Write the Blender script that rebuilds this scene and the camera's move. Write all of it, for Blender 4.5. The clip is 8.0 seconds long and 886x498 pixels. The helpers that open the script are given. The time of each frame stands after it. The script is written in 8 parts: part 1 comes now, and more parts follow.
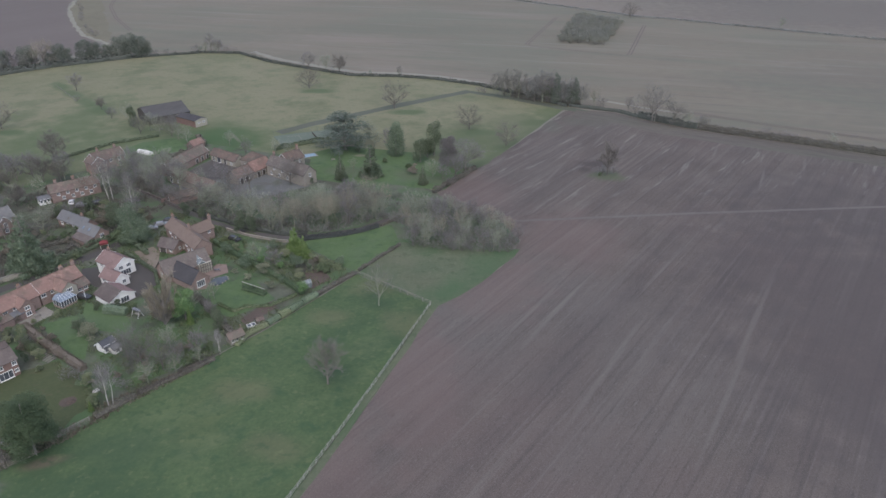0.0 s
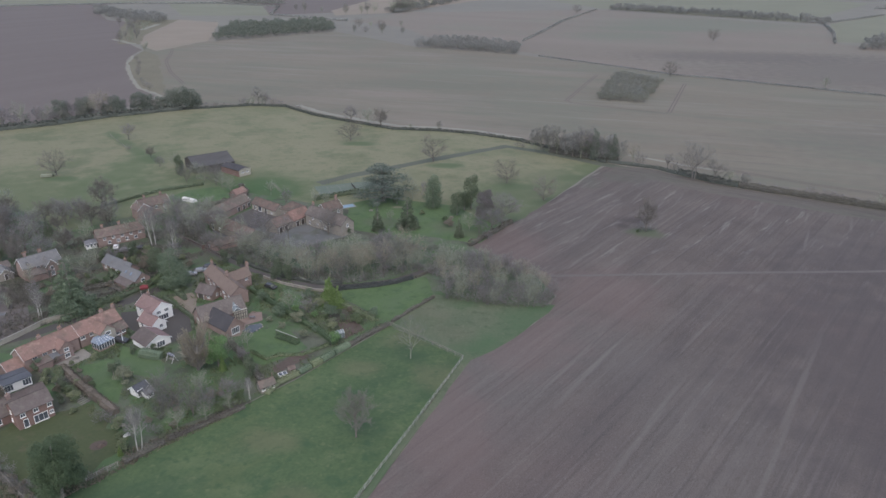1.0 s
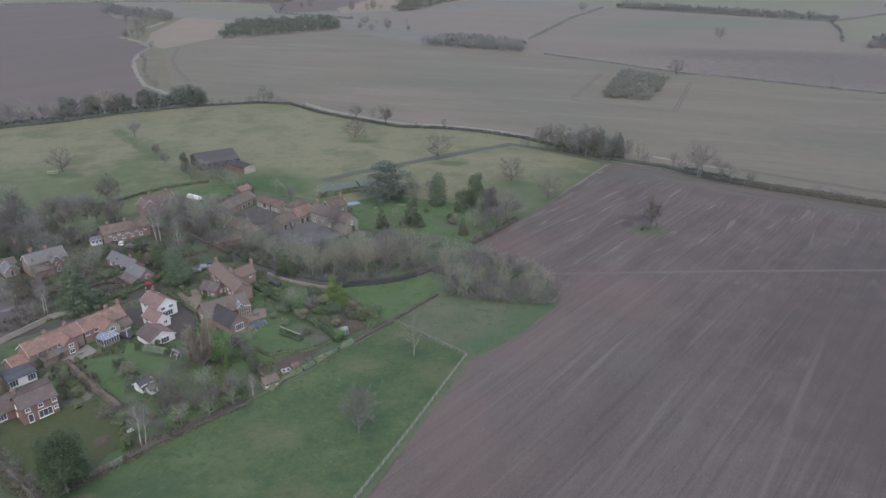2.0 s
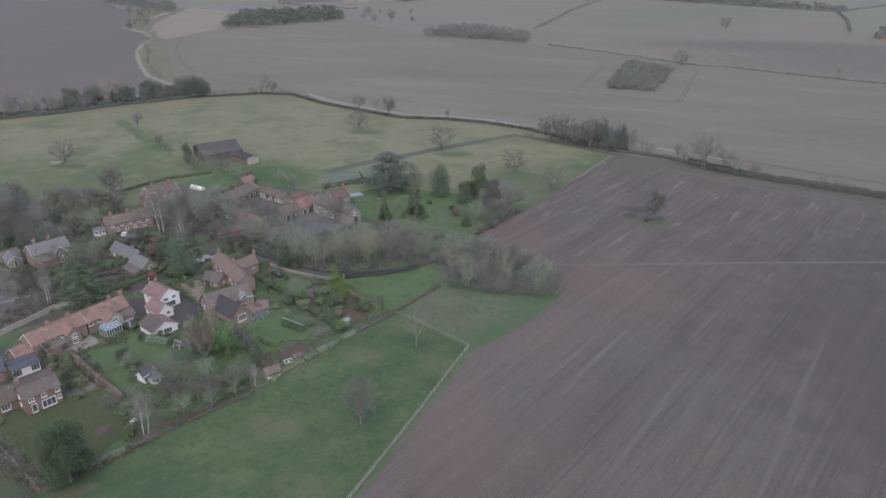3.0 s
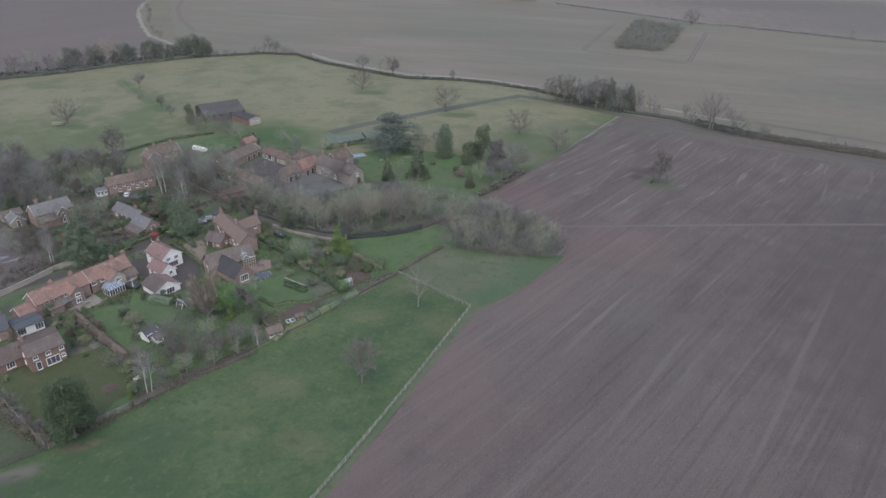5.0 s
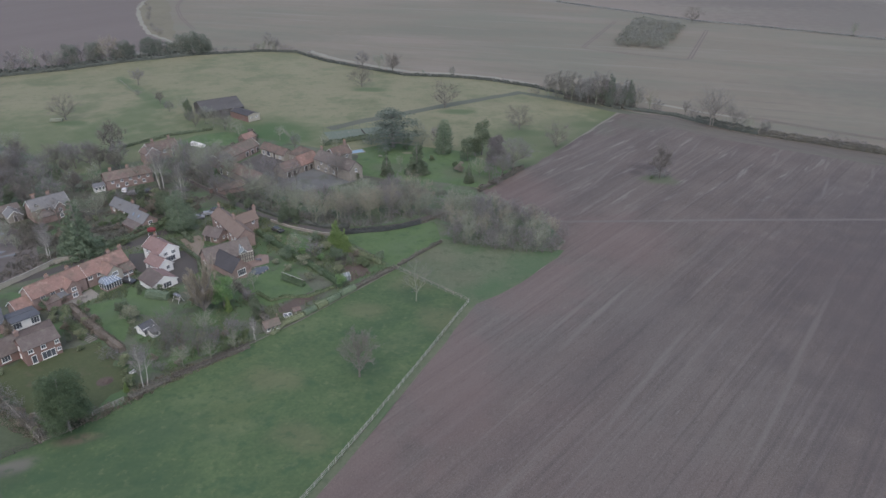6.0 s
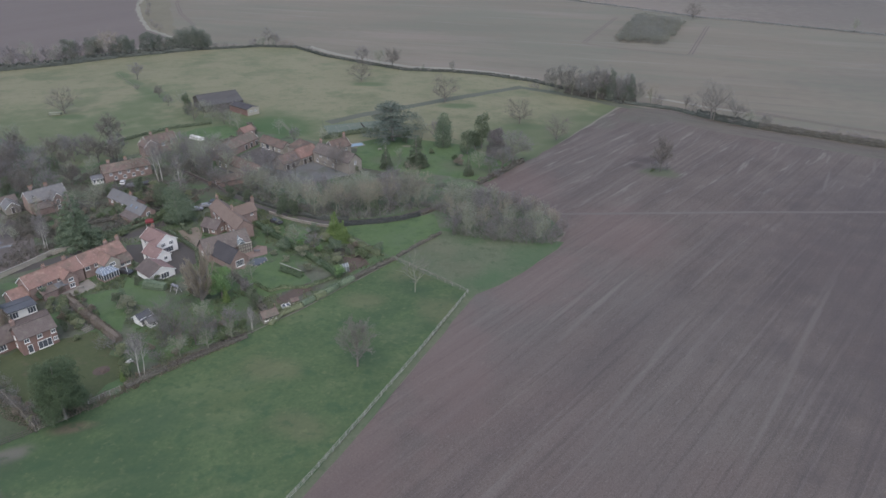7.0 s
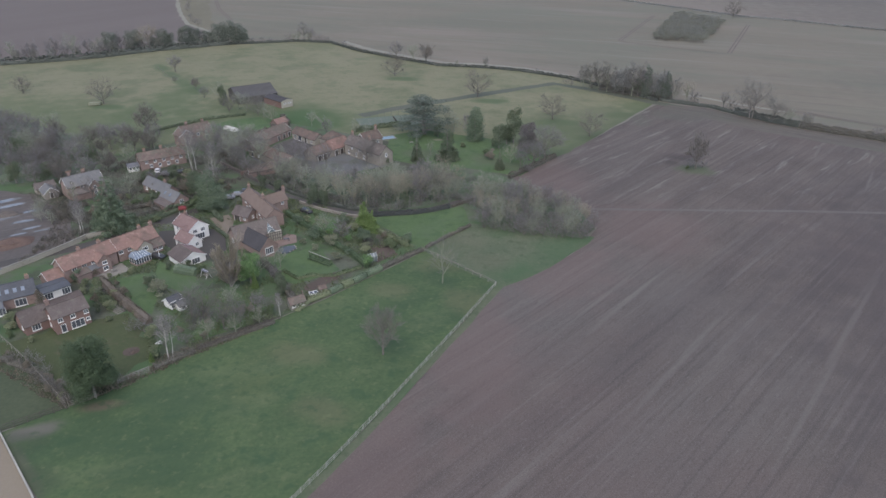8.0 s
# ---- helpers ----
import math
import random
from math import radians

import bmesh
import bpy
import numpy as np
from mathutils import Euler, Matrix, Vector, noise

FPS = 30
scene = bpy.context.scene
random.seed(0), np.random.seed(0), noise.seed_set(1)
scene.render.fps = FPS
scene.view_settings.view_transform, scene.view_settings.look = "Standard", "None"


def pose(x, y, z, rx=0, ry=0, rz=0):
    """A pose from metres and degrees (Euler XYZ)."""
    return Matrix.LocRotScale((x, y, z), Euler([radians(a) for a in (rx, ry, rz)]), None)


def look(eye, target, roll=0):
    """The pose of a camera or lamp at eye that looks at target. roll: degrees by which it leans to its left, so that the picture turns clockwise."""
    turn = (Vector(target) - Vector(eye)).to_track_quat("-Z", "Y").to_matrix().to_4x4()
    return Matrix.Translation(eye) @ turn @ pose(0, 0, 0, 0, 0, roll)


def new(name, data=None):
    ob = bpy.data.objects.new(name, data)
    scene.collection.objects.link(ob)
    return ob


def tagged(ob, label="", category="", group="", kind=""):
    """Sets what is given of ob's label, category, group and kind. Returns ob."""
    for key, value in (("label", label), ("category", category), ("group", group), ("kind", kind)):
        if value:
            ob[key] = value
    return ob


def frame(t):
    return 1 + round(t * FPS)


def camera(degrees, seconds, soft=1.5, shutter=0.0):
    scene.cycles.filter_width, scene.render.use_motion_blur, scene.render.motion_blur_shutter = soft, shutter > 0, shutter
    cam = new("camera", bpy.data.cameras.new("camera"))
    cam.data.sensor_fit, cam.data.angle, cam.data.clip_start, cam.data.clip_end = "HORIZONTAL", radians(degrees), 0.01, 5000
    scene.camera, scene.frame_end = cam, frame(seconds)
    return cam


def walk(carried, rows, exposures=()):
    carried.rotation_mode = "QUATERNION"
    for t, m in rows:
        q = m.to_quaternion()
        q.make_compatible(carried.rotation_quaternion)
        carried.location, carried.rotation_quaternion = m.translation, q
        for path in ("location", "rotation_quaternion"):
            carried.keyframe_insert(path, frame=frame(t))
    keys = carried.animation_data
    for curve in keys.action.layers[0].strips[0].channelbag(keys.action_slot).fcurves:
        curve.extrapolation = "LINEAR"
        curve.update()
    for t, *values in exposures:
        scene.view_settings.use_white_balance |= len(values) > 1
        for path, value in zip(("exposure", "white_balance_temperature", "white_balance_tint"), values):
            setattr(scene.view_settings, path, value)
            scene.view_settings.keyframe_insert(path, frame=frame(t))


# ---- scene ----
cam = camera(65.38, 8.0)
# seconds, x, y, z, heading, pitch, roll
PATH = [
    (0.0, 0.00, 0.00, 96.80, 0.00, -26.81, 0.09),
    (0.1, 0.06, 0.11, 96.78, 0.33, -26.64, 0.08),
    (0.2, 0.11, 0.22, 96.77, 1.01, -26.51, 0.07),
    (0.3, 0.17, 0.33, 96.75, 1.58, -26.15, 0.07),
    (0.4, 0.23, 0.44, 96.74, 2.26, -25.75, 0.06),
    (0.5, 0.29, 0.55, 96.72, 2.78, -25.27, 0.05),
    (0.7, 0.43, 0.67, 96.70, 3.04, -24.07, 0.08),
    (1.0, 0.65, 0.85, 96.66, 3.37, -22.49, 0.12),
    (1.2, 0.74, 0.84, 96.58, 3.43, -22.10, 0.12),
    (1.5, 0.86, 0.81, 96.45, 3.57, -21.54, 0.13),
    (2.0, 1.11, 0.83, 96.35, 3.85, -22.63, 0.10),
    (2.2, 1.19, 0.88, 96.31, 3.97, -23.04, 0.09),
    (3.3, 1.63, 1.17, 96.11, 4.35, -23.45, 0.03),
    (3.5, 1.71, 1.22, 96.08, 4.48, -23.80, 0.02),
    (3.7, 1.79, 1.29, 96.10, 4.52, -24.81, 0.02),
    (4.0, 1.91, 1.39, 96.14, 4.56, -25.76, 0.02),
    (4.5, 2.21, 1.63, 95.92, 4.69, -26.17, -0.03),
    (4.7, 2.32, 1.70, 95.52, 4.72, -26.24, -0.03),
    (5.8, 2.93, 2.07, 93.31, 4.78, -26.44, -0.05),
    (6.0, 3.05, 2.14, 92.91, 4.80, -26.32, -0.06),
    (6.5, 3.30, 2.18, 91.63, 4.84, -26.35, -0.07),
    (7.0, 3.40, 2.14, 90.43, 4.84, -26.40, -0.02),
    (7.5, 3.46, 2.04, 89.13, 5.15, -26.38, -0.04),
    (7.6, 3.52, 2.05, 88.87, 6.06, -26.52, -0.04),
    (7.7, 3.60, 2.08, 88.60, 6.59, -26.52, -0.03),
    (7.8, 3.70, 2.11, 88.34, 6.95, -26.46, -0.03),
    (7.9, 3.81, 2.15, 88.07, 7.32, -26.45, -0.03),
    (8.0, 3.93, 2.19, 87.81, 7.66, -26.40, -0.03),
]
walk(cam, [(t, pose(x, y, z, 90 + p, 0, h) @ pose(0, 0, 0, 0, 0, r)) for t, x, y, z, h, p, r in PATH],
     exposures=[(0.0, 0.60, 6800, 10), (8.0, 0.60, 6800, 10)])

# ---- light: an overcast winter day ----
world = bpy.data.worlds.new("overcast_sky")
scene.world = world
world.use_nodes = True
wn = world.node_tree
sky = wn.nodes.new("ShaderNodeTexSky")
sky.sky_type = "NISHITA"
sky.sun_disc = False
sky.sun_elevation, sky.sun_rotation = radians(58), radians(178)
sky.air_density, sky.dust_density, sky.ozone_density = 1.0, 2.0, 1.5
wn.nodes["Background"].inputs["Strength"].default_value = 0.17
wn.links.new(sky.outputs[0], wn.nodes["Background"].inputs["Color"])
sun = new("sun", bpy.data.lights.new("sun", "SUN"))
sun.data.energy, sun.data.angle, sun.data.color = 0.85, radians(120), (1.0, 0.98, 0.96)
sun.matrix_world = look((0, 0, 200), (-6, 44, 126))


# ---- materials ----
def material(name, low, high, grain=2.0, patch=0.08, rough=0.9, bump=0.3, metal=0.0, island=0.0, each=0.0, stretch=None, spec=0.2, contrast=0.5):
    """A surface of two colours mixed by a fine grain and by broad patches, in metres."""
    m = bpy.data.materials.new(name)
    m.use_nodes = True
    nt = m.node_tree
    n, l = nt.nodes, nt.links
    b = n["Principled BSDF"]
    b.inputs["Roughness"].default_value, b.inputs["Metallic"].default_value = rough, metal
    b.inputs["Specular IOR Level"].default_value = spec
    geo = n.new("ShaderNodeNewGeometry")
    src = geo.outputs["Position"]
    if stretch:
        mp = n.new("ShaderNodeMapping")
        mp.vector_type = "TEXTURE"
        mp.inputs["Rotation"].default_value = (0, 0, radians(stretch[0]))
        mp.inputs["Scale"].default_value = (stretch[1], 1, 1)
        l.new(src, mp.inputs["Vector"])
        src = mp.outputs["Vector"]
    fine, broad = n.new("ShaderNodeTexNoise"), n.new("ShaderNodeTexNoise")
    for node, s, d in ((fine, grain, 4), (broad, patch, 3)):
        node.inputs["Scale"].default_value, node.inputs["Detail"].default_value = s, d
        l.new(src, node.inputs["Vector"])
    add = n.new("ShaderNodeMath")
    add.operation = "MULTIPLY_ADD"
    add.inputs[1].default_value = 0.5
    half = n.new("ShaderNodeMath")
    half.operation = "MULTIPLY"
    half.inputs[1].default_value = 0.5
    l.new(fine.outputs["Fac"], add.inputs[0])
    l.new(broad.outputs["Fac"], half.inputs[0])
    l.new(half.outputs[0], add.inputs[2])
    value = add.outputs[0]
    for amount, out in ((island, geo.outputs["Random Per Island"]), (each, None)):
        if amount:
            if out is None:
                out = n.new("ShaderNodeObjectInfo").outputs["Random"]
            ma = n.new("ShaderNodeMath")
            ma.operation = "MULTIPLY_ADD"
            l.new(out, ma.inputs[0])
            ma.inputs[1].default_value = amount
            l.new(value, ma.inputs[2])
            sub = n.new("ShaderNodeMath")
            sub.operation = "SUBTRACT"
            sub.inputs[1].default_value = amount / 2
            l.new(ma.outputs[0], sub.inputs[0])
            value = sub.outputs[0]
    ramp = n.new("ShaderNodeValToRGB")
    w = contrast * 0.5
    ramp.color_ramp.elements[0].position, ramp.color_ramp.elements[1].position = 0.5 - w * 0.6, 0.5 + w * 0.6
    ramp.color_ramp.elements[0].color, ramp.color_ramp.elements[1].color = (*low, 1), (*high, 1)
    l.new(value, ramp.inputs[0])
    l.new(ramp.outputs[0], b.inputs["Base Color"])
    if bump:
        bp = n.new("ShaderNodeBump")
        bp.inputs["Strength"].default_value, bp.inputs["Distance"].default_value = bump, 0.1
        l.new(fine.outputs["Fac"], bp.inputs["Height"])
        l.new(bp.outputs[0], b.inputs["Normal"])
    return m


def overlay(m, colour, size, low, high, amount=1.0, stretch=None, seed=0.0, north=None):
    """Lays patches of another colour over a material: size per metre, from low to high of the noise."""
    nt = m.node_tree
    n, l = nt.nodes, nt.links
    b = n["Principled BSDF"]
    old = b.inputs["Base Color"].links[0].from_socket
    geo = n.new("ShaderNodeNewGeometry")
    mp = n.new("ShaderNodeMapping")
    mp.vector_type = "TEXTURE"
    mp.inputs["Location"].default_value = (seed, seed * 0.7, 0)
    if stretch:
        mp.inputs["Rotation"].default_value = (0, 0, radians(stretch[0]))
        mp.inputs["Scale"].default_value = (stretch[1], 1, 1)
    l.new(geo.outputs["Position"], mp.inputs["Vector"])
    t = n.new("ShaderNodeTexNoise")
    t.inputs["Scale"].default_value, t.inputs["Detail"].default_value, t.inputs["Roughness"].default_value = size, 5, 0.6
    l.new(mp.outputs[0], t.inputs["Vector"])
    r = n.new("ShaderNodeMapRange")
    r.inputs["From Min"].default_value, r.inputs["From Max"].default_value = low, high
    r.inputs["To Max"].default_value = amount
    l.new(t.outputs["Fac"], r.inputs["Value"])
    share = r.outputs[0]
    if north:
        axes, rise, both = n.new("ShaderNodeSeparateXYZ"), n.new("ShaderNodeMapRange"), n.new("ShaderNodeMath")
        l.new(geo.outputs["Position"], axes.inputs[0])
        rise.inputs["From Min"].default_value, rise.inputs["From Max"].default_value = north
        l.new(axes.outputs["Y"], rise.inputs["Value"])
        both.operation = "MULTIPLY"
        l.new(share, both.inputs[0])
        l.new(rise.outputs[0], both.inputs[1])
        share = both.outputs[0]
    mix = n.new("ShaderNodeMix")
    mix.data_type = "RGBA"
    l.new(share, mix.inputs[0])
    l.new(old, mix.inputs[6])
    mix.inputs[7].default_value = (*colour, 1)
    l.new(mix.outputs[2], b.inputs["Base Color"])
    return m


def zone(m, colour, spots, amount=1.0, ragged=0.35, turn=0):
    """Mixes a colour into a ground material over soft-edged spots (x, y, half width, half depth)."""
    n, l = m.node_tree.nodes, m.node_tree.links
    b = next(k for k in n if k.type == "BSDF_PRINCIPLED")
    geo = n.new("ShaderNodeNewGeometry")
    t = n.new("ShaderNodeTexNoise")
    t.inputs["Scale"].default_value, t.inputs["Detail"].default_value = 0.12, 5
    l.new(geo.outputs["Position"], t.inputs["Vector"])
    for x, y, wide, deep in spots:
        old = b.inputs["Base Color"].links[0].from_socket
        mp = n.new("ShaderNodeMapping")
        mp.vector_type = "TEXTURE"
        mp.inputs["Location"].default_value = (x, y, 0)
        mp.inputs["Scale"].default_value = (wide, deep, 1000)
        mp.inputs["Rotation"].default_value = (0, 0, radians(turn))
        l.new(geo.outputs["Position"], mp.inputs["Vector"])
        d = n.new("ShaderNodeVectorMath")
        d.operation = "LENGTH"
        l.new(mp.outputs[0], d.inputs[0])
        j = n.new("ShaderNodeMath")
        j.operation = "MULTIPLY_ADD"
        l.new(t.outputs["Fac"], j.inputs[0])
        j.inputs[1].default_value = ragged * 4
        l.new(d.outputs["Value"], j.inputs[2])
        r = n.new("ShaderNodeMapRange")
        r.interpolation_type = "SMOOTHSTEP"
        r.inputs["From Min"].default_value, r.inputs["From Max"].default_value = 1.25 + ragged * 2, 0.35 + ragged * 2
        r.inputs["To Max"].default_value = amount
        l.new(j.outputs[0], r.inputs["Value"])
        mix = n.new("ShaderNodeMix")
        mix.data_type = "RGBA"
        l.new(r.outputs[0], mix.inputs[0])
        l.new(old, mix.inputs[6])
        mix.inputs[7].default_value = (*colour, 1)
        l.new(mix.outputs[2], b.inputs["Base Color"])


FURROW = 53.8
M = {}
M["plough"] = material("ploughed_soil", (0.081, 0.067, 0.061), (0.134, 0.112, 0.100), 2.4, 0.05, bump=0.9, contrast=0.6)
overlay(M["plough"], (0.066, 0.056, 0.056), 0.11, 0.48, 0.62, 0.45, (FURROW, 24), 40)
overlay(M["plough"], (0.142, 0.126, 0.114), 0.17, 0.52, 0.66, 0.50, (FURROW, 30), 17)
overlay(M["plough"], (0.120, 0.088, 0.082), 0.012, 0.50, 0.70, 0.55, None, 90)
overlay(M["plough"], (0.108, 0.100, 0.094), 0.006, 0.48, 0.62, 0.50, None, 130)
overlay(M["plough"], (0.060, 0.051, 0.051), 0.75, 0.52, 0.64, 0.40, (FURROW, 50), 203)
overlay(M["plough"], (0.168, 0.150, 0.136), 0.60, 0.55, 0.68, 0.42, (FURROW, 38), 311)
overlay(M["plough"], (0.205, 0.187, 0.172), 0.30, 0.58, 0.67, 0.60, (FURROW, 8), 407, (185, 245))
overlay(M["plough"], (0.175, 0.154, 0.138), 5.5, 0.52, 0.66, 0.55, None, 503)
overlay(M["plough"], (0.052, 0.044, 0.042), 4.5, 0.54, 0.68, 0.55, None, 607)
overlay(M["plough"], (0.185, 0.166, 0.150), 1.7, 0.62, 0.72, 0.40, (FURROW, 4), 71)
overlay(M["plough"], (0.054, 0.046, 0.046), 1.5, 0.60, 0.70, 0.40, (FURROW, 5), 811)
zone(M["plough"], (0.150, 0.106, 0.098), [(14, 170, 18, 22), (-6, 125, 14, 28), (-22, 85, 13, 28), (12, 235, 16, 26), (40, 200, 20, 24)], 0.38)
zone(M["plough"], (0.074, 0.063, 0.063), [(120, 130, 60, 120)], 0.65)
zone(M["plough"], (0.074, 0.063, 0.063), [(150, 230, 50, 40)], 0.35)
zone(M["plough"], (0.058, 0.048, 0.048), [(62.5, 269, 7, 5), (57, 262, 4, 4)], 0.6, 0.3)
zone(M["plough"], (0.098, 0.098, 0.080), [(70, 332, 14, 12), (52, 322, 6, 12)], 0.55, 0.3)
zone(M["plough"], (0.165, 0.150, 0.134), [(30, 155.5, 26, 0.9), (38.7, 131, 26, 0.9), (22.6, 154, 30, 0.6), (80, 150, 28, 0.8), (62, 120, 28, 0.7)], 0.34, 0.3, 57.5)
zone(M["plough"], (0.086, 0.102, 0.064), [(64.4, 255.4, 7.0, 7.0)], 0.8, 0.5)
zone(M["plough"], (0.205, 0.186, 0.174), [(13, 257, 8, 1.6), (22, 271, 9, 1.4), (36, 294, 10, 1.2), (50, 318, 8, 1.0)], 0.22, 0.35, 60)
zone(M["plough"], (0.190, 0.172, 0.162), [(70, 300, 12, 0.7), (78, 290, 10, 0.6), (88, 298, 11, 0.6), (102, 290, 9, 0.6), (117, 284, 10, 0.7), (134, 276, 9, 0.6), (148, 268, 10, 0.7), (56, 283, 12, 0.6), (44, 258, 14, 0.7), (96, 262, 12, 0.6), (124, 252, 13, 0.6)], 0.26, 0.2, 63)
M["headland"] = material("headland_soil", (0.088, 0.079, 0.069), (0.132, 0.117, 0.103), 1.8, 0.05, bump=0.7, stretch=(-31, 5), contrast=0.6)
overlay(M["headland"], (0.064, 0.056, 0.054), 0.5, 0.52, 0.66, 0.45, (-31, 14), 31)
overlay(M["headland"], (0.092, 0.100, 0.072), 0.06, 0.48, 0.64, 0.35, (-31, 4), 283)
overlay(M["headland"], (0.150, 0.134, 0.120), 0.7, 0.56, 0.70, 0.40, (-31, 12), 57)
M["grass"] = material("paddock_grass", (0.051, 0.081, 0.040), (0.081, 0.115, 0.055), 1.2, 0.09, bump=0.5, contrast=0.6)
overlay(M["grass"], (0.036, 0.072, 0.038), 0.16, 0.55, 0.66, 0.65)
overlay(M["grass"], (0.040, 0.070, 0.038), 0.055, 0.55, 0.64, 0.55, (35, 2), 251)
overlay(M["grass"], (0.100, 0.118, 0.058), 0.06, 0.55, 0.66, 0.6, (35, 2), 333)
overlay(M["grass"], (0.104, 0.128, 0.068), 0.11, 0.54, 0.70, 0.6, (30, 2.5), 33)
overlay(M["grass"], (0.046, 0.076, 0.036), 0.55, 0.54, 0.68, 0.6, None, 61)
overlay(M["grass"], (0.105, 0.125, 0.062), 0.7, 0.58, 0.72, 0.5, None, 77)
zone(M["grass"], (0.114, 0.116, 0.068), [(-18, 168, 11, 6), (-10, 150, 7, 8), (-30, 152, 6, 5), (-45, 122, 8, 5), (-33, 104, 7, 5)], 0.5)
zone(M["grass"], (0.046, 0.076, 0.042), [(-24, 127, 6, 4), (-17, 158.5, 5, 3), (-62, 104, 10, 6)], 0.55)
zone(M["grass"], (0.126, 0.116, 0.102), [(-84.8, 91.6, 5.4, 2.6), (-87.5, 90.0, 3.0, 2.2)], 0.85, 0.25, 30)
zone(M["grass"], (0.112, 0.086, 0.068), [(-77, 99.6, 4.6, 1.8)], 0.7, 0.25, 20)
zone(M["grass"], (0.098, 0.094, 0.070), [(-80, 82, 10, 1.4)], 0.6, 0.25, -40)
zone(M["grass"], (0.044, 0.062, 0.038), [(-86, 88, 6, 4), (-78, 80, 7, 4)], 0.5)
overlay(M["grass"], (0.040, 0.074, 0.038), 0.42, 0.56, 0.68, 0.55, None, 141)
overlay(M["grass"], (0.120, 0.138, 0.074), 0.45, 0.58, 0.70, 0.45, None, 171)
M["darkgrass"] = material("dull_grass", (0.052, 0.066, 0.040), (0.078, 0.092, 0.056), 1.2, 0.09, bump=0.5, contrast=0.6)
M["rough_grass"] = material("rough_grass", (0.072, 0.096, 0.058), (0.120, 0.128, 0.086), 1.5, 0.10, bump=0.6, contrast=0.7)
overlay(M["rough_grass"], (0.056, 0.078, 0.046), 0.35, 0.54, 0.68, 0.6, None, 261)
overlay(M["rough_grass"], (0.150, 0.142, 0.100), 0.8, 0.58, 0.70, 0.5, None, 263)
overlay(M["rough_grass"], (0.060, 0.098, 0.050), 0.06, 0.50, 0.62, 0.6, None, 267)
zone(M["rough_grass"], (0.060, 0.102, 0.052), [(14, 180, 11, 9), (4, 166, 7, 10), (20, 190, 8, 5)], 0.6)
zone(M["rough_grass"], (0.118, 0.112, 0.078), [(-16, 182, 9, 9), (-6, 172, 7, 6)], 0.3)
M["pasture"] = material("winter_pasture", (0.149, 0.147, 0.092), (0.195, 0.186, 0.124), 0.8, 0.03, bump=0.3, contrast=0.8)
overlay(M["pasture"], (0.100, 0.116, 0.064), 0.013, 0.50, 0.64, 0.6, None, 21)
overlay(M["pasture"], (0.094, 0.112, 0.064), 0.04, 0.52, 0.64, 0.6, None, 221)
overlay(M["pasture"], (0.180, 0.164, 0.112), 0.03, 0.54, 0.74, 0.6, None, 5)
overlay(M["pasture"], (0.100, 0.112, 0.064), 0.07, 0.50, 0.66, 0.45, None, 111)
overlay(M["pasture"], (0.178, 0.166, 0.112), 0.22, 0.54, 0.68, 0.35, None, 117)
overlay(M["pasture"], (0.092, 0.108, 0.060), 0.35, 0.56, 0.68, 0.5, None, 119)
overlay(M["pasture"], (0.170, 0.150, 0.104), 0.10, 0.54, 0.72, 0.4, (15, 1.5), 113)
zone(M["pasture"], (0.070, 0.104, 0.054), [(-222, 400, 14, 5), (-206, 382, 14, 5), (-190, 364, 14, 5), (-176, 348, 14, 6)], 0.7, 0.2, -48)
zone(M["pasture"], (0.078, 0.106, 0.054), [(-230, 270, 150, 62), (-110, 300, 60, 34), (10, 285, 26, 40), (-178, 330, 16, 60), (56, 343, 14, 18)], 0.6)
zone(M["pasture"], (0.072, 0.104, 0.054), [(16, 312, 11, 6), (30, 289, 9, 6), (-18, 346, 10, 6), (-71, 390, 12, 6), (-202, 310, 12, 5), (44, 328, 9, 7)], 0.8, 0.2)
zone(M["pasture"], (0.056, 0.096, 0.042), [(-104, 308, 17, 12), (-95, 295, 16, 11), (-110, 299, 12, 9)], 0.75, 0.25)
zone(M["pasture"], (0.150, 0.140, 0.110), [(-96, 306, 1.2, 6), (-93, 301, 1.0, 5)], 0.6, 0.3, 30)
zone(M["pasture"], (0.082, 0.102, 0.060), [(29, 290, 62, 5), (8, 254, 20, 6)], 0.7, 0.3, 61)
zone(M["pasture"], (0.092, 0.108, 0.064), [(38, 326, 22, 24), (20, 300, 16, 22)], 0.55, 0.3)
M["ride"] = material("darker_trodden_grass", (0.080, 0.088, 0.068), (0.108, 0.114, 0.090), 0.8, 0.06, bump=0.3, contrast=0.8)
M["stubble"] = material("stubble", (0.138, 0.121, 0.096), (0.181, 0.161, 0.128), 0.6, 0.02, bump=0.3, stretch=(-16, 5), contrast=0.7)
overlay(M["stubble"], (0.138, 0.136, 0.106), 0.05, 0.5, 0.66, 0.8, (-16, 9), 12)
overlay(M["stubble"], (0.136, 0.138, 0.108), 0.007, 0.46, 0.60, 0.6, None, 212)
overlay(M["stubble"], (0.205, 0.176, 0.150), 0.012, 0.52, 0.64, 0.5, (-16, 3), 217)
overlay(M["stubble"], (0.120, 0.104, 0.092), 0.25, 0.56, 0.70, 0.6, (-16, 22), 91)
overlay(M["stubble"], (0.216, 0.196, 0.172), 0.09, 0.58, 0.75, 0.6, (-16, 14), 3)
zone(M["stubble"], (0.124, 0.112, 0.096), [(330, 330, 200, 90), (420, 430, 240, 130), (250, 420, 110, 40)], 0.32)
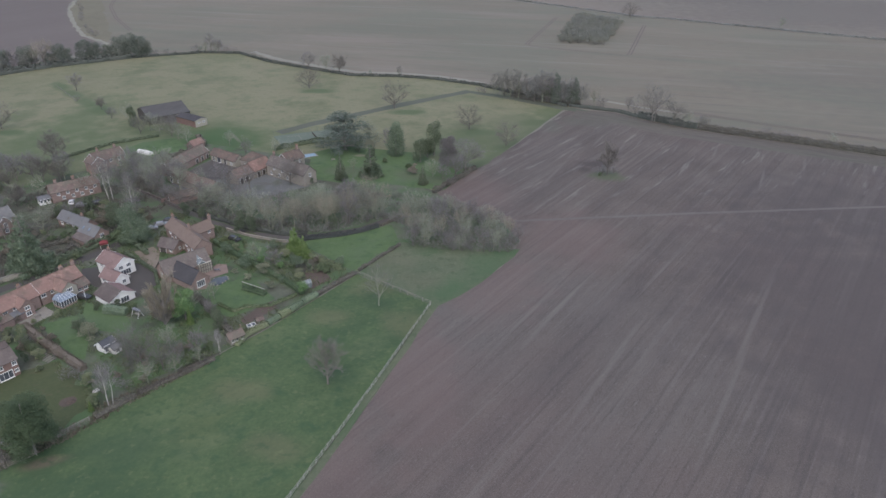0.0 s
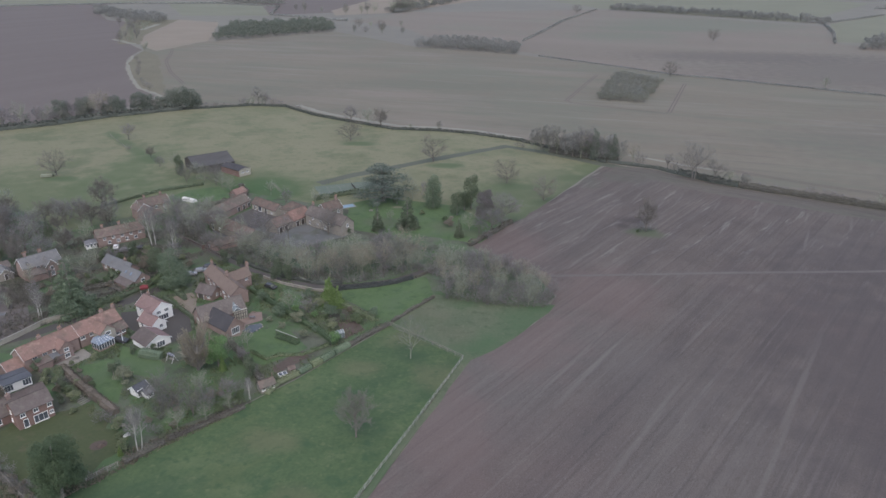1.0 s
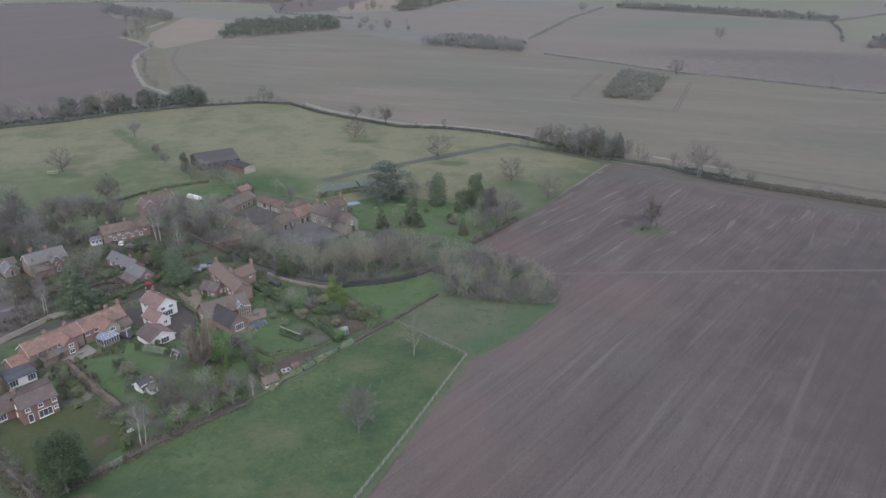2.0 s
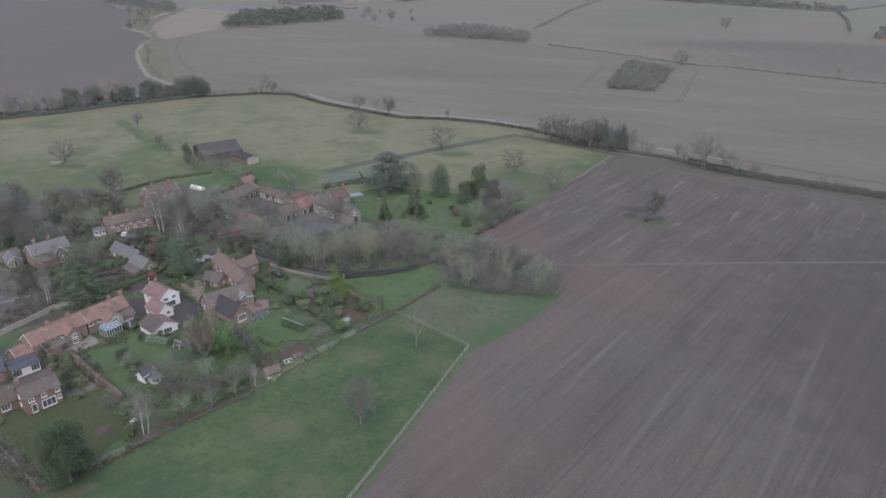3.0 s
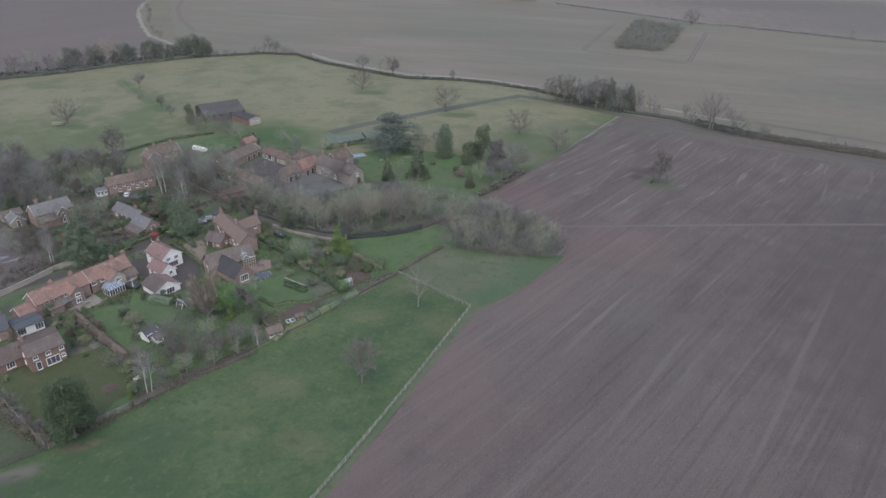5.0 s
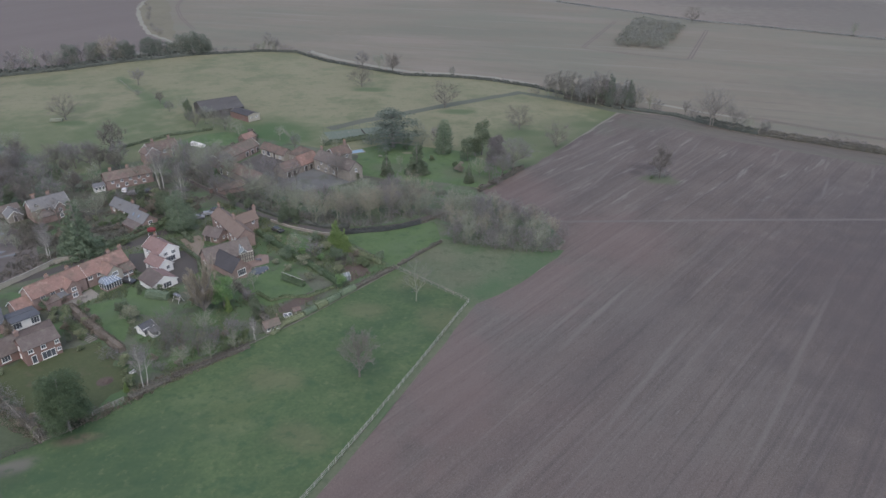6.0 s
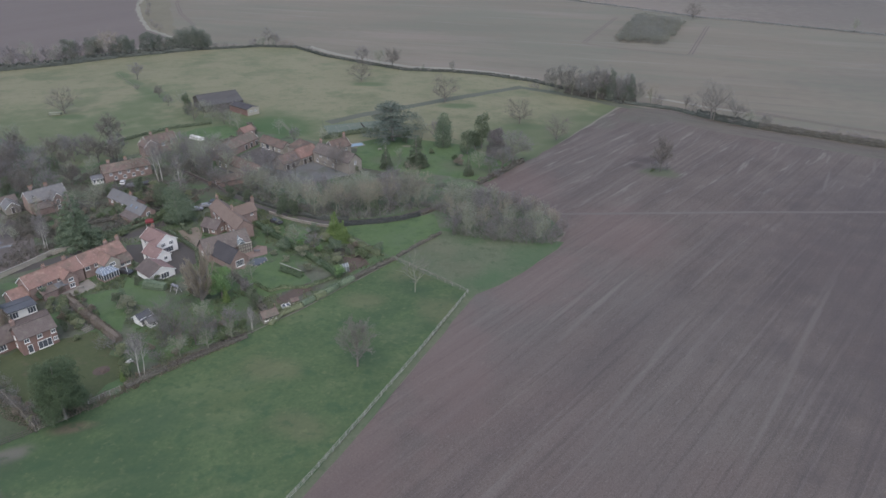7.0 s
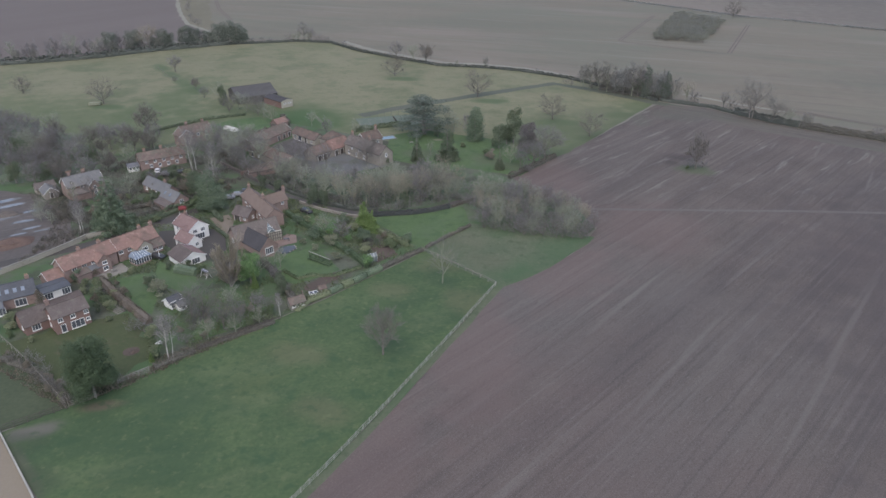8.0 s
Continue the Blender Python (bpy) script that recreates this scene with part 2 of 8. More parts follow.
zone(M["stubble"], (0.132, 0.128, 0.100), [(-190, 560, 90, 30), (-40, 600, 120, 30), (-120, 480, 60, 16)], 0.6)
M["bank"] = material("scrubby_bank", (0.118, 0.108, 0.078), (0.168, 0.152, 0.112), 0.3, 0.03, bump=0.4, contrast=0.8)
M["wheelmark"] = material("wheel_mark_soil", (0.105, 0.085, 0.078), (0.145, 0.120, 0.110), 0.6, 0.1, bump=0.2, contrast=0.8)
M["fallow"] = material("harrowed_soil", (0.150, 0.129, 0.108), (0.192, 0.166, 0.141), 0.4, 0.01, bump=0.2, stretch=(-25, 5), contrast=0.8)
overlay(M["fallow"], (0.160, 0.158, 0.126), 0.006, 0.5, 0.66, 0.5, None, 55)
zone(M["fallow"], (0.110, 0.098, 0.088), [(420, 700, 260, 150), (300, 820, 160, 60), (600, 620, 200, 200)], 0.6)
zone(M["fallow"], (0.132, 0.144, 0.110), [(360, 1280, 190, 170), (260, 1180, 120, 60), (200, 1060, 90, 70)], 0.6)
M["brownfield"] = material("brown_soil", (0.113, 0.094, 0.086), (0.143, 0.121, 0.112), 0.5, 0.02, bump=0.2, stretch=(60, 6), contrast=0.8)
M["tanfield"] = material("tan_stubble", (0.190, 0.160, 0.126), (0.230, 0.196, 0.160), 0.3, 0.02, bump=0.2, contrast=0.8)
M["winterwheat"] = material("winter_wheat", (0.146, 0.146, 0.108), (0.182, 0.180, 0.136), 0.2, 0.01, bump=0.2, contrast=0.8)
M["farland"] = material("far_farmland", (0.148, 0.136, 0.120), (0.184, 0.176, 0.148), 0.02, 0.003, bump=0, contrast=0.8)
M["garden"] = material("garden_ground", (0.077, 0.089, 0.063), (0.120, 0.122, 0.095), 1.6, 0.15, bump=0.6, contrast=0.7)
overlay(M["garden"], (0.066, 0.112, 0.050), 0.07, 0.44, 0.56, 0.85, None, 14)
overlay(M["garden"], (0.058, 0.056, 0.046), 0.12, 0.50, 0.62, 0.7, None, 64)
zone(M["garden"], (0.078, 0.074, 0.060), [(-130, 212, 30, 22), (-112, 236, 26, 12), (-90, 222, 16, 8), (-150, 190, 14, 14), (-40, 180, 10, 8)], 0.6)
M["lawn"] = material("lawn", (0.066, 0.106, 0.047), (0.093, 0.134, 0.063), 1.5, 0.12, bump=0.3, contrast=0.7)
overlay(M["lawn"], (0.050, 0.080, 0.040), 0.35, 0.52, 0.68, 0.6, None, 19)
overlay(M["lawn"], (0.084, 0.116, 0.066), 0.08, 0.48, 0.62, 0.6, None, 97)
overlay(M["lawn"], (0.048, 0.084, 0.046), 0.13, 0.54, 0.66, 0.5, None, 103)
zone(M["lawn"], (0.190, 0.178, 0.138), [(-35.2, 278.9, 2.6, 1.6)], 0.8, 0.2)
zone(M["lawn"], (0.094, 0.104, 0.070), [(-14, 256, 9, 7), (-2, 250, 8, 5), (-40, 260, 8, 6)], 0.6)
overlay(M["lawn"], (0.112, 0.136, 0.082), 0.5, 0.56, 0.72, 0.5, None, 83)
M["mosslawn"] = material("mossy_lawn", (0.051, 0.065, 0.031), (0.077, 0.088, 0.046), 1.2, 0.12, bump=0.3, contrast=0.8)
overlay(M["mosslawn"], (0.104, 0.088, 0.062), 0.22, 0.56, 0.70, 0.6)
overlay(M["mosslawn"], (0.052, 0.066, 0.036), 0.3, 0.54, 0.66, 0.5, None, 45)
M["soil"] = material("bare_soil", (0.072, 0.056, 0.048), (0.115, 0.090, 0.077), 2.5, 0.2, bump=0.8, contrast=0.8)
M["redsoil"] = material("red_brown_soil", (0.096, 0.066, 0.056), (0.150, 0.106, 0.090), 2.0, 0.2, bump=0.8, contrast=0.8)
M["mud"] = material("site_mud", (0.078, 0.066, 0.060), (0.126, 0.108, 0.098), 0.8, 0.08, bump=0.7, rough=0.6, contrast=0.7)
overlay(M["mud"], (0.075, 0.064, 0.058), 0.35, 0.52, 0.66, 0.7, (35, 5), 9)
overlay(M["mud"], (0.205, 0.185, 0.170), 0.3, 0.58, 0.72, 0.6, (35, 4), 67)
M["wetmud"] = material("wet_puddle", (0.150, 0.145, 0.145), (0.200, 0.195, 0.195), 0.8, 0.2, bump=0.05, rough=0.08, spec=0.5)
M["litter"] = material("leaf_litter", (0.083, 0.106, 0.073), (0.123, 0.153, 0.107), 1.5, 0.15, bump=0.5, contrast=0.8)
overlay(M["litter"], (0.074, 0.092, 0.056), 0.10, 0.44, 0.60, 0.8, None, 11)
M["brickpave"] = material("brick_paving", (0.175, 0.128, 0.112), (0.245, 0.185, 0.163), 3.0, 0.4, bump=0.3, contrast=0.8)
M["asphalt"] = material("asphalt", (0.063, 0.059, 0.057), (0.089, 0.081, 0.076), 4.0, 0.15, bump=0.2, contrast=0.8)
M["yard"] = material("worn_grey_yard", (0.104, 0.106, 0.106), (0.152, 0.152, 0.150), 1.2, 0.12, bump=0.3, contrast=0.8)
overlay(M["yard"], (0.098, 0.092, 0.076), 0.12, 0.48, 0.62, 0.7, None, 271)
overlay(M["yard"], (0.080, 0.096, 0.062), 0.09, 0.54, 0.66, 0.6, None, 277)
M["lanetar"] = material("muddy_lane", (0.068, 0.063, 0.060), (0.102, 0.093, 0.087), 2.0, 0.2, bump=0.3, contrast=0.8)
M["gravel"] = material("gravel", (0.152, 0.126, 0.100), (0.215, 0.181, 0.148), 5.0, 0.2, bump=0.5, contrast=0.8)
M["paving"] = material("stone_paving", (0.187, 0.170, 0.153), (0.272, 0.255, 0.225), 1.5, 0.3, bump=0.3, contrast=0.8)
M["sand"] = material("riding_sand", (0.198, 0.165, 0.125), (0.231, 0.195, 0.151), 3.0, 0.1, bump=0.3, contrast=0.8)
M["court"] = material("tennis_court", (0.100, 0.122, 0.098), (0.132, 0.155, 0.126), 2.0, 0.1, bump=0.05, contrast=0.8)
M["tile"] = material("clay_pantile", (0.196, 0.119, 0.102), (0.260, 0.169, 0.147), 3.0, 0.25, bump=0.6, each=0.15, contrast=0.8)
overlay(M["tile"], (0.17, 0.125, 0.10), 0.5, 0.55, 0.72, 0.7)
overlay(M["tile"], (0.130, 0.108, 0.090), 0.30, 0.48, 0.62, 0.55, None, 131)
overlay(M["tile"], (0.320, 0.222, 0.182), 0.9, 0.54, 0.68, 0.7, None, 23)
overlay(M["tile"], (0.135, 0.098, 0.082), 0.8, 0.55, 0.69, 0.75, None, 47)
M["oldtile"] = material("weathered_tile", (0.120, 0.087, 0.078), (0.166, 0.124, 0.112), 3.0, 0.3, bump=0.6, each=0.15, contrast=0.8)
overlay(M["oldtile"], (0.16, 0.14, 0.115), 0.6, 0.5, 0.7, 0.7)
overlay(M["oldtile"], (0.120, 0.112, 0.092), 0.32, 0.46, 0.60, 0.75, None, 143)
overlay(M["oldtile"], (0.200, 0.185, 0.155), 2.2, 0.56, 0.68, 0.6, None, 149)
overlay(M["oldtile"], (0.240, 0.180, 0.160), 0.9, 0.55, 0.69, 0.7, None, 29)
overlay(M["oldtile"], (0.110, 0.085, 0.075), 0.8, 0.55, 0.69, 0.75, None, 53)
M["housetile"] = material("mottled_brown_tile", (0.140, 0.105, 0.090), (0.200, 0.152, 0.130), 3.0, 0.3, bump=0.6, each=0.15, contrast=0.8)
overlay(M["housetile"], (0.190, 0.152, 0.126), 0.5, 0.54, 0.72, 0.6)
overlay(M["housetile"], (0.105, 0.085, 0.075), 0.9, 0.56, 0.72, 0.5, None, 31)
M["pinktile"] = material("pink_red_tile", (0.169, 0.114, 0.107), (0.227, 0.157, 0.148), 3.0, 0.3, bump=0.6, each=0.1, contrast=0.8)
overlay(M["pinktile"], (0.165, 0.110, 0.102), 0.9, 0.56, 0.72, 0.5, None, 63)
M["slate"] = material("slate", (0.119, 0.116, 0.117), (0.176, 0.172, 0.171), 3.0, 0.3, bump=0.4, rough=0.55, each=0.1, contrast=0.8)
overlay(M["slate"], (0.25, 0.235, 0.215), 1.0, 0.56, 0.72, 0.5, None, 37)
overlay(M["slate"], (0.085, 0.082, 0.085), 1.3, 0.58, 0.74, 0.5, None, 59)
M["darkroof"] = material("dark_tile", (0.052, 0.050, 0.054), (0.084, 0.080, 0.084), 3.0, 0.3, bump=0.4, rough=0.85, spec=0.1, contrast=0.8)
M["stoneroof"] = material("lichened_tile", (0.106, 0.090, 0.083), (0.162, 0.137, 0.127), 2.0, 0.3, bump=0.5, each=0.15, contrast=0.8)
M["brick"] = material("red_brick", (0.236, 0.170, 0.149), (0.323, 0.237, 0.209), 6.0, 0.4, bump=0.3, each=0.1, contrast=0.8)
M["darkbrick"] = material("dark_red_brick", (0.181, 0.115, 0.101), (0.249, 0.163, 0.142), 6.0, 0.4, bump=0.3, each=0.1, contrast=0.8)
M["browntile"] = material("dark_brown_tile", (0.093, 0.076, 0.072), (0.143, 0.118, 0.111), 3.0, 0.3, bump=0.6, each=0.15, contrast=0.8)
overlay(M["browntile"], (0.17, 0.16, 0.135), 0.6, 0.55, 0.75, 0.6)
M["farmtile"] = material("old_farm_tile", (0.115, 0.084, 0.072), (0.163, 0.120, 0.104), 3.0, 0.3, bump=0.6, each=0.15, contrast=0.8)
overlay(M["farmtile"], (0.19, 0.175, 0.15), 0.6, 0.55, 0.75, 0.6)
overlay(M["farmtile"], (0.085, 0.078, 0.066), 0.35, 0.46, 0.60, 0.7, None, 153)
overlay(M["farmtile"], (0.170, 0.158, 0.136), 2.2, 0.58, 0.70, 0.6, None, 159)
overlay(M["farmtile"], (0.085, 0.068, 0.062), 0.8, 0.55, 0.69, 0.7, None, 73)
overlay(M["browntile"], (0.085, 0.072, 0.066), 0.8, 0.55, 0.69, 0.7, None, 79)
overlay(M["stoneroof"], (0.215, 0.205, 0.175), 0.9, 0.55, 0.69, 0.6, None, 89)
overlay(M["stoneroof"], (0.085, 0.075, 0.068), 0.8, 0.56, 0.70, 0.6, None, 97)
overlay(M["pinktile"], (0.300, 0.205, 0.190), 1.0, 0.55, 0.69, 0.5, None, 101)
M["stone"] = material("rubble_stone", (0.230, 0.205, 0.176), (0.335, 0.302, 0.262), 4.0, 0.4, bump=0.4, contrast=0.8)
overlay(M["stone"], (0.115, 0.102, 0.088), 1.2, 0.55, 0.72, 0.6, None, 43)
overlay(M["brick"], (0.150, 0.108, 0.096), 0.9, 0.54, 0.68, 0.75, None, 13)
overlay(M["darkbrick"], (0.235, 0.175, 0.160), 1.0, 0.55, 0.70, 0.7, None, 27)
M["render"] = material("white_render", (0.690, 0.667, 0.638), (0.805, 0.782, 0.747), 1.5, 0.3, bump=0.05, contrast=0.8)
M["cream"] = material("cream_render", (0.324, 0.297, 0.248), (0.396, 0.369, 0.310), 1.5, 0.3, bump=0.05, contrast=0.8)
M["white"] = material("white_paint", (0.700, 0.689, 0.668), (0.806, 0.795, 0.774), 4.0, 0.6, bump=0.05, rough=0.5, contrast=0.8)
M["timber"] = material("weathered_timber", (0.205, 0.190, 0.165), (0.300, 0.280, 0.245), 5.0, 0.4, bump=0.3, contrast=0.8)
M["paletimber"] = material("pale_fence_timber", (0.270, 0.262, 0.232), (0.365, 0.355, 0.318), 5.0, 0.4, bump=0.2, each=0.3, contrast=0.8)
M["darkwood"] = material("dark_timber", (0.070, 0.062, 0.057), (0.110, 0.098, 0.090), 4.0, 0.4, bump=0.3, contrast=0.8)
M["tin"] = material("sheet_roofing", (0.062, 0.058, 0.056), (0.104, 0.097, 0.093), 0.8, 0.1, bump=0.1, rough=0.5, contrast=0.8, stretch=(60, 6))
M["pane"] = material("window_glass", (0.068, 0.075, 0.087), (0.112, 0.120, 0.135), 2.0, 0.5, bump=0, rough=0.05, spec=0.5)
M["glassroof"] = material("glass_roof", (0.160, 0.192, 0.232), (0.216, 0.248, 0.296), 1.0, 0.5, bump=0, rough=0.06, spec=0.5)
M["lead"] = material("lead_grey", (0.105, 0.108, 0.118), (0.160, 0.162, 0.172), 2.0, 0.3, bump=0.1, rough=0.5, contrast=0.8)
M["darkslate"] = material("dark_blue_slate", (0.062, 0.065, 0.074), (0.104, 0.108, 0.120), 2.0, 0.3, bump=0.2, rough=0.5, each=0.1, contrast=0.8)
M["pot"] = material("chimney_pot", (0.28, 0.17, 0.12), (0.36, 0.24, 0.18), 6.0, 1.0, bump=0.1)
M["bark"] = material("grey_bark", (0.154, 0.140, 0.129), (0.235, 0.216, 0.201), 3.0, 0.4, bump=0.5, contrast=0.8)
M["palebark"] = material("pale_lichened_bark", (0.167, 0.174, 0.131), (0.245, 0.256, 0.194), 3.0, 0.4, bump=0.5, each=0.3, contrast=0.8)
M["darkbark"] = material("dark_bark", (0.104, 0.093, 0.083), (0.161, 0.146, 0.129), 3.0, 0.4, bump=0.5, contrast=0.8)
M["birchbark"] = material("birch_bark", (0.301, 0.283, 0.260), (0.434, 0.415, 0.386), 3.0, 0.8, bump=0.2, contrast=0.8)
M["twig"] = material("bare_twigs", (0.194, 0.208, 0.166), (0.292, 0.311, 0.254), 1.0, 0.12, bump=0, island=0.5, each=0.2, contrast=0.9)
M["darktwig"] = material("dark_bare_twigs", (0.119, 0.108, 0.099), (0.186, 0.170, 0.156), 1.0, 0.12, bump=0, island=0.5, each=0.35, contrast=0.9)
M["redtwig"] = material("purple_twigs", (0.154, 0.145, 0.146), (0.229, 0.216, 0.218), 1.0, 0.12, bump=0, island=0.5, each=0.2, contrast=0.9)
M["greytwig"] = material("pale_grey_twigs", (0.129, 0.124, 0.117), (0.176, 0.171, 0.162), 1.0, 0.2, bump=0, island=0.5, each=0.2, contrast=0.9)
M["hazetwig"] = material("hazy_pale_twigs", (0.168, 0.162, 0.148), (0.228, 0.222, 0.204), 1.0, 0.2, bump=0, island=0.5, each=0.2, contrast=0.9)
M["tantwig"] = material("tan_twigs", (0.229, 0.202, 0.158), (0.322, 0.287, 0.233), 1.0, 0.2, bump=0, island=0.5, contrast=0.9)
M["leaf"] = material("dark_evergreen_leaf", (0.079, 0.101, 0.066), (0.143, 0.169, 0.110), 1.2, 0.2, bump=0, island=0.6, each=0.25, rough=0.6, contrast=0.9)
M["plumleaf"] = material("dark_purple_twigs", (0.104, 0.093, 0.095), (0.171, 0.154, 0.154), 1.2, 0.2, bump=0, island=0.6, contrast=0.9)
M["pineleaf"] = material("dark_pine_needle", (0.048, 0.073, 0.043), (0.096, 0.131, 0.073), 1.2, 0.2, bump=0, island=0.35, rough=0.7, contrast=0.9)
M["coniferleaf"] = material("green_conifer_needle", (0.089, 0.122, 0.083), (0.169, 0.211, 0.140), 0.9, 0.3, bump=0, island=0.6, each=0.1, rough=0.6, contrast=0.9)
M["blueleaf"] = material("blue_conifer_needle", (0.077, 0.101, 0.083), (0.150, 0.170, 0.147), 1.2, 0.2, bump=0, island=0.6, contrast=0.9)
M["greenleaf"] = material("ivy_leaf", (0.096, 0.166, 0.066), (0.176, 0.273, 0.120), 1.2, 0.2, bump=0, island=0.6, each=0.2, rough=0.55, contrast=0.9)
M["goldleaf"] = material("golden_conifer", (0.100, 0.154, 0.053), (0.183, 0.245, 0.098), 1.2, 0.3, bump=0, island=0.6, contrast=0.9)
M["shrubleaf"] = material("garden_shrub_leaf", (0.092, 0.123, 0.068), (0.204, 0.224, 0.139), 1.0, 0.2, bump=0, island=0.4, each=0.9, contrast=0.9)
M["paleleaf"] = material("pale_variegated_leaf", (0.137, 0.151, 0.101), (0.225, 0.233, 0.165), 1.0, 0.3, bump=0, island=0.6, each=0.4, contrast=0.9)
M["beech"] = material("clipped_beech_leaf", (0.114, 0.095, 0.078), (0.167, 0.143, 0.119), 1.0, 0.2, bump=0, island=0.6, contrast=0.9)
M["brownleaf"] = material("brown_beech_leaf", (0.141, 0.122, 0.096), (0.207, 0.184, 0.151), 1.0, 0.2, bump=0, island=0.6, each=0.3, contrast=0.9)
M["hedgeleaf"] = material("hedge_twig_leaf", (0.115, 0.107, 0.091), (0.181, 0.170, 0.150), 0.8, 0.06, bump=0, island=0.6, each=0.3, contrast=0.9)
# distance haze put into the base colours: paler and greyer than near foliage
M["hazehedge"] = material("hazed_winter_wood", (0.177, 0.178, 0.168), (0.244, 0.244, 0.232), 0.3, 0.02, bump=0, island=0.6, each=0.2, contrast=0.9)
M["hazeevergreen"] = material("hazed_evergreen_wood", (0.110, 0.127, 0.107), (0.177, 0.192, 0.160), 0.3, 0.02, bump=0, island=0.6, contrast=0.9)
M["darkhedge"] = material("dark_field_hedge", (0.071, 0.078, 0.068), (0.117, 0.124, 0.110), 0.8, 0.06, bump=0, island=0.6, each=0.2, contrast=0.9)
M["blackhedge"] = material("dense_dark_hedge", (0.050, 0.055, 0.054), (0.085, 0.091, 0.088), 0.8, 0.06, bump=0, island=0.6, contrast=0.9)
M["scrub"] = material("winter_scrub", (0.165, 0.171, 0.150), (0.248, 0.250, 0.230), 0.8, 0.06, bump=0, island=0.6, each=0.2, contrast=0.9)
M["olive"] = material("olive_copse", (0.154, 0.159, 0.134), (0.224, 0.227, 0.193), 0.8, 0.06, bump=0, island=0.6, contrast=0.9)
M["greenscrub"] = material("low_green_plants", (0.104, 0.131, 0.073), (0.174, 0.202, 0.114), 0.8, 0.1, bump=0, island=0.7, contrast=0.9)
M["pond"] = material("grey_cover", (0.075, 0.088, 0.105), (0.110, 0.125, 0.145), 1.0, 0.3, bump=0.1, rough=0.75, spec=0.1)
M["greyglass"] = material("greenhouse_glass", (0.14, 0.16, 0.165), (0.20, 0.225, 0.23), 1.0, 0.5, bump=0, rough=0.08, spec=0.5)
M["hedgecore"] = material("hedge_inside", (0.088, 0.083, 0.071), (0.127, 0.120, 0.100), 1.5, 0.2, bump=0.4)
M["verge"] = material("pale_dry_verge", (0.185, 0.176, 0.142), (0.245, 0.234, 0.195), 1.0, 0.1, bump=0.5, contrast=0.8)
M["footpath"] = material("trodden_soil", (0.107, 0.092, 0.086), (0.141, 0.126, 0.118), 0.6, 0.1, bump=0.2, contrast=0.8)
M["pooltarp"] = material("blue_pool_cover", (0.161, 0.241, 0.304), (0.198, 0.287, 0.356), 1.0, 0.3, bump=0.2, rough=0.4)
M["rubber"] = material("tyre_rubber", (0.03, 0.03, 0.03), (0.05, 0.05, 0.05), 5.0, 1.0, bump=0.1)
for key, lo in (("car_white", 0.45), ("car_silver", 0.22), ("car_dark", 0.05)):
    M[key] = material(key, (lo, lo, lo * 1.03), (lo * 1.1, lo * 1.1, lo * 1.14), 1.0, 0.5, bump=0, rough=0.25, spec=0.5)
M["red"] = material("red_canvas", (0.150, 0.038, 0.041), (0.203, 0.053, 0.056), 2.0, 0.5, bump=0.2)


# ---- building blocks ----
class Geo:
    """Collects corners and faces of one mesh."""

    def __init__(self, m=None):
        self.v, self.f, self.m = [], [], m or Matrix.Identity(4)

    def face(self, pts):
        n = len(self.v)
        self.v += [tuple(self.m @ Vector(p)) for p in pts]
        self.f.append(tuple(range(n, n + len(pts))))

    def hull(self, pts, faces):
        n = len(self.v)
        self.v += [tuple(self.m @ Vector(p)) for p in pts]
        self.f += [tuple(n + i for i in fc) for fc in faces]

    def box(self, x0, x1, y0, y1, z0, z1):
        self.hull([(x0, y0, z0), (x1, y0, z0), (x1, y1, z0), (x0, y1, z0), (x0, y0, z1), (x1, y0, z1), (x1, y1, z1), (x0, y1, z1)],
                  [(3, 2, 1, 0), (4, 5, 6, 7), (0, 1, 5, 4), (1, 2, 6, 5), (2, 3, 7, 6), (3, 0, 4, 7)])

    def slab(self, a, b, c, d, thick):
        """A roof slope: four corners of its top, with thickness below."""
        top = [Vector(p) for p in (a, b, c, d)]
        low = [p - Vector((0, 0, thick)) for p in top]
        self.hull([*top, *low], [(0, 1, 2, 3), (7, 6, 5, 4), (0, 4, 5, 1), (1, 5, 6, 2), (2, 6, 7, 3), (3, 7, 4, 0)])

    def tube(self, a, b, ra, rb, n=5):
        a, b = Vector(a), Vector(b)
        d = (b - a).normalized()
        u = d.orthogonal().normalized()
        w = d.cross(u)
        pts = []
        for p, r in ((a, ra), (b, rb)):
            pts += [p + (u * math.cos(2 * math.pi * i / n) + w * math.sin(2 * math.pi * i / n)) * r for i in range(n)]
        self.hull(pts, [(i, (i + 1) % n, n + (i + 1) % n, n + i) for i in range(n)] + [tuple(range(n, 2 * n))])

    def lathe(self, rings, n=10):
        """Rings of (radius, height) about the z axis."""
        pts = [(r * math.cos(2 * math.pi * i / n), r * math.sin(2 * math.pi * i / n), z) for r, z in rings for i in range(n)]
        k = len(rings)
        self.hull(pts, [(j * n + i, j * n + (i + 1) % n, (j + 1) * n + (i + 1) % n, (j + 1) * n + i) for j in range(k - 1) for i in range(n)]
                  + [tuple(range((k - 1) * n, k * n)), tuple(range(n - 1, -1, -1))])

    def mesh(self, name, mat, smooth=False):
        me = bpy.data.meshes.new(name)
        me.from_pydata(self.v, [], self.f)
        me.materials.append(mat)
        if smooth:
            me.polygons.foreach_set("use_smooth", [True] * len(me.polygons))
        return me


def part(name, geo, mat, parent, label="", smooth=False):
    ob = new(name, geo.mesh(name, mat, smooth) if isinstance(geo, Geo) else geo)
    ob.parent = parent
    if label:
        ob["label"] = label
    return ob


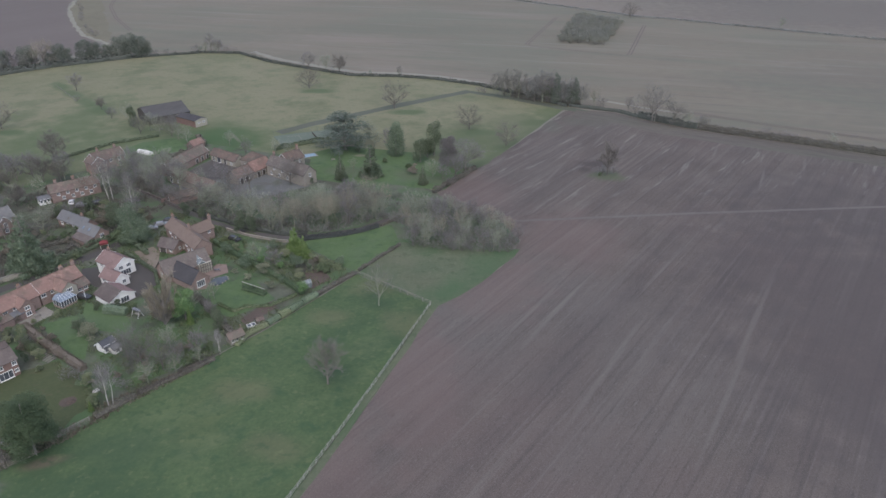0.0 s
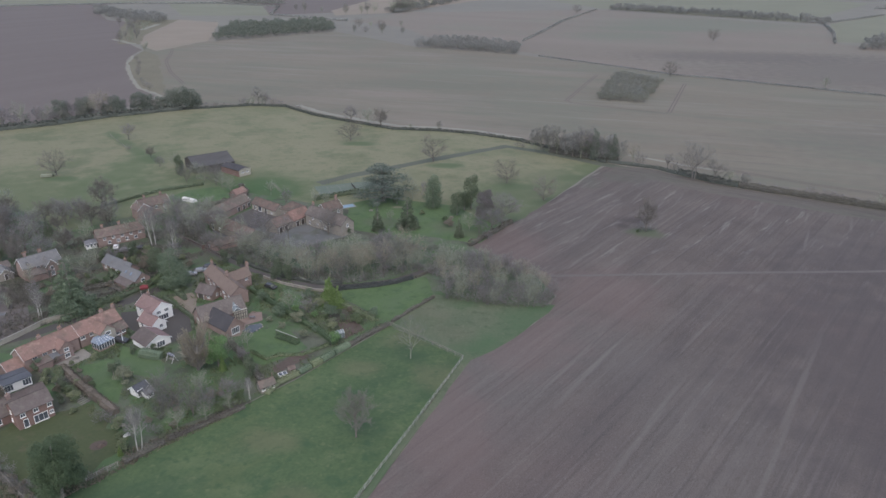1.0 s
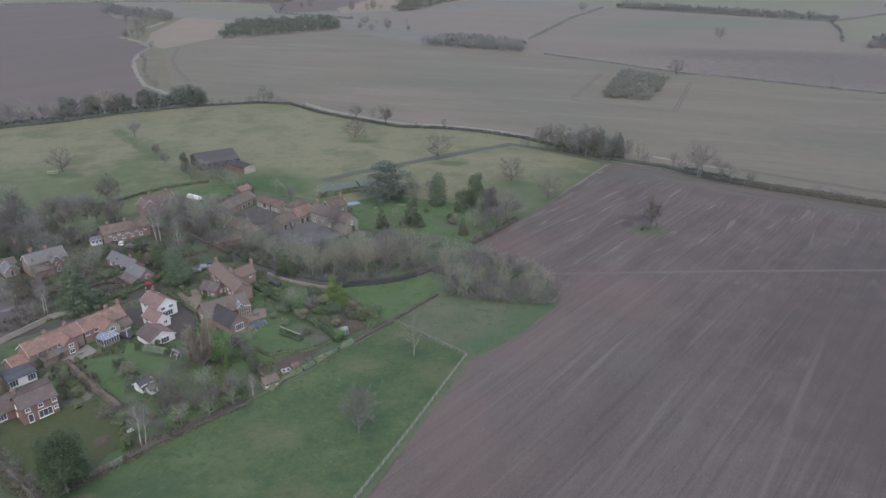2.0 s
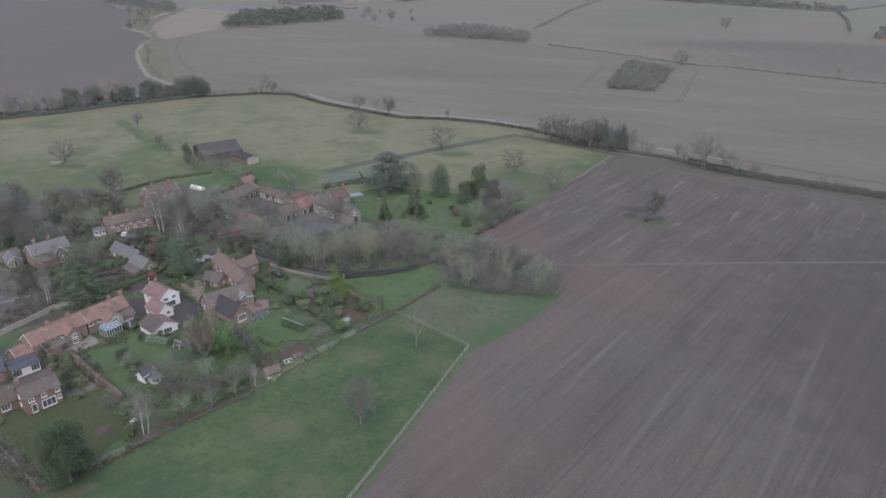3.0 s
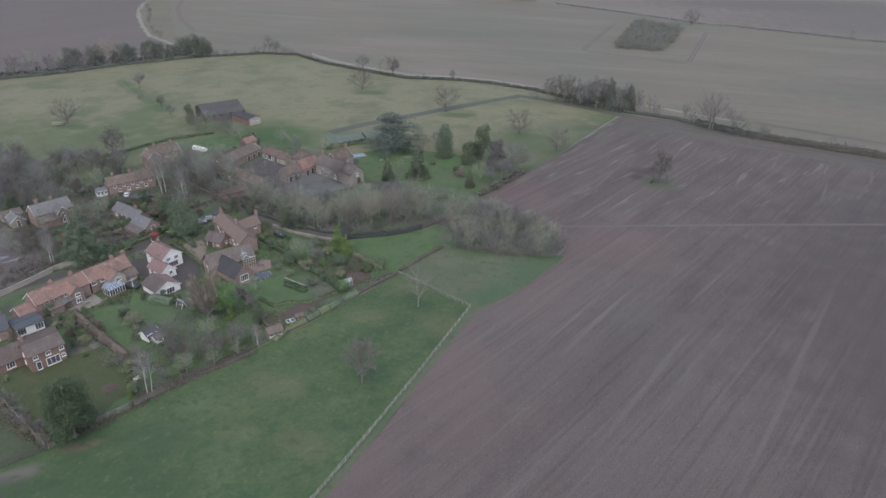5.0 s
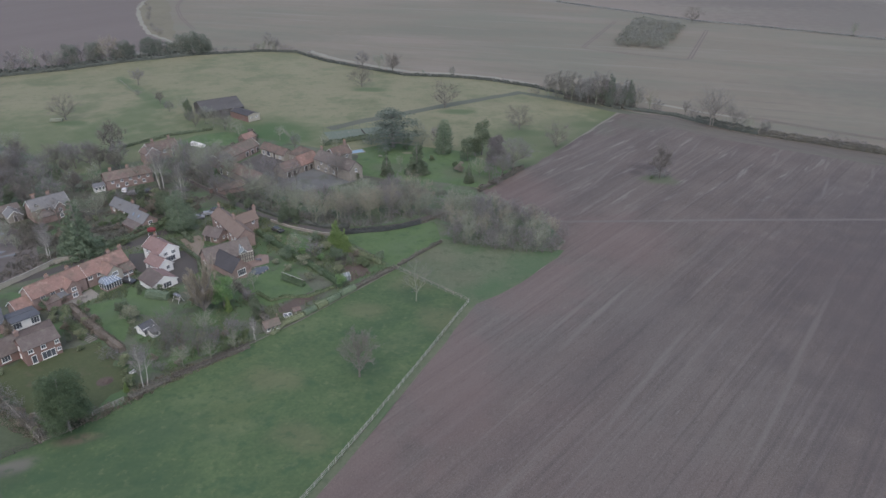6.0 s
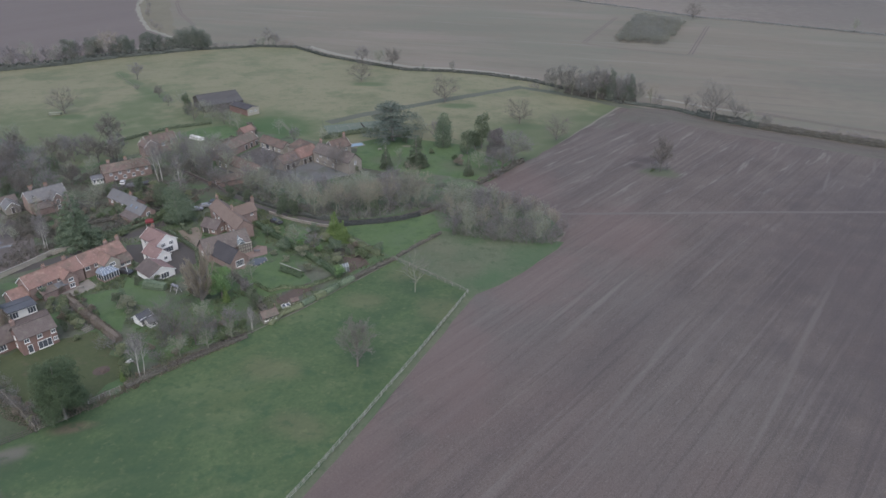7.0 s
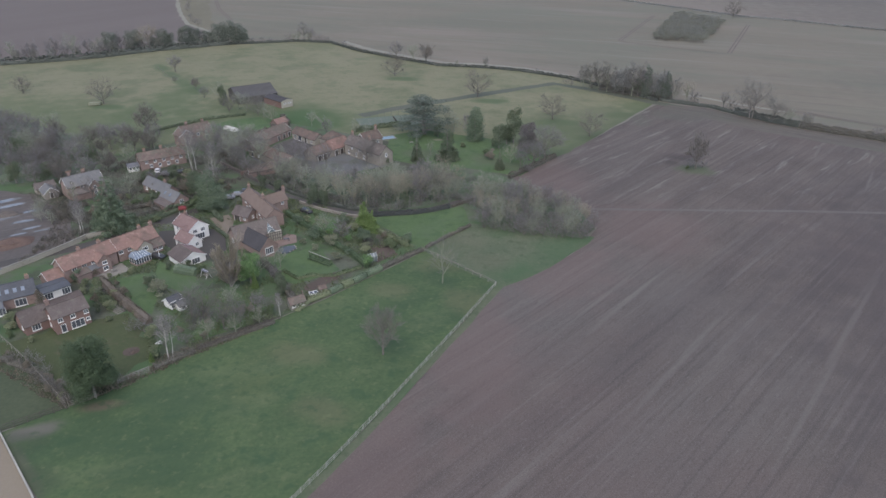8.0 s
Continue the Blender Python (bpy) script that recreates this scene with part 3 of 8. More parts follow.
def thing(name, x, y, rot=0, z=0.0, **tags):
    ob = new(name)
    ob.empty_display_size = 0.5
    ob.matrix_basis = pose(x, y, z, 0, 0, rot)
    return tagged(ob, **tags)


def wavy(pts, step, amp, seed):
    """A closed outline with its sides broken up and slightly uneven."""
    out = []
    for i, a in enumerate(pts):
        b = pts[(i + 1) % len(pts)]
        d = math.hypot(b[0] - a[0], b[1] - a[1])
        k = max(1, int(d / step))
        for j in range(k):
            x, y = a[0] + (b[0] - a[0]) * j / k, a[1] + (b[1] - a[1]) * j / k
            q = noise.noise_vector((x * 0.15, y * 0.15, seed)) * amp
            out.append((x + q.x, y + q.y))
    return out


LAYER = []


def patch(name, pts, z, mat, label, step=4.0, amp=0.5, category="ground"):
    """A flat piece of ground with an uneven edge."""
    LAYER.append(name)
    z = z * 0.8 + 0.0012 * (len(LAYER) % 6)
    bm = bmesh.new()
    vs = [bm.verts.new((x, y, z)) for x, y in (wavy(pts, step, amp, len(name)) if amp else pts)]
    f = bm.faces.new(vs)
    f.normal_update()
    if f.normal.z < 0:
        f.normal_flip()
    bmesh.ops.triangulate(bm, faces=[f], ngon_method="EAR_CLIP")
    me = bpy.data.meshes.new(name)
    bm.to_mesh(me)
    bm.free()
    me.materials.append(mat)
    return tagged(new(name, me), label=label, category=category, kind="structure")


def strip(name, pts, width, z, mat, label, amp=0.2, category="road"):
    """A band along a line of points."""
    left, right = [], []
    for i, p in enumerate(pts):
        a, b = pts[max(0, i - 1)], pts[min(len(pts) - 1, i + 1)]
        d = Vector((b[0] - a[0], b[1] - a[1])).normalized()
        left.append((p[0] - d.y * width / 2, p[1] + d.x * width / 2))
        right.append((p[0] + d.y * width / 2, p[1] - d.x * width / 2))
    return patch(name, left + right[::-1], z, mat, label, 3.0, amp, category)


def along(pts, step):
    """Points every step metres along a line, with the direction there."""
    for a, b in zip(pts, pts[1:]):
        d = math.hypot(b[0] - a[0], b[1] - a[1])
        k = max(1, round(d / step))
        for j in range(k):
            yield a[0] + (b[0] - a[0]) * j / k, a[1] + (b[1] - a[1]) * j / k, math.atan2(b[1] - a[1], b[0] - a[0])


def inside(x, y, poly):
    hit = False
    for (ax, ay), (bx, by) in zip(poly, poly[1:] + poly[:1]):
        if (ay > y) != (by > y) and x < (bx - ax) * (y - ay) / (by - ay) + ax:
            hit = not hit
    return hit


def scatter(poly, count, gap, rng):
    """Places inside a polygon, at least gap apart."""
    xs, ys = [p[0] for p in poly], [p[1] for p in poly]
    got = []
    for _ in range(count * 60):
        if len(got) == count:
            break
        x, y = rng.uniform(min(xs), max(xs)), rng.uniform(min(ys), max(ys))
        if inside(x, y, poly) and all((x - a) ** 2 + (y - b) ** 2 > gap * gap for a, b in got):
            got.append((x, y))
    return got


def tramline(pts, z):
    """A pair of wheel marks along a line."""
    for off in (-1.1, 1.1):
        line = []
        for i, p in enumerate(pts):
            a, b = pts[max(0, i - 1)], pts[min(len(pts) - 1, i + 1)]
            d = Vector((b[0] - a[0], b[1] - a[1])).normalized()
            line.append((p[0] - d.y * off, p[1] + d.x * off))
        strip("wheel_mark", line, 0.9, z, M["wheelmark"], "brown wheel mark pressed into stubble", 0.15, "track")


# ---- the ground and the fields ----
g = Geo()
for i in range(8):
    for j in range(8):
        x, y = -4000 + i * 1000, -4000 + j * 1000
        g.face([(x, y, 0), (x + 1000, y, 0), (x + 1000, y + 1000, 0), (x, y + 1000, 0)])
tagged(new("ground", g.mesh("ground", M["farland"])), label="wide pale farmland reaching the misty distance", category="ground", kind="structure")

HEDGE_N = [(64.9, 357), (40, 384), (21.1, 403), (-5.9, 418.6), (-27.2, 424.8), (-55.9, 427.5), (-80, 442.4), (-115.7, 467), (-143.3, 495.6),
           (-169.3, 498), (-212.7, 480)]
HEDGE_NW = [(-212.7, 480), (-251.8, 451.4), (-275.4, 424.7), (-300.8, 406.5), (-420, 345)]
HEDGE_E = [(64.9, 357), (88.6, 346.4), (99.1, 334), (109.5, 324.3), (119.8, 316.9), (129.9, 310.8), (140, 305.8), (149.4, 300.1), (172.4, 287.8), (300, 216), (460, 122)]
ROAD_W = [(-244.7, 477.5), (-250, 505), (-253.6, 534), (-288, 569), (-317, 617), (-346, 669), (-370.5, 717), (-393, 778), (-407, 833), (-441, 893), (-488, 1003), (-545, 1200)]
FIELD_S = [(-60, 10), (-43.4, 50), (-34.2, 71), (-25.7, 91.6), (-19.2, 108.2), (-11.6, 129), (-6.2, 144.2), (-1.2, 157.6), (4.5, 162.6), (10.4, 170), (16.6, 179), (21.2, 186)]

patch("stubble_field", HEDGE_E[::-1] + HEDGE_N[1:] + ROAD_W + [(-480, 1270), (-360, 936), (-228, 1090), (-86, 890), (35, 824), (60, 800), (184, 666), (204, 657), (316, 570), (700, 300), (800, 40)],
      0.06, M["stubble"], "broad pale stubble field with faint tractor stripes", 12, 2, "field")
patch("harrowed_field", [(51, 970), (40, 850), (184, 672), (204, 662), (316, 575), (760, 270), (1300, 700), (489, 907), (458, 969), (563, 1243), (251, 1673)], 0.08, M["fallow"],
      "grey-brown harrowed field behind a thin hedge", 20, 3, "field")
patch("harrowed_field", [(-248, 1291), (-173, 1533), (251, 1673), (51, 970), (35, 900), (-63, 961), (-138, 1180)], 0.10, M["fallow"], "grey-brown harrowed field between two woods", 20, 3, "field")
patch("brown_field", [(-1500, 1500), (-1148, 1641), (-949, 1786), (-840, 1523), (-683, 1277), (-560, 1200), (-500, 1003), (-455, 893), (-410, 833), (-396, 778), (-373, 717), (-348, 669), (-319, 617), (-290, 569), (-256, 534), (-252, 500), (-290, 430), (-440, 350), (-900, 300), (-1500, 600)], 0.05, M["brownfield"],
      "dark brown bare field with a curved edge", 20, 3, "field")
patch("tan_field", [(-562, 1302), (-466, 1244), (-405, 1055), (-368, 935), (-379, 878), (-387, 822), (-441, 893), (-488, 1003), (-519, 1124)], 0.12, M["tanfield"], "small tan field beside a dark wood", 15, 4, "field")
patch("wheat_field", [(-869, 1937), (-491, 1708), (-388, 1425), (-599, 1405)], 0.14, M["winterwheat"], "distant pale green winter wheat field", 30, 5, "field")
patch("wheat_field", [(600, 1305), (815, 1541), (1300, 1300), (700, 960), (470, 985)], 0.14, M["winterwheat"], "distant pale green winter wheat field", 30, 5, "field")
patch("wheat_field", [(-1900, 2300), (-1200, 1750), (-950, 1850), (-900, 2700)], 0.14, M["winterwheat"], "distant pale green winter wheat field", 30, 5, "field")
patch("brown_field", [(-677, 2125), (-415, 3237), (-100, 3300), (-213, 2614), (-184, 1630), (-430, 1430)], 0.16, M["brownfield"], "far brown field under the misty distance", 30, 5, "field")
patch("wheat_field", [(70, 2648), (260, 1720), (560, 1330), (1007, 1991), (900, 3000)], 0.13, M["winterwheat"], "far pale green field under the misty distance", 30, 5, "field")

patch("pasture", HEDGE_N + HEDGE_NW[1:] + [(-420, 240), (-300, 190), (-190, 190), (-165, 235), (-140, 262), (-110, 295), (-60, 275), (-20, 255), (-1, 236), (18, 268)], 0.10, M["pasture"],
      "yellowed winter parkland pasture with scattered trees", 8, 0.8, "field")
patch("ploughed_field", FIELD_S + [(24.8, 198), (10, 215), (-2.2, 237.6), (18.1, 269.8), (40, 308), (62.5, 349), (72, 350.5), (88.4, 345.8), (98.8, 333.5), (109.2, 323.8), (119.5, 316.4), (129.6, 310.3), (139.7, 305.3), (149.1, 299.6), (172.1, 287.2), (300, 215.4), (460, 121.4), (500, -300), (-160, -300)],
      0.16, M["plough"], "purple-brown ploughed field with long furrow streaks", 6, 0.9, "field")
patch("paddock", [(-27.5, 91.6), (-21.1, 108.2), (-13.5, 129), (-3.3, 158), (-24.7, 175.1), (-44.7, 146), (-66.8, 119), (-80, 101.5), (-86, 95.5), (-91, 90), (-74, 76.6), (-48, 56), (-44, 50)], 0.20, M["grass"],
      "mottled green paddock inside a pale rail fence", 6, 0.3, "field")
patch("rough_meadow", [(-24.7, 175.1), (-13.4, 196), (2, 195), (24, 191), (21.2, 186)] + FIELD_S[1:-1][::-1] + [(-44.5, 50), (-35.5, 71), (-27.5, 91.6), (-21, 108.2), (-13.4, 129), (-8, 144.2), (-3.2, 158)], 0.18,
      M["rough_grass"], "strip and corner of rough yellowish meadow grass", 5, 0.5, "field")
patch("village_ground", [(-25, 175.5), (-45, 146.3), (-67, 119.5), (-80, 102), (-83, 98.5), (-101, 111.7), (-160, 140), (-300, 190), (-190, 192), (-165, 236), (-140, 264), (-111, 297), (-60, 277), (-20, 257), (-2, 238), (8, 212), (20, 190), (-13, 193)],
      0.14, M["garden"], "rough garden ground among the village plots", 6, 0.4)
patch("west_field", [(-83, 98), (-101, 111.4), (-160, 139.6), (-300, 189), (-420, 200), (-300, 20), (-110, 60), (-91, 91), (-86.5, 94.5)], 0.12, M["darkgrass"], "dull green field behind a wire fence", 6, 0.4, "field")
patch("small_field", [(-45, 196), (-40, 190), (-25.3, 176.2), (-13.7, 194.6), (-17, 209), (-29, 203), (-40, 199)], 0.20, M["lawn"], "bright green grass plot enclosed by hedges", 4, 0.4, "field")
patch("manor_lawn", [(-52, 252), (-36, 246), (-20.6, 246), (0, 240), (9, 258), (-12.6, 283), (-44, 292), (-57, 282)], 0.20, M["lawn"], "large green lawn round the stone farmhouse", 5, 0.8, "lawn")
patch("lawn_a", [(-114, 118), (-104, 120.5), (-97, 129), (-90, 132.5), (-82, 127), (-76, 117), (-79, 105.6), (-86, 104), (-98, 110.6), (-109, 115)], 0.19, M["mosslawn"], "mossy yellow-green back lawn of the brick house", 1.5, 3.0, "lawn")
patch("lawn_b", [(-102.5, 148.3), (-95, 152), (-87.7, 142.8), (-84, 133), (-91.9, 136.7)], 0.19, M["lawn"], "small green back lawn of the terrace", 3, 0.4, "lawn")
patch("lawn_c", [(-96, 159), (-84, 154.5), (-79, 148), (-79.2, 143.9), (-87.7, 145.7), (-94, 153)], 0.19, M["lawn"], "green lawn before the white house", 3, 0.4, "lawn")
patch("lawn_d", [(-65.2, 166), (-60.4, 170), (-56, 174.4), (-48.8, 165.4), (-45.6, 160.8), (-50.3, 155.7), (-55, 151.4), (-60.4, 155)], 0.19, M["lawn"], "green lawn behind the brick house", 3, 0.4, "lawn")
patch("lawn_e", [(-68.5, 194.5), (-62, 195), (-54, 191.4), (-53.4, 186), (-57, 183.6), (-63.4, 186.5)], 0.19, M["lawn"], "shaded green lawn beside the lane", 3, 0.4, "lawn")
patch("lawn_f", [(-140, 284), (-118, 275), (-108, 284), (-122, 303), (-134, 296)], 0.19, M["lawn"], "green plot with a white tunnel", 3, 0.4, "lawn")
patch("lawn_g", [(-79, 143), (-72, 138), (-70, 122), (-60, 131), (-58, 140), (-70, 146)], 0.18, M["lawn"], "shaded grass under the garden trees", 3, 0.6, "lawn")

tramline([(105, 668), (62.8, 533.6), (66, 526), (126.9, 490.9), (131, 495), (174.8, 622.8)], 0.12)
tramline([(-380, 850), (-363, 808), (-337, 734), (-300, 660), (-258, 590)], 0.12)
tramline([(106, 361), (135, 340), (155, 326.5), (169, 318), (306, 239)], 0.14)
strip("lane", [(-117, 242), (-100, 228.5), (-79, 212), (-65, 203.5), (-50, 199), (-38, 201.5), (-27, 206), (-18, 214)], 2.2, 0.24, M["lanetar"], "narrow grey village lane")
strip("street", [(-190, 132), (-150, 142), (-125, 163), (-112, 178), (-103, 192), (-98, 206), (-88, 219)], 3.8, 0.23, M["asphalt"], "grey village street behind the cottages")
strip("field_path", [(24, 212.5), (55, 215.5), (86, 219), (157, 225), (300, 237)], 1.7, 0.19, M["footpath"], "trodden pale footpath across the ploughed field", 0.3, "path")
strip("headland", [(66, 343), (83, 338), (94, 326), (104.6, 316.6), (115.4, 309.2), (126, 303.2), (136, 298.4), (145.5, 292.8), (168.6, 280.6), (296, 209), (456, 115)], 15.0, 0.19, M["headland"], "smoother brown headland along the field hedge", 1.2, "field")
strip("field_margin", [(24, 409), (-3, 427), (-27, 435), (-54, 438), (-77, 452), (-112, 477), (-136, 503)], 5.0, 0.12, M["verge"], "pale dry grass strip along the hedge", 0.8, "verge")
strip("field_margin", [(80, 374), (104, 356), (122, 344.5)], 3.0, 0.12, M["verge"], "pale dry grass strip along the hedge", 0.8, "verge")
patch("scrub_bank", [(-254, 534), (-288, 569), (-317, 617), (-346, 669), (-370, 717), (-393, 778), (-400, 821), (-366, 780), (-306, 653), (-267, 574)], 0.15, M["bank"], "brown scrubby bank between a ditch and stubble", 8, 3.0, "verge")
strip("field_margin", ROAD_W[1:8], 3.6, 0.16, M["verge"], "pale dry grass strip along a ditch", 2.5, "verge")
patch("scrub_bank", [(-441, 893), (-488, 1003), (-519, 1124), (-562, 1302), (-640, 1270), (-590, 1140), (-545, 1040), (-486, 928), (-470, 892)], 0.15, M["bank"], "brown scrubby ground under far trees", 8, 3.0, "verge")
strip("field_margin", [(-506, 953), (-474, 918), (-448, 893)], 8.0, 0.16, M["verge"], "pale dry grass strip beside far scrub", 2.5, "verge")
strip("field_margin", [(-533, 1091), (-544, 1143), (-555, 1199)], 10.0, 0.16, M["verge"], "pale dry grass strip beside far scrub", 2.5, "verge")
patch("tan_field", [(-339, 1572), (-320, 2497), (94, 2757), (68, 2206), (-39, 2025), (-167, 1590), (-206, 1510), (-298, 1433)], 0.17, M["tanfield"], "distant pale tan field behind a row of trees", 30, 5, "field")
strip("green_ride", [(-76.7, 311), (-60.4, 328), (-43.8, 341.6), (-19.2, 363), (14, 389), (40, 373), (62, 355), (90, 334)], 6.4, 0.16, M["ride"], "darker strip of grass across the pasture", 0.9, "verge")
patch("site_ground", [(-134.4, 147), (-126, 169), (-140, 184), (-162, 200), (-200, 205), (-260, 185), (-165, 143)], 0.20, M["mud"], "muddy building plot with ruts and puddles", 3, 1.6)
for k, (x, y, a, b, rot) in enumerate(((-168.4, 193.5, 5.5, 1.6, 40), (-163.5, 190.1, 4.6, 1.3, 42), (-158.6, 180.5, 4.0, 1.0, 45), (-151.5, 179.2, 3.4, 0.9, 38), (-145.8, 175.1, 2.8, 0.8, 40), (-141.2, 174.1, 2.4, 0.7, 35), (-146.5, 170.1, 2.6, 0.7, 50), (-155, 186, 4.2, 0.9, 44), (-172, 186, 5.0, 1.1, 40))):
    ca, sa = math.cos(radians(rot)), math.sin(radians(rot))
    patch("puddle", [(x + ca * a * math.cos(q * 0.5236) - sa * b * math.sin(q * 0.5236), y + sa * a * math.cos(q * 0.5236) + ca * b * math.sin(q * 0.5236)) for q in range(12)], 0.25, M["wetmud"], "grey puddle in the ruts of a muddy plot", 0.7, 0.9, "puddle")
patch("farm_yard", [(-101, 262), (-96, 276), (-82, 268), (-72, 260), (-50, 244), (-66, 232), (-92, 234), (-104, 246)], 0.22, M["yard"], "grey-brown yard between the farm ranges", 4, 0.3, "yard")
patch("inner_yard", [(-101, 261), (-96, 273), (-86, 268), (-79.5, 258), (-84, 252), (-92, 247), (-101, 253)], 0.25, M["lanetar"], "dark muddy inner yard between the farm ranges", 4, 0.5, "yard")
patch("drive_white", [(-98, 180), (-88, 182), (-80, 170), (-84, 160), (-88, 158), (-90, 166), (-101, 168), (-106, 178)], 0.22, M["asphalt"], "dark drive round the white house", 4, 0.2, "drive")
patch("drive_brick", [(-95.0, 189.0), (-90.4, 192.4), (-86.8, 188.4), (-85.4, 183.5), (-80.4, 178.6), (-81, 172), (-84, 176.5), (-89.6, 182.4)], 0.25, M["gravel"], "tan gravel drive beside the brick house", 3, 0.2, "drive")
patch("patio_terrace", [(-109, 149), (-106, 157), (-101.3, 153.5), (-105.3, 146.4)], 0.24, M["paving"], "pale paved patio behind the terrace", 2, 0.1, "patio")
patch("patio_brick", [(-72, 164.4), (-65.8, 166.4), (-66.4, 172.6), (-62.4, 175.8), (-64.2, 180.7), (-67.2, 181.2), (-69.6, 174)], 0.24, M["brickpave"], "reddish brick patio", 2, 0.1, "patio")
patch("wood_floor", [(-182, 206), (-154, 220), (-160, 240), (-198, 268), (-240, 288), (-290, 270), (-300, 215), (-215, 205)], 0.215, M["litter"], "brown leaf litter under the western wood", 4, 2.0)
patch("wood_floor", [(-92, 229), (-70.5, 210), (-53, 202.4), (-37, 203), (-21, 212), (-10, 205), (-6, 196), (1, 193.6), (20, 189.6), (24.4, 197), (20, 211), (5, 221), (-5, 228), (-18, 230), (-28, 236), (-48, 233), (-66, 228), (-80, 231)], 0.215, M["litter"], "brown leaf litter under the belt of trees", 4, 0.6)
patch("vegetable_bed", [(-36.6, 166.2), (-31.6, 172.1), (-36.0, 179.3), (-40.4, 175.5)], 0.22, M["soil"], "dug brown vegetable bed", 2, 0.3, "bed")
patch("vegetable_bed", [(-50.6, 147.6), (-44.0, 156.6), (-46.4, 159.6), (-52.4, 151.0)], 0.22, M["soil"], "dark vegetable plot by the paddock hedge", 2, 0.3, "bed")
patch("flower_bed", [(-81 + 1.7 * math.cos(a * 0.6), 117.8 + 1.5 * math.sin(a * 0.6)) for a in range(10)], 0.25, M["soil"], "bare brown round flower bed", 0.5, 0.9, "bed")
patch("sand_arena", [(-90.5, 89.3), (-75.5, 77.2), (-60, 62), (-85, 40), (-112, 64)], 0.24, M["sand"], "tan sand riding arena", 5, 0.0, "arena")


# ---- trees and hedges ----
def blades(g, rng, p, d, length, width, count, spread):
    """Fine twigs: long thin three-cornered blades round a point."""
    for _ in range(count):
        q = Vector((rng.gauss(d.x, spread), rng.gauss(d.y, spread), rng.gauss(d.z, spread))).normalized()
        side = q.cross(Vector((rng.gauss(0, 1), rng.gauss(0, 1), rng.gauss(0, 1)))).normalized() * width
        e = p + q * length * rng.uniform(0.6, 1.2)
        n = len(g.v)
        g.v += [tuple(p - side), tuple(p + side), tuple(e)]
        g.f.append((n, n + 1, n + 2))


def limb(wood, fine, rng, p, end, rr, rad, h, upright, twigs, width):
    """One bent limb with side branches, which fork again and end in fine twigs."""
    ln = (end - p).length
    d = (end - p).normalized()
    mid = p.lerp(end, 0.5) + Vector((rng.uniform(-0.09, 0.09), rng.uniform(-0.09, 0.09), -0.06)) * ln
    wood.tube(p, mid, rr * 1.15, rr * 0.75, 4)
    wood.tube(mid, end, rr * 0.75, rr * 0.25, 3)
    for _ in range(7):
        t = rng.uniform(0.25, 1.0)
        q = p.lerp(mid, t * 2) if t < 0.5 else mid.lerp(end, t * 2 - 1)
        side = 0.55 if upright < 1.5 else 0.16
        d2 = (d * 0.8 + Vector((rng.gauss(0, side), rng.gauss(0, side), rng.gauss(0.1 + upright * 0.3, 0.35)))).normalized()
        e2 = q + d2 * rad * rng.uniform(0.3, 0.62)
        wood.tube(q, e2, rr * 0.40, rr * 0.12, 3)
        for _ in range(5):
            s2 = q.lerp(e2, rng.uniform(0.3, 1.0))
            d3 = (d2 + Vector((rng.gauss(0, side), rng.gauss(0, side), rng.gauss(0.1, 0.5)))).normalized()
            e3 = s2 + d3 * rad * rng.uniform(0.14, 0.32)
            blades(fine, rng, s2, d3, (e3 - s2).length, width * 0.9, 1, 0.05)
            for _ in range(max(2, twigs // 3)):
                blades(fine, rng, s2.lerp(e3, rng.uniform(0.2, 1.0)), d3 * 0.8 + Vector((0, 0, 0.15)), h * 0.085, width * 0.5, 1, side)


def bare_parts(seed, h=10.0, spread=0.55, lean=0.0, limbs=8, low=0.25, twigs=15, upright=0.35, width=0.017, stems=1, girth=0.026, stout=1.0):
    """Trunk with limbs, and the crown of fine twigs, of a leafless tree."""
    rng = random.Random(seed)
    wood, fine = Geo(), Geo()
    for s in range(stems):
        off = Vector((rng.uniform(-0.5, 0.5), rng.uniform(-0.5, 0.5), 0)) if stems > 1 else Vector()
        top = Vector((lean * h + off.x * 2, off.y * 2 + rng.uniform(-0.3, 0.3), h * (0.64 if girth > 0.02 else 0.85)))
        spine = [off, off.lerp(top, 0.3) + Vector((rng.uniform(-0.2, 0.2), rng.uniform(-0.2, 0.2), 0)), off.lerp(top, 0.62) + Vector((rng.uniform(-0.3, 0.3), rng.uniform(-0.3, 0.3), 0)), top]
        r = h * girth / stems ** 0.5
        for i in range(3):
            wood.tube(spine[i], spine[i + 1], r * (1 - 0.29 * i), r * (0.71 - 0.29 * i), 6)
        rad, half = spread * h * 0.66 / stems ** 0.4, (1 - low) * h * 0.5
        total = limbs + 3
        for i in range(total):
            u = (-0.95 if upright > 1.5 else -0.55) + 1.5 * (i + 0.5) / total
            a = i * 2.4 + rng.uniform(-0.5, 0.5)
            flat = math.sqrt(max(0.06, 1 - min(1, u * u)))
            k = rng.uniform(0.5, 0.92)
            end = Vector((spine[2].x + math.cos(a) * rad * flat * k, spine[2].y + math.sin(a) * rad * flat * k, low * h + half + half * u * k))
            away = math.hypot(end.x - spine[2].x, end.y - spine[2].y)
            foot = min(max((0.01 if upright > 1.5 else 0.10) * h, end.z - away * (0.35 + upright)), top.z * 0.97) / top.z
            n = min(2, int(foot * 3))
            p = spine[n].lerp(spine[n + 1], foot * 3 - n)
            limb(wood, fine, rng, p, end, r * stout * 0.40 * (1.15 - 0.6 * foot), rad, h, upright, twigs, width)
    return wood, fine


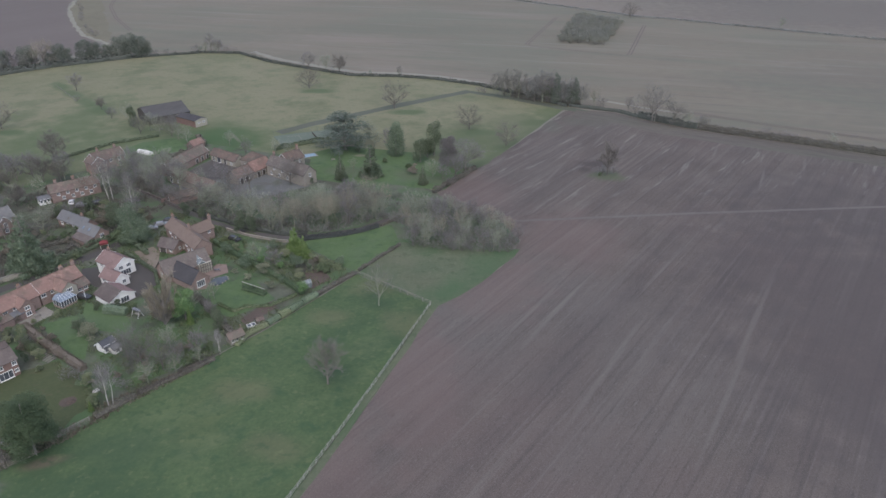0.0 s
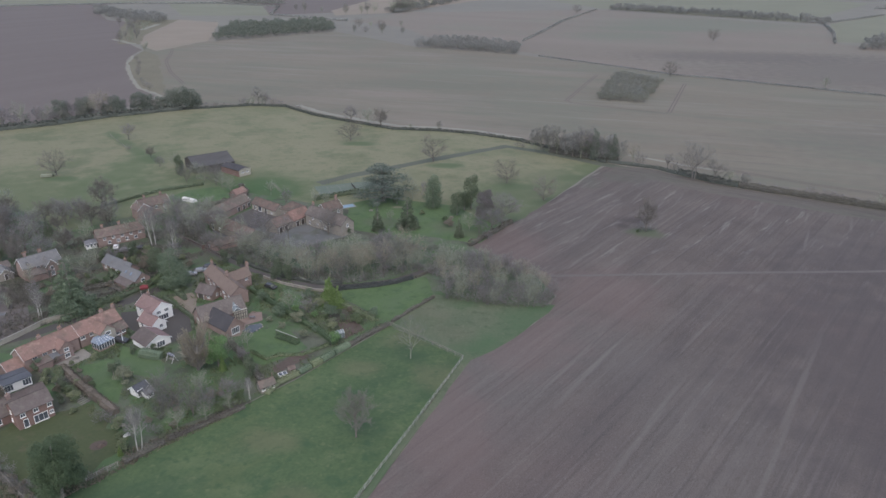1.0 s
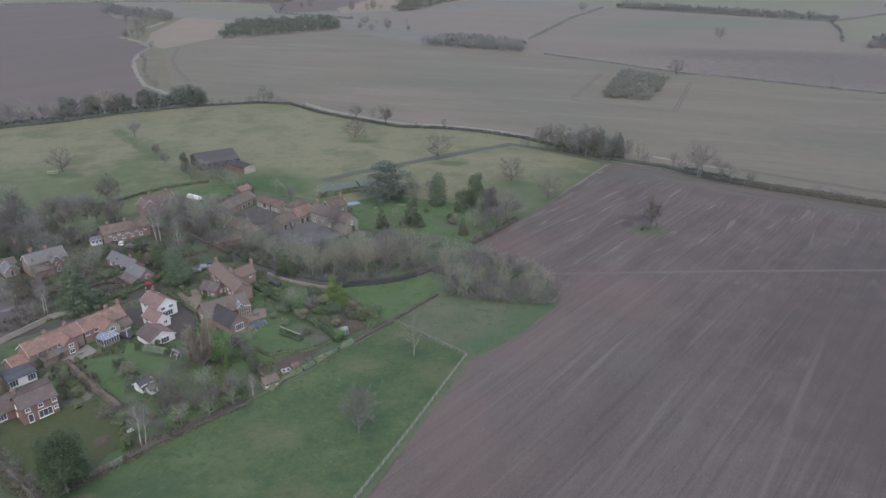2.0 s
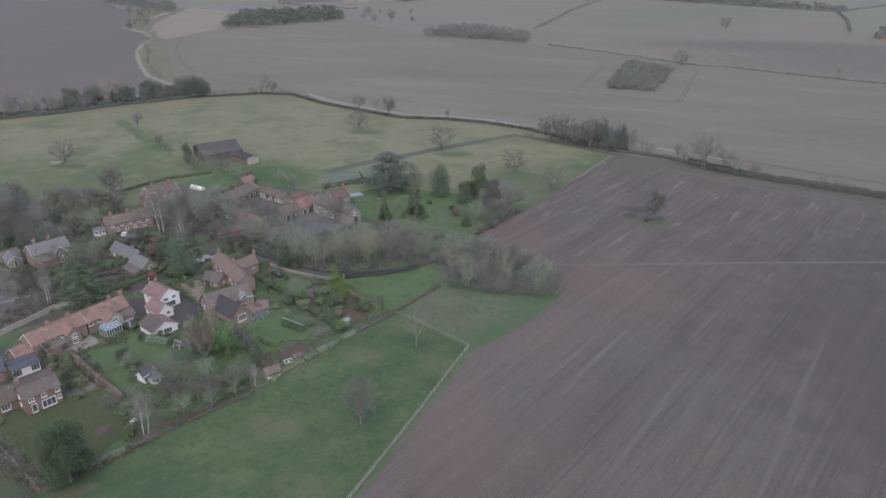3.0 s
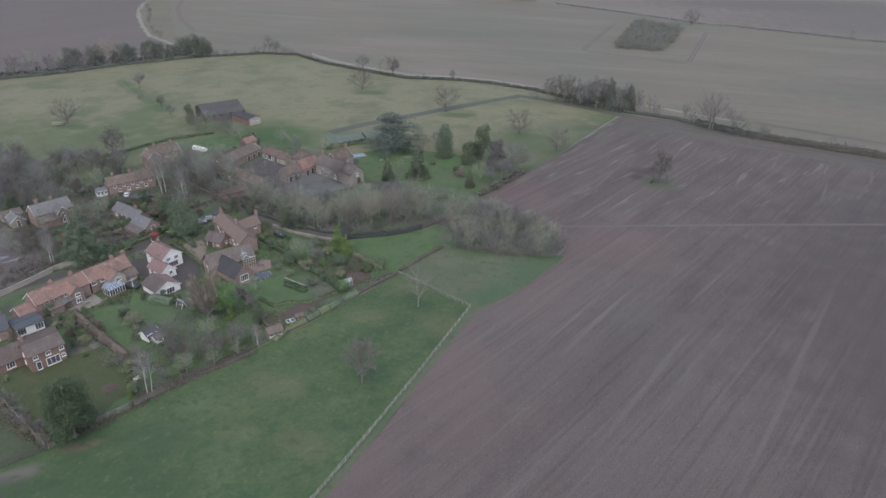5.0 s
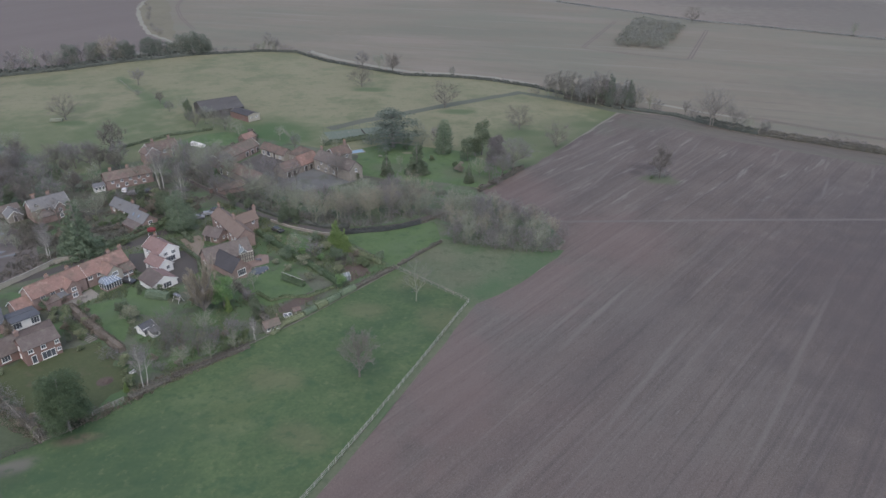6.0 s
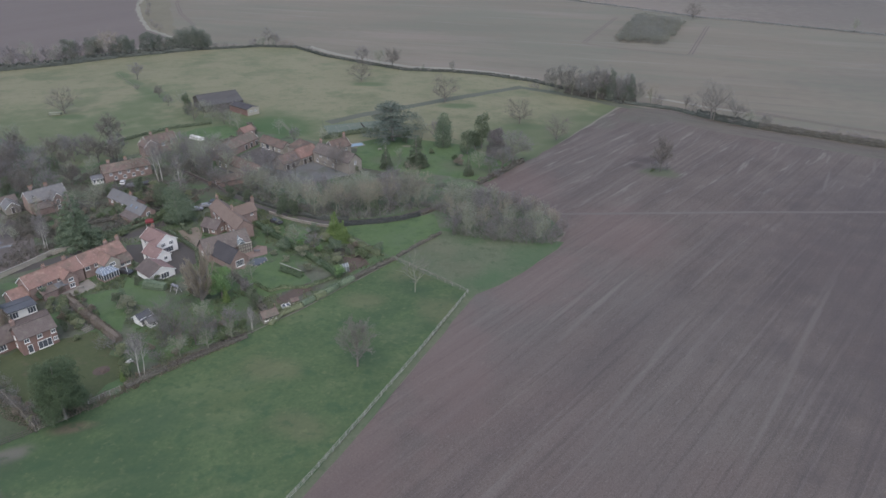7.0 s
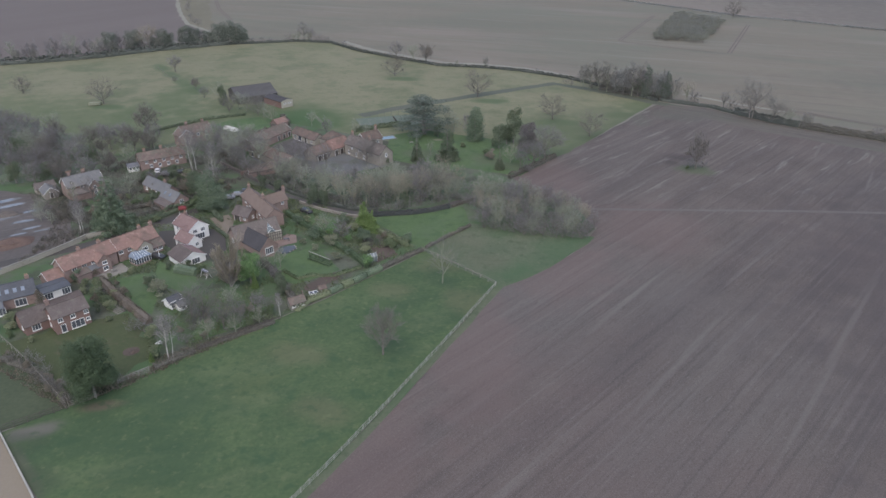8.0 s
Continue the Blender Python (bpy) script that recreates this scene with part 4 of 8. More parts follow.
def leaf_cloud(g, rng, lobes, count, size, squash=0.9):
    """Folded leaf sprays spread over the shell of several uneven lobes (centre, radius)."""
    total = sum(r[0] * r[1] + r[2] * r[1] for _, r in lobes)
    for c, r in lobes:
        for _ in range(int(count * (r[0] * r[1] + r[2] * r[1]) / total)):
            d = Vector((rng.gauss(0, 1), rng.gauss(0, 1), rng.gauss(0.15, 1))).normalized()
            k = rng.uniform(0.62, 1.05)
            bumpy = 0.86 + 0.28 * noise.noise((d.x * 2.2 + c[0], d.y * 2.2 + c[1], d.z * 2.2 + c[2]))
            p = Vector((c[0] + d.x * r[0] * k * bumpy, c[1] + d.y * r[1] * k * bumpy, c[2] + d.z * r[2] * k * bumpy))
            n = (d + Vector((rng.gauss(0, 0.6), rng.gauss(0, 0.6), rng.gauss(0.2, 0.6)))).normalized()
            u = n.orthogonal().normalized()
            u = (Matrix.Rotation(rng.uniform(0, 6.28), 3, n) @ u)
            w = n.cross(u)
            s = size * rng.uniform(0.6, 1.3)
            i = len(g.v)
            g.v += [tuple(p + u * s), tuple(p + w * s * 0.6 + n * s * 0.25), tuple(p - u * s * 0.8), tuple(p - w * s * 0.6 + n * s * 0.2)]
            g.f += [(i, i + 1, i + 2), (i, i + 2, i + 3)]


def leafy_parts(seed, h=10.0, w=7.0, count=1800, size=0.30, base=0.12, lobes=9, shape="round"):
    rng = random.Random(seed)
    wood, crown = Geo(), Geo()
    wood.tube((0, 0, 0), (0.1, 0, h * 0.55), h * 0.028, h * 0.015, 6)
    wood.tube((0.1, 0, h * 0.55), (0, 0.1, h * 0.92), h * 0.015, h * 0.004, 5)
    got = []
    if shape == "round":
        got.append(((0, 0, h * (base + 1) / 2), (w * 0.36, w * 0.36, h * (1 - base) * 0.42)))
        for i in range(lobes):
            a, z = i * 2.4, h * (base + 0.14 + (0.80 - base) * rng.random())
            k = w * 0.30 * (1 - 0.75 * max(0, z / h - 0.5)) * rng.uniform(0.8, 1.1)
            got.append(((k * math.cos(a), k * math.sin(a), z), (w * 0.21 * rng.uniform(0.8, 1.25),) * 2 + (h * 0.14 * rng.uniform(0.8, 1.25),)))
    elif shape == "dome":
        for i in range(lobes):
            t = (i + 0.5) / lobes
            k = w * 0.5 * math.sqrt(max(0.12, 1 - t ** 3.2)) * (0.8 + 0.2 * min(1, t * 5))
            got.append(((rng.uniform(-0.06, 0.06) * w, rng.uniform(-0.06, 0.06) * w, h * (base + (0.93 - base) * t)), (k, k, h / lobes * 0.9)))
    elif shape == "column":
        for i in range(lobes):
            t = (i + 0.5) / lobes
            k = w * 0.5 * (1 - 0.78 * t ** 2.2) * (0.75 + 0.25 * min(1, t * 5))
            got.append(((rng.uniform(-0.1, 0.1) * w, rng.uniform(-0.1, 0.1) * w, h * (base + (0.95 - base) * t)), (k, k, h / lobes * 0.95)))
    elif shape == "spire":
        for i in range(lobes):
            t = (i + 0.5) / lobes
            k = w * 0.5 * (1 - 0.93 * t)
            got.append(((rng.uniform(-0.05, 0.05) * w, rng.uniform(-0.05, 0.05) * w, h * (base + (0.97 - base) * t)), (k, k, h / lobes * 1.0)))
    elif shape == "cone":
        tiers = lobes
        for i in range(tiers):
            t = i / tiers
            rad = w * 0.5 * (1 - t) ** 0.9 + 0.15
            z = h * (base + (0.97 - base) * t)
            k = max(4, int(9 * (1 - t)))
            for j in range(k):
                a = 2 * math.pi * (j + rng.random() * 0.5) / k + i
                e = Vector((math.cos(a) * rad * rng.uniform(0.8, 1.1), math.sin(a) * rad, z - rad * 0.28))
                wood.tube((0, 0, z), e, 0.05, 0.01, 3)
                for m in (0.45, 0.8):
                    c = Vector((0, 0, z)).lerp(e, m)
                    got.append((tuple(c), (rad * 0.26, rad * 0.26, rad * 0.12 + 0.1)))
    elif shape == "plates":
        for i in range(lobes):
            t = i / lobes
            a = i * 2.4 + rng.uniform(-0.4, 0.4)
            rad = w * 0.5 * (1 - 0.72 * t) * rng.uniform(0.65, 1.05)
            z = h * (0.08 + 0.86 * t)
            e = Vector((math.cos(a) * rad, math.sin(a) * rad, z + 0.2))
            wood.tube((0, 0, z - h * 0.08), e, h * 0.012, 0.03, 4)
            for m in (0.4, 0.72, 1.0):
                c = Vector((0, 0, z)).lerp(e, m)
                got.append(((c.x, c.y, c.z), (w * 0.135 * rng.uniform(0.8, 1.3), w * 0.135 * rng.uniform(0.8, 1.3), h * 0.028)))
    leaf_cloud(crown, rng, got, count, size)
    return wood, crown


KINDS, FIRST = {}, {}


def kind(key, name, category, label, trunk, crown_mat, maker):
    KINDS[key] = (name, category, label, trunk, crown_mat, maker)


def tree(key, x, y, h, rot=None, wide=1.0, label="", group="", z=0.14):
    """Plants a tree of a kind (built 10 m high) with the height h."""
    name, category, text, trunk, crown_mat, maker = KINDS[key]
    rot = (x * 37.1 + y * 17.3) % 360 if rot is None else rot
    m = pose(x, y, z, 0, 0, rot) @ Matrix.Diagonal((h / 10 * wide, h / 10 * wide, h / 10, 1))
    if key not in FIRST:
        wood, crown = maker()
        meshes = (wood.mesh("trunk", M[trunk], True), crown.mesh("crown", M[crown_mat]))
        FIRST[key] = meshes
    ob = tagged(new(name), label=label or text, category=category, group=group)
    ob.matrix_basis = m
    for nm, me in zip(("trunk", "crown"), FIRST[key]):
        part(nm, me, None, ob)
    return ob


for i in range(5):
    kind("bare%d" % i, "bare_tree", "tree", "leafless grey-brown broadleaf tree in winter", "palebark", "twig",
         lambda i=i: bare_parts(10 + i, spread=0.54 + 0.05 * i, limbs=10 + i % 3, low=0.08 + 0.04 * (i % 3), upright=0.35 + 0.15 * (i % 2), twigs=9, width=0.024, girth=0.021, stout=1.55))
kind("oak", "oak_tree", "tree", "leafless spreading oak standing alone in pasture", "darkbark", "darktwig", lambda: bare_parts(41, spread=0.86, limbs=12, low=0.06, upright=0.3, twigs=27, width=0.020))
kind("oak1", "oak_tree", "tree", "leafless spreading oak standing alone in pasture", "darkbark", "darktwig", lambda: bare_parts(46, spread=0.92, limbs=12, low=0.04, upright=0.35, twigs=30, width=0.021))
kind("parkoak", "oak_tree", "tree", "leafless spreading oak standing in the paddock", "darkbark", "darktwig", lambda: bare_parts(47, spread=0.54, limbs=14, low=0.06, upright=0.6, twigs=27, width=0.019, girth=0.0205))
kind("lone", "oak_tree", "tree", "leafless dark tree on a grass island", "darkbark", "darktwig", lambda: bare_parts(45, spread=0.60, limbs=13, low=0.08, upright=0.4, twigs=39, width=0.024))
kind("purple0", "bare_tree", "tree", "leafless tree with a purplish haze of twigs", "darkbark", "redtwig", lambda: bare_parts(51, spread=0.68, limbs=11, low=0.10, upright=0.35, twigs=30, width=0.021))
kind("purple1", "bare_tree", "tree", "leafless tree with a purplish haze of twigs", "darkbark", "redtwig", lambda: bare_parts(52, spread=0.58, limbs=10, low=0.12, upright=0.45, twigs=30, width=0.021))
kind("ivyoak", "ivy_clad_tree", "tree", "tall hedgerow tree darkened by ivy", "darkbark", "hazehedge", lambda: leafy_parts(141, 10, 5.0, 2200, 0.16, 0.05, 16))
kind("thin", "slender_tree", "tree", "slender leafless tree in a crowded clump", "darkbark", "redtwig", lambda: bare_parts(61, spread=0.44, limbs=10, low=0.24, upright=0.5, twigs=9, width=0.022, girth=0.02, stout=1.4))
kind("thin1", "slender_tree", "tree", "slender leafless tree in a crowded clump", "palebark", "tantwig", lambda: bare_parts(62, spread=0.46, limbs=10, low=0.22, upright=0.55, twigs=9, width=0.022, girth=0.02, stout=1.5))
kind("hazy", "hedgerow_tree", "tree", "leafless hedgerow tree with a pale grey haze of twigs", "palebark", "hazetwig", lambda: bare_parts(79, spread=0.50, limbs=12, low=0.06, upright=0.6, twigs=33, width=0.022, girth=0.015))
kind("birch", "birch_tree", "birch", "leafless birch with pale slender trunks", "birchbark", "redtwig", lambda: bare_parts(71, spread=0.44, limbs=8, low=0.28, upright=0.9, twigs=8, stems=3, girth=0.015, width=0.014))
kind("pale", "pale_tree", "tree", "leafless tree with pale grey branches", "palebark", "greytwig", lambda: bare_parts(72, spread=0.54, limbs=8, low=0.18, upright=0.6, twigs=9, width=0.015, girth=0.016))
kind("paletree", "bare_tree", "tree", "broad leafless hedgerow tree with pale twigs", "bark", "tantwig", lambda: bare_parts(75, spread=0.7, limbs=13, low=0.05, upright=0.4, twigs=27, width=0.021))
kind("haze", "garden_tree", "tree", "leafless garden tree with a pale grey haze of twigs", "darkbark", "greytwig", lambda: bare_parts(78, spread=0.74, limbs=12, low=0.10, upright=0.45, twigs=36, width=0.012, girth=0.018))
kind("ash", "ash_tree", "ash", "tall leafless ash with forked pale trunks", "bark", "hazetwig", lambda: bare_parts(73, spread=0.92, limbs=11, low=0.20, upright=0.6, twigs=15, stems=2, width=0.018))
kind("poplar", "poplar_tree", "poplar", "leafless columnar poplar with tan upright branches", "bark", "tantwig", lambda: bare_parts(81, spread=0.40, limbs=30, low=0.0, upright=1.9, twigs=21, width=0.028))
kind("pine", "pine_tree", "pine", "dense dark green pine with a rounded crown", "bark", "pineleaf", lambda: leafy_parts(91, 10, 7.8, 30000, 0.098, -0.04, 40))
kind("yew", "yew_tree", "yew", "broad dark evergreen tree", "bark", "leaf", lambda: leafy_parts(92, 10, 7.4, 4200, 0.2, 0.05, 18))
kind("broadconifer", "conifer_tree", "conifer", "broad dark green conifer with drooping tiers", "bark", "coniferleaf", lambda: leafy_parts(93, 10, 8.2, 16000, 0.12, 0.0, 11, "column"))
kind("bigconifer", "conifer_tree", "conifer", "tall dark green conifer with drooping tiers", "bark", "coniferleaf", lambda: leafy_parts(93, 10, 8.4, 26000, 0.115, 0.0, 13, "cone"))
kind("spruce", "spruce_tree", "spruce", "dark green conical spruce", "bark", "leaf", lambda: leafy_parts(94, 10, 5.4, 8000, 0.16, 0.04, 11, "cone"))
kind("cedar", "cedar_tree", "cedar", "blue-green cedar with flat layered branches", "bark", "blueleaf", lambda: leafy_parts(95, 10, 11.5, 8000, 0.14, 0.15, 28, "plates"))
kind("dusk", "yew_tree", "yew", "dull dark evergreen standing in the hedgerow", "bark", "hazeevergreen", lambda: leafy_parts(105, 10, 4.2, 5200, 0.15, 0.03, 10, "column"))
kind("column", "cypress_tree", "cypress", "dense dark columnar evergreen", "bark", "pineleaf", lambda: leafy_parts(96, 10, 5.4, 5200, 0.17, 0.03, 8, "column"))
kind("plum", "plum_tree", "tree", "dense dark purple-brown rounded tree", "bark", "plumleaf", lambda: leafy_parts(92, 10, 7.4, 9000, 0.14, 0.05, 18))
# haze is painted into this pine's grey-green needle colour
kind("farpine", "pine_tree", "pine", "grey-green hedgerow pine with a rounded crown", "bark", "hazeevergreen", lambda: leafy_parts(91, 10, 9.4, 9000, 0.16, -0.12, 30))
kind("ivy", "ivy_clad_tree", "tree", "tree thickly clad in bright green ivy", "bark", "greenleaf", lambda: leafy_parts(97, 10, 8.0, 6000, 0.18, 0.05, 12))
# lighter needles than the column kind put distance haze into its colour
kind("dome", "cypress_tree", "cypress", "dense dark columnar evergreen with a domed top", "bark", "coniferleaf", lambda: leafy_parts(96, 10, 5.4, 9000, 0.13, 0.0, 8, "dome"))
kind("gold", "golden_conifer", "conifer", "golden-green pointed garden conifer", "bark", "goldleaf", lambda: leafy_parts(98, 10, 6.0, 9000, 0.15, 0.0, 9, "spire"))
kind("browncypress", "cypress_tree", "cypress", "narrow russet-brown garden cypress", "bark", "brownleaf", lambda: leafy_parts(99, 10, 6.0, 2600, 0.24, 0.02, 8, "column"))
kind("shrub0", "garden_shrub", "shrub", "rounded evergreen garden shrub", "bark", "shrubleaf", lambda: leafy_parts(101, 10, 13, 1100, 0.55, 0.0, 6))
kind("shrub1", "garden_shrub", "shrub", "loose evergreen garden shrub", "bark", "shrubleaf", lambda: leafy_parts(102, 10, 11, 900, 0.55, 0.0, 5))
kind("shrub2", "bare_shrub", "shrub", "leafless brown garden shrub with many stems", "darkbark", "redtwig", lambda: bare_parts(103, spread=0.9, limbs=8, low=0.0, upright=0.5, twigs=7, width=0.06))
kind("shrub3", "brown_shrub", "shrub", "rounded garden shrub with russet leaves", "bark", "brownleaf", lambda: leafy_parts(104, 10, 12, 1000, 0.5, 0.0, 6))
kind("roundgreen", "clipped_bush", "shrub", "rounded light green garden bush", "bark", "greenleaf", lambda: leafy_parts(111, 10, 12, 2600, 0.3, 0.0, 7))
kind("rounddark", "clipped_bush", "shrub", "rounded dark green garden bush", "bark", "coniferleaf", lambda: leafy_parts(112, 10, 12, 2600, 0.3, 0.0, 7))
kind("roundpale", "clipped_bush", "shrub", "rounded pale variegated garden bush", "bark", "paleleaf", lambda: leafy_parts(113, 10, 13, 2600, 0.3, 0.0, 7))
BARE = ["bare0", "bare1", "bare2", "bare3", "bare4"]


def hedge(name, pts, width, height, label, mat="hedgeleaf", density=26, size=0.28, rough=0.25, category="hedge", z=0.14, seed=1):
    """A hedge along a line: a woody core and leaf sprays over an uneven top."""
    rng = random.Random(seed + len(pts) * 7)
    ob = thing(name, pts[0][0], pts[0][1], 0, z, label=label, category=category)
    core, leaves = Geo(), Geo()
    ox, oy = pts[0]
    rows = list(along(pts, 1.2 if height < 3 else 2.5))
    rows.append((pts[-1][0], pts[-1][1], rows[-1][2]))
    ring = []
    for x, y, a in rows:
        hh = height * ((0.82 if rough < 0.13 else 0.55) + rough * noise.noise((x * 0.25, y * 0.25, seed)))
        ww = width * ((0.40 if rough < 0.13 else 0.28) + 0.12 * noise.noise((x * 0.3, y * 0.3, seed + 9)))
        nx, ny = -math.sin(a), math.cos(a)
        ring.append([(x - ox + nx * s, y - oy + ny * s, zz) for s, zz in ((ww, 0), (ww * 1.05, hh * 0.6), (ww * 0.5, hh), (-ww * 0.5, hh), (-ww * 1.05, hh * 0.6), (-ww, 0))])
    core.v = [p for r in ring for p in r]
    core.f = [(i * 6 + j, i * 6 + j + 1, i * 6 + j + 7, i * 6 + j + 6) for i in range(len(ring) - 1) for j in range(5)] + [(0, 1, 2, 3, 4, 5)]
    k = (len(ring) - 1) * 6
    core.f.append((k + 5, k + 4, k + 3, k + 2, k + 1, k))
    for (x, y, a), (x2, y2, _) in zip(rows, rows[1:]):
        ln = math.hypot(x2 - x, y2 - y)
        for _ in range(max(1, int(ln * density))):
            t, s = rng.random(), rng.uniform(-1, 1)
            px, py = x + (x2 - x) * t, y + (y2 - y) * t
            hh = height * (0.85 + rough * 1.3 * noise.noise((px * 0.4, py * 0.4, seed)))
            up = hh * (rng.uniform(0.75, 1.06) if abs(s) < 0.75 else rng.uniform(0.1, 0.95))
            nx, ny = -math.sin(a), math.cos(a)
            p = Vector((px - ox + nx * s * width * 0.52, py - oy + ny * s * width * 0.52, up))
            n = Vector((rng.gauss(nx * s, 0.6), rng.gauss(ny * s, 0.6), rng.gauss(0.5, 0.6))).normalized()
            u = Matrix.Rotation(rng.uniform(0, 6.28), 3, n) @ n.orthogonal().normalized()
            w = n.cross(u)
            q = size * rng.uniform(0.6, 1.4)
            i = len(leaves.v)
            leaves.v += [tuple(p + u * q), tuple(p + w * q * 0.55 + n * q * 0.2), tuple(p - u * q), tuple(p - w * q * 0.55)]
            leaves.f += [(i, i + 1, i + 2), (i, i + 2, i + 3)]
    part("hedge_core", core, M["hedgecore" if mat == "hedgeleaf" else mat], ob)
    part("foliage", leaves, M[mat], ob)
    return ob


def wood_stuff(name, poly, count, gap, h, mats, label, seed, size=0.9, per=90, flat=0.9):
    """A far wood: many uneven crowns over short stems, joined."""
    rng = random.Random(seed)
    ob = thing(name, poly[0][0], poly[0][1], 0, 0.14, label=label, category="wood", kind="stuff")
    crowns, stems = Geo(), Geo()
    for x, y in scatter(poly, count, gap, rng):
        x, y = x - poly[0][0], y - poly[0][1]
        t = h * rng.uniform(0.5, 1.2)
        w = gap * rng.uniform(0.5, 0.8)
        stems.tube((x, y, 0), (x, y, t * 0.7), 0.22, 0.1, 4)
        leaf_cloud(crowns, rng, [((x, y, t * 0.55), (w, w, t * 0.43)), ((x + rng.uniform(-w, w) * 0.6, y + rng.uniform(-w, w) * 0.6, t * 0.72), (w * 0.6, w * 0.6, t * 0.27))], per, size, flat)
    part("trunks", stems, M["bark"], ob)
    part("crowns", crowns, M[mats], ob)
    return ob


# ---- buildings ----
def window(parent, m, w, h, bars=1, sill=True):
    """A white casement with its pane; m stands at the sill's middle, y out of the wall."""
    fr = Geo(m)
    t, d = 0.10 + 0.02 * (w > 1.5), 0.10
    fr.box(-w / 2, w / 2, 0.0, d, 0, t)
    fr.box(-w / 2, w / 2, 0.0, d, h - t, h)
    fr.box(-w / 2, -w / 2 + t, 0.0, d, t, h - t)
    fr.box(w / 2 - t, w / 2, 0.0, d, t, h - t)
    for i in range(bars):
        c = -w / 2 + w * (i + 1) / (bars + 1)
        fr.box(c - 0.03, c + 0.03, 0.0, d, t, h - t)
    if sill:
        fr.box(-w / 2 - 0.08, w / 2 + 0.08, 0.0, d + 0.08, -0.07, -0.001)
    ob = part("window", fr, M["white"], parent)
    pn = Geo(m)
    pn.box(-w / 2 + t, w / 2 - t, 0.0, 0.04, t, h - t)
    part("pane", pn, M["pane"], ob)
    return ob


def door(parent, m, w, h, mat="darkwood"):
    g = Geo(m)
    g.box(-w / 2 - 0.08, -w / 2, 0, 0.1, 0, h + 0.08)
    g.box(w / 2, w / 2 + 0.08, 0, 0.1, 0, h + 0.08)
    g.box(-w / 2, w / 2, 0, 0.1, h, h + 0.08)
    fr = part("door", g, M["white"], parent)
    lf = Geo(m)
    lf.box(-w / 2, w / 2, 0, 0.05, 0, h)
    part("door_leaf", lf, M[mat], fr)


def chimney(parent, m, h, w=0.9, d=0.6, pots=2, mat="brick"):
    g = Geo(m)
    g.box(-w / 2, w / 2, -d / 2, d / 2, -1.6, h)
    g.box(-w / 2 - 0.07, w / 2 + 0.07, -d / 2 - 0.07, d / 2 + 0.07, h - 0.30, h - 0.15)
    g.box(-w / 2 - 0.05, w / 2 + 0.05, -d / 2 - 0.05, d / 2 + 0.05, h + 0.001, h + 0.08)
    ob = part("chimney", g, M[mat], parent)
    for i in range(pots):
        c = (i - (pots - 1) / 2) * 0.42
        p = Geo(m @ Matrix.Translation((c, 0, h + 0.08)))
        p.lathe([(0.15, 0), (0.12, 0.35), (0.15, 0.40), (0.14, 0.45)], 8)
        part("chimney_pot", p, M["pot"], ob)


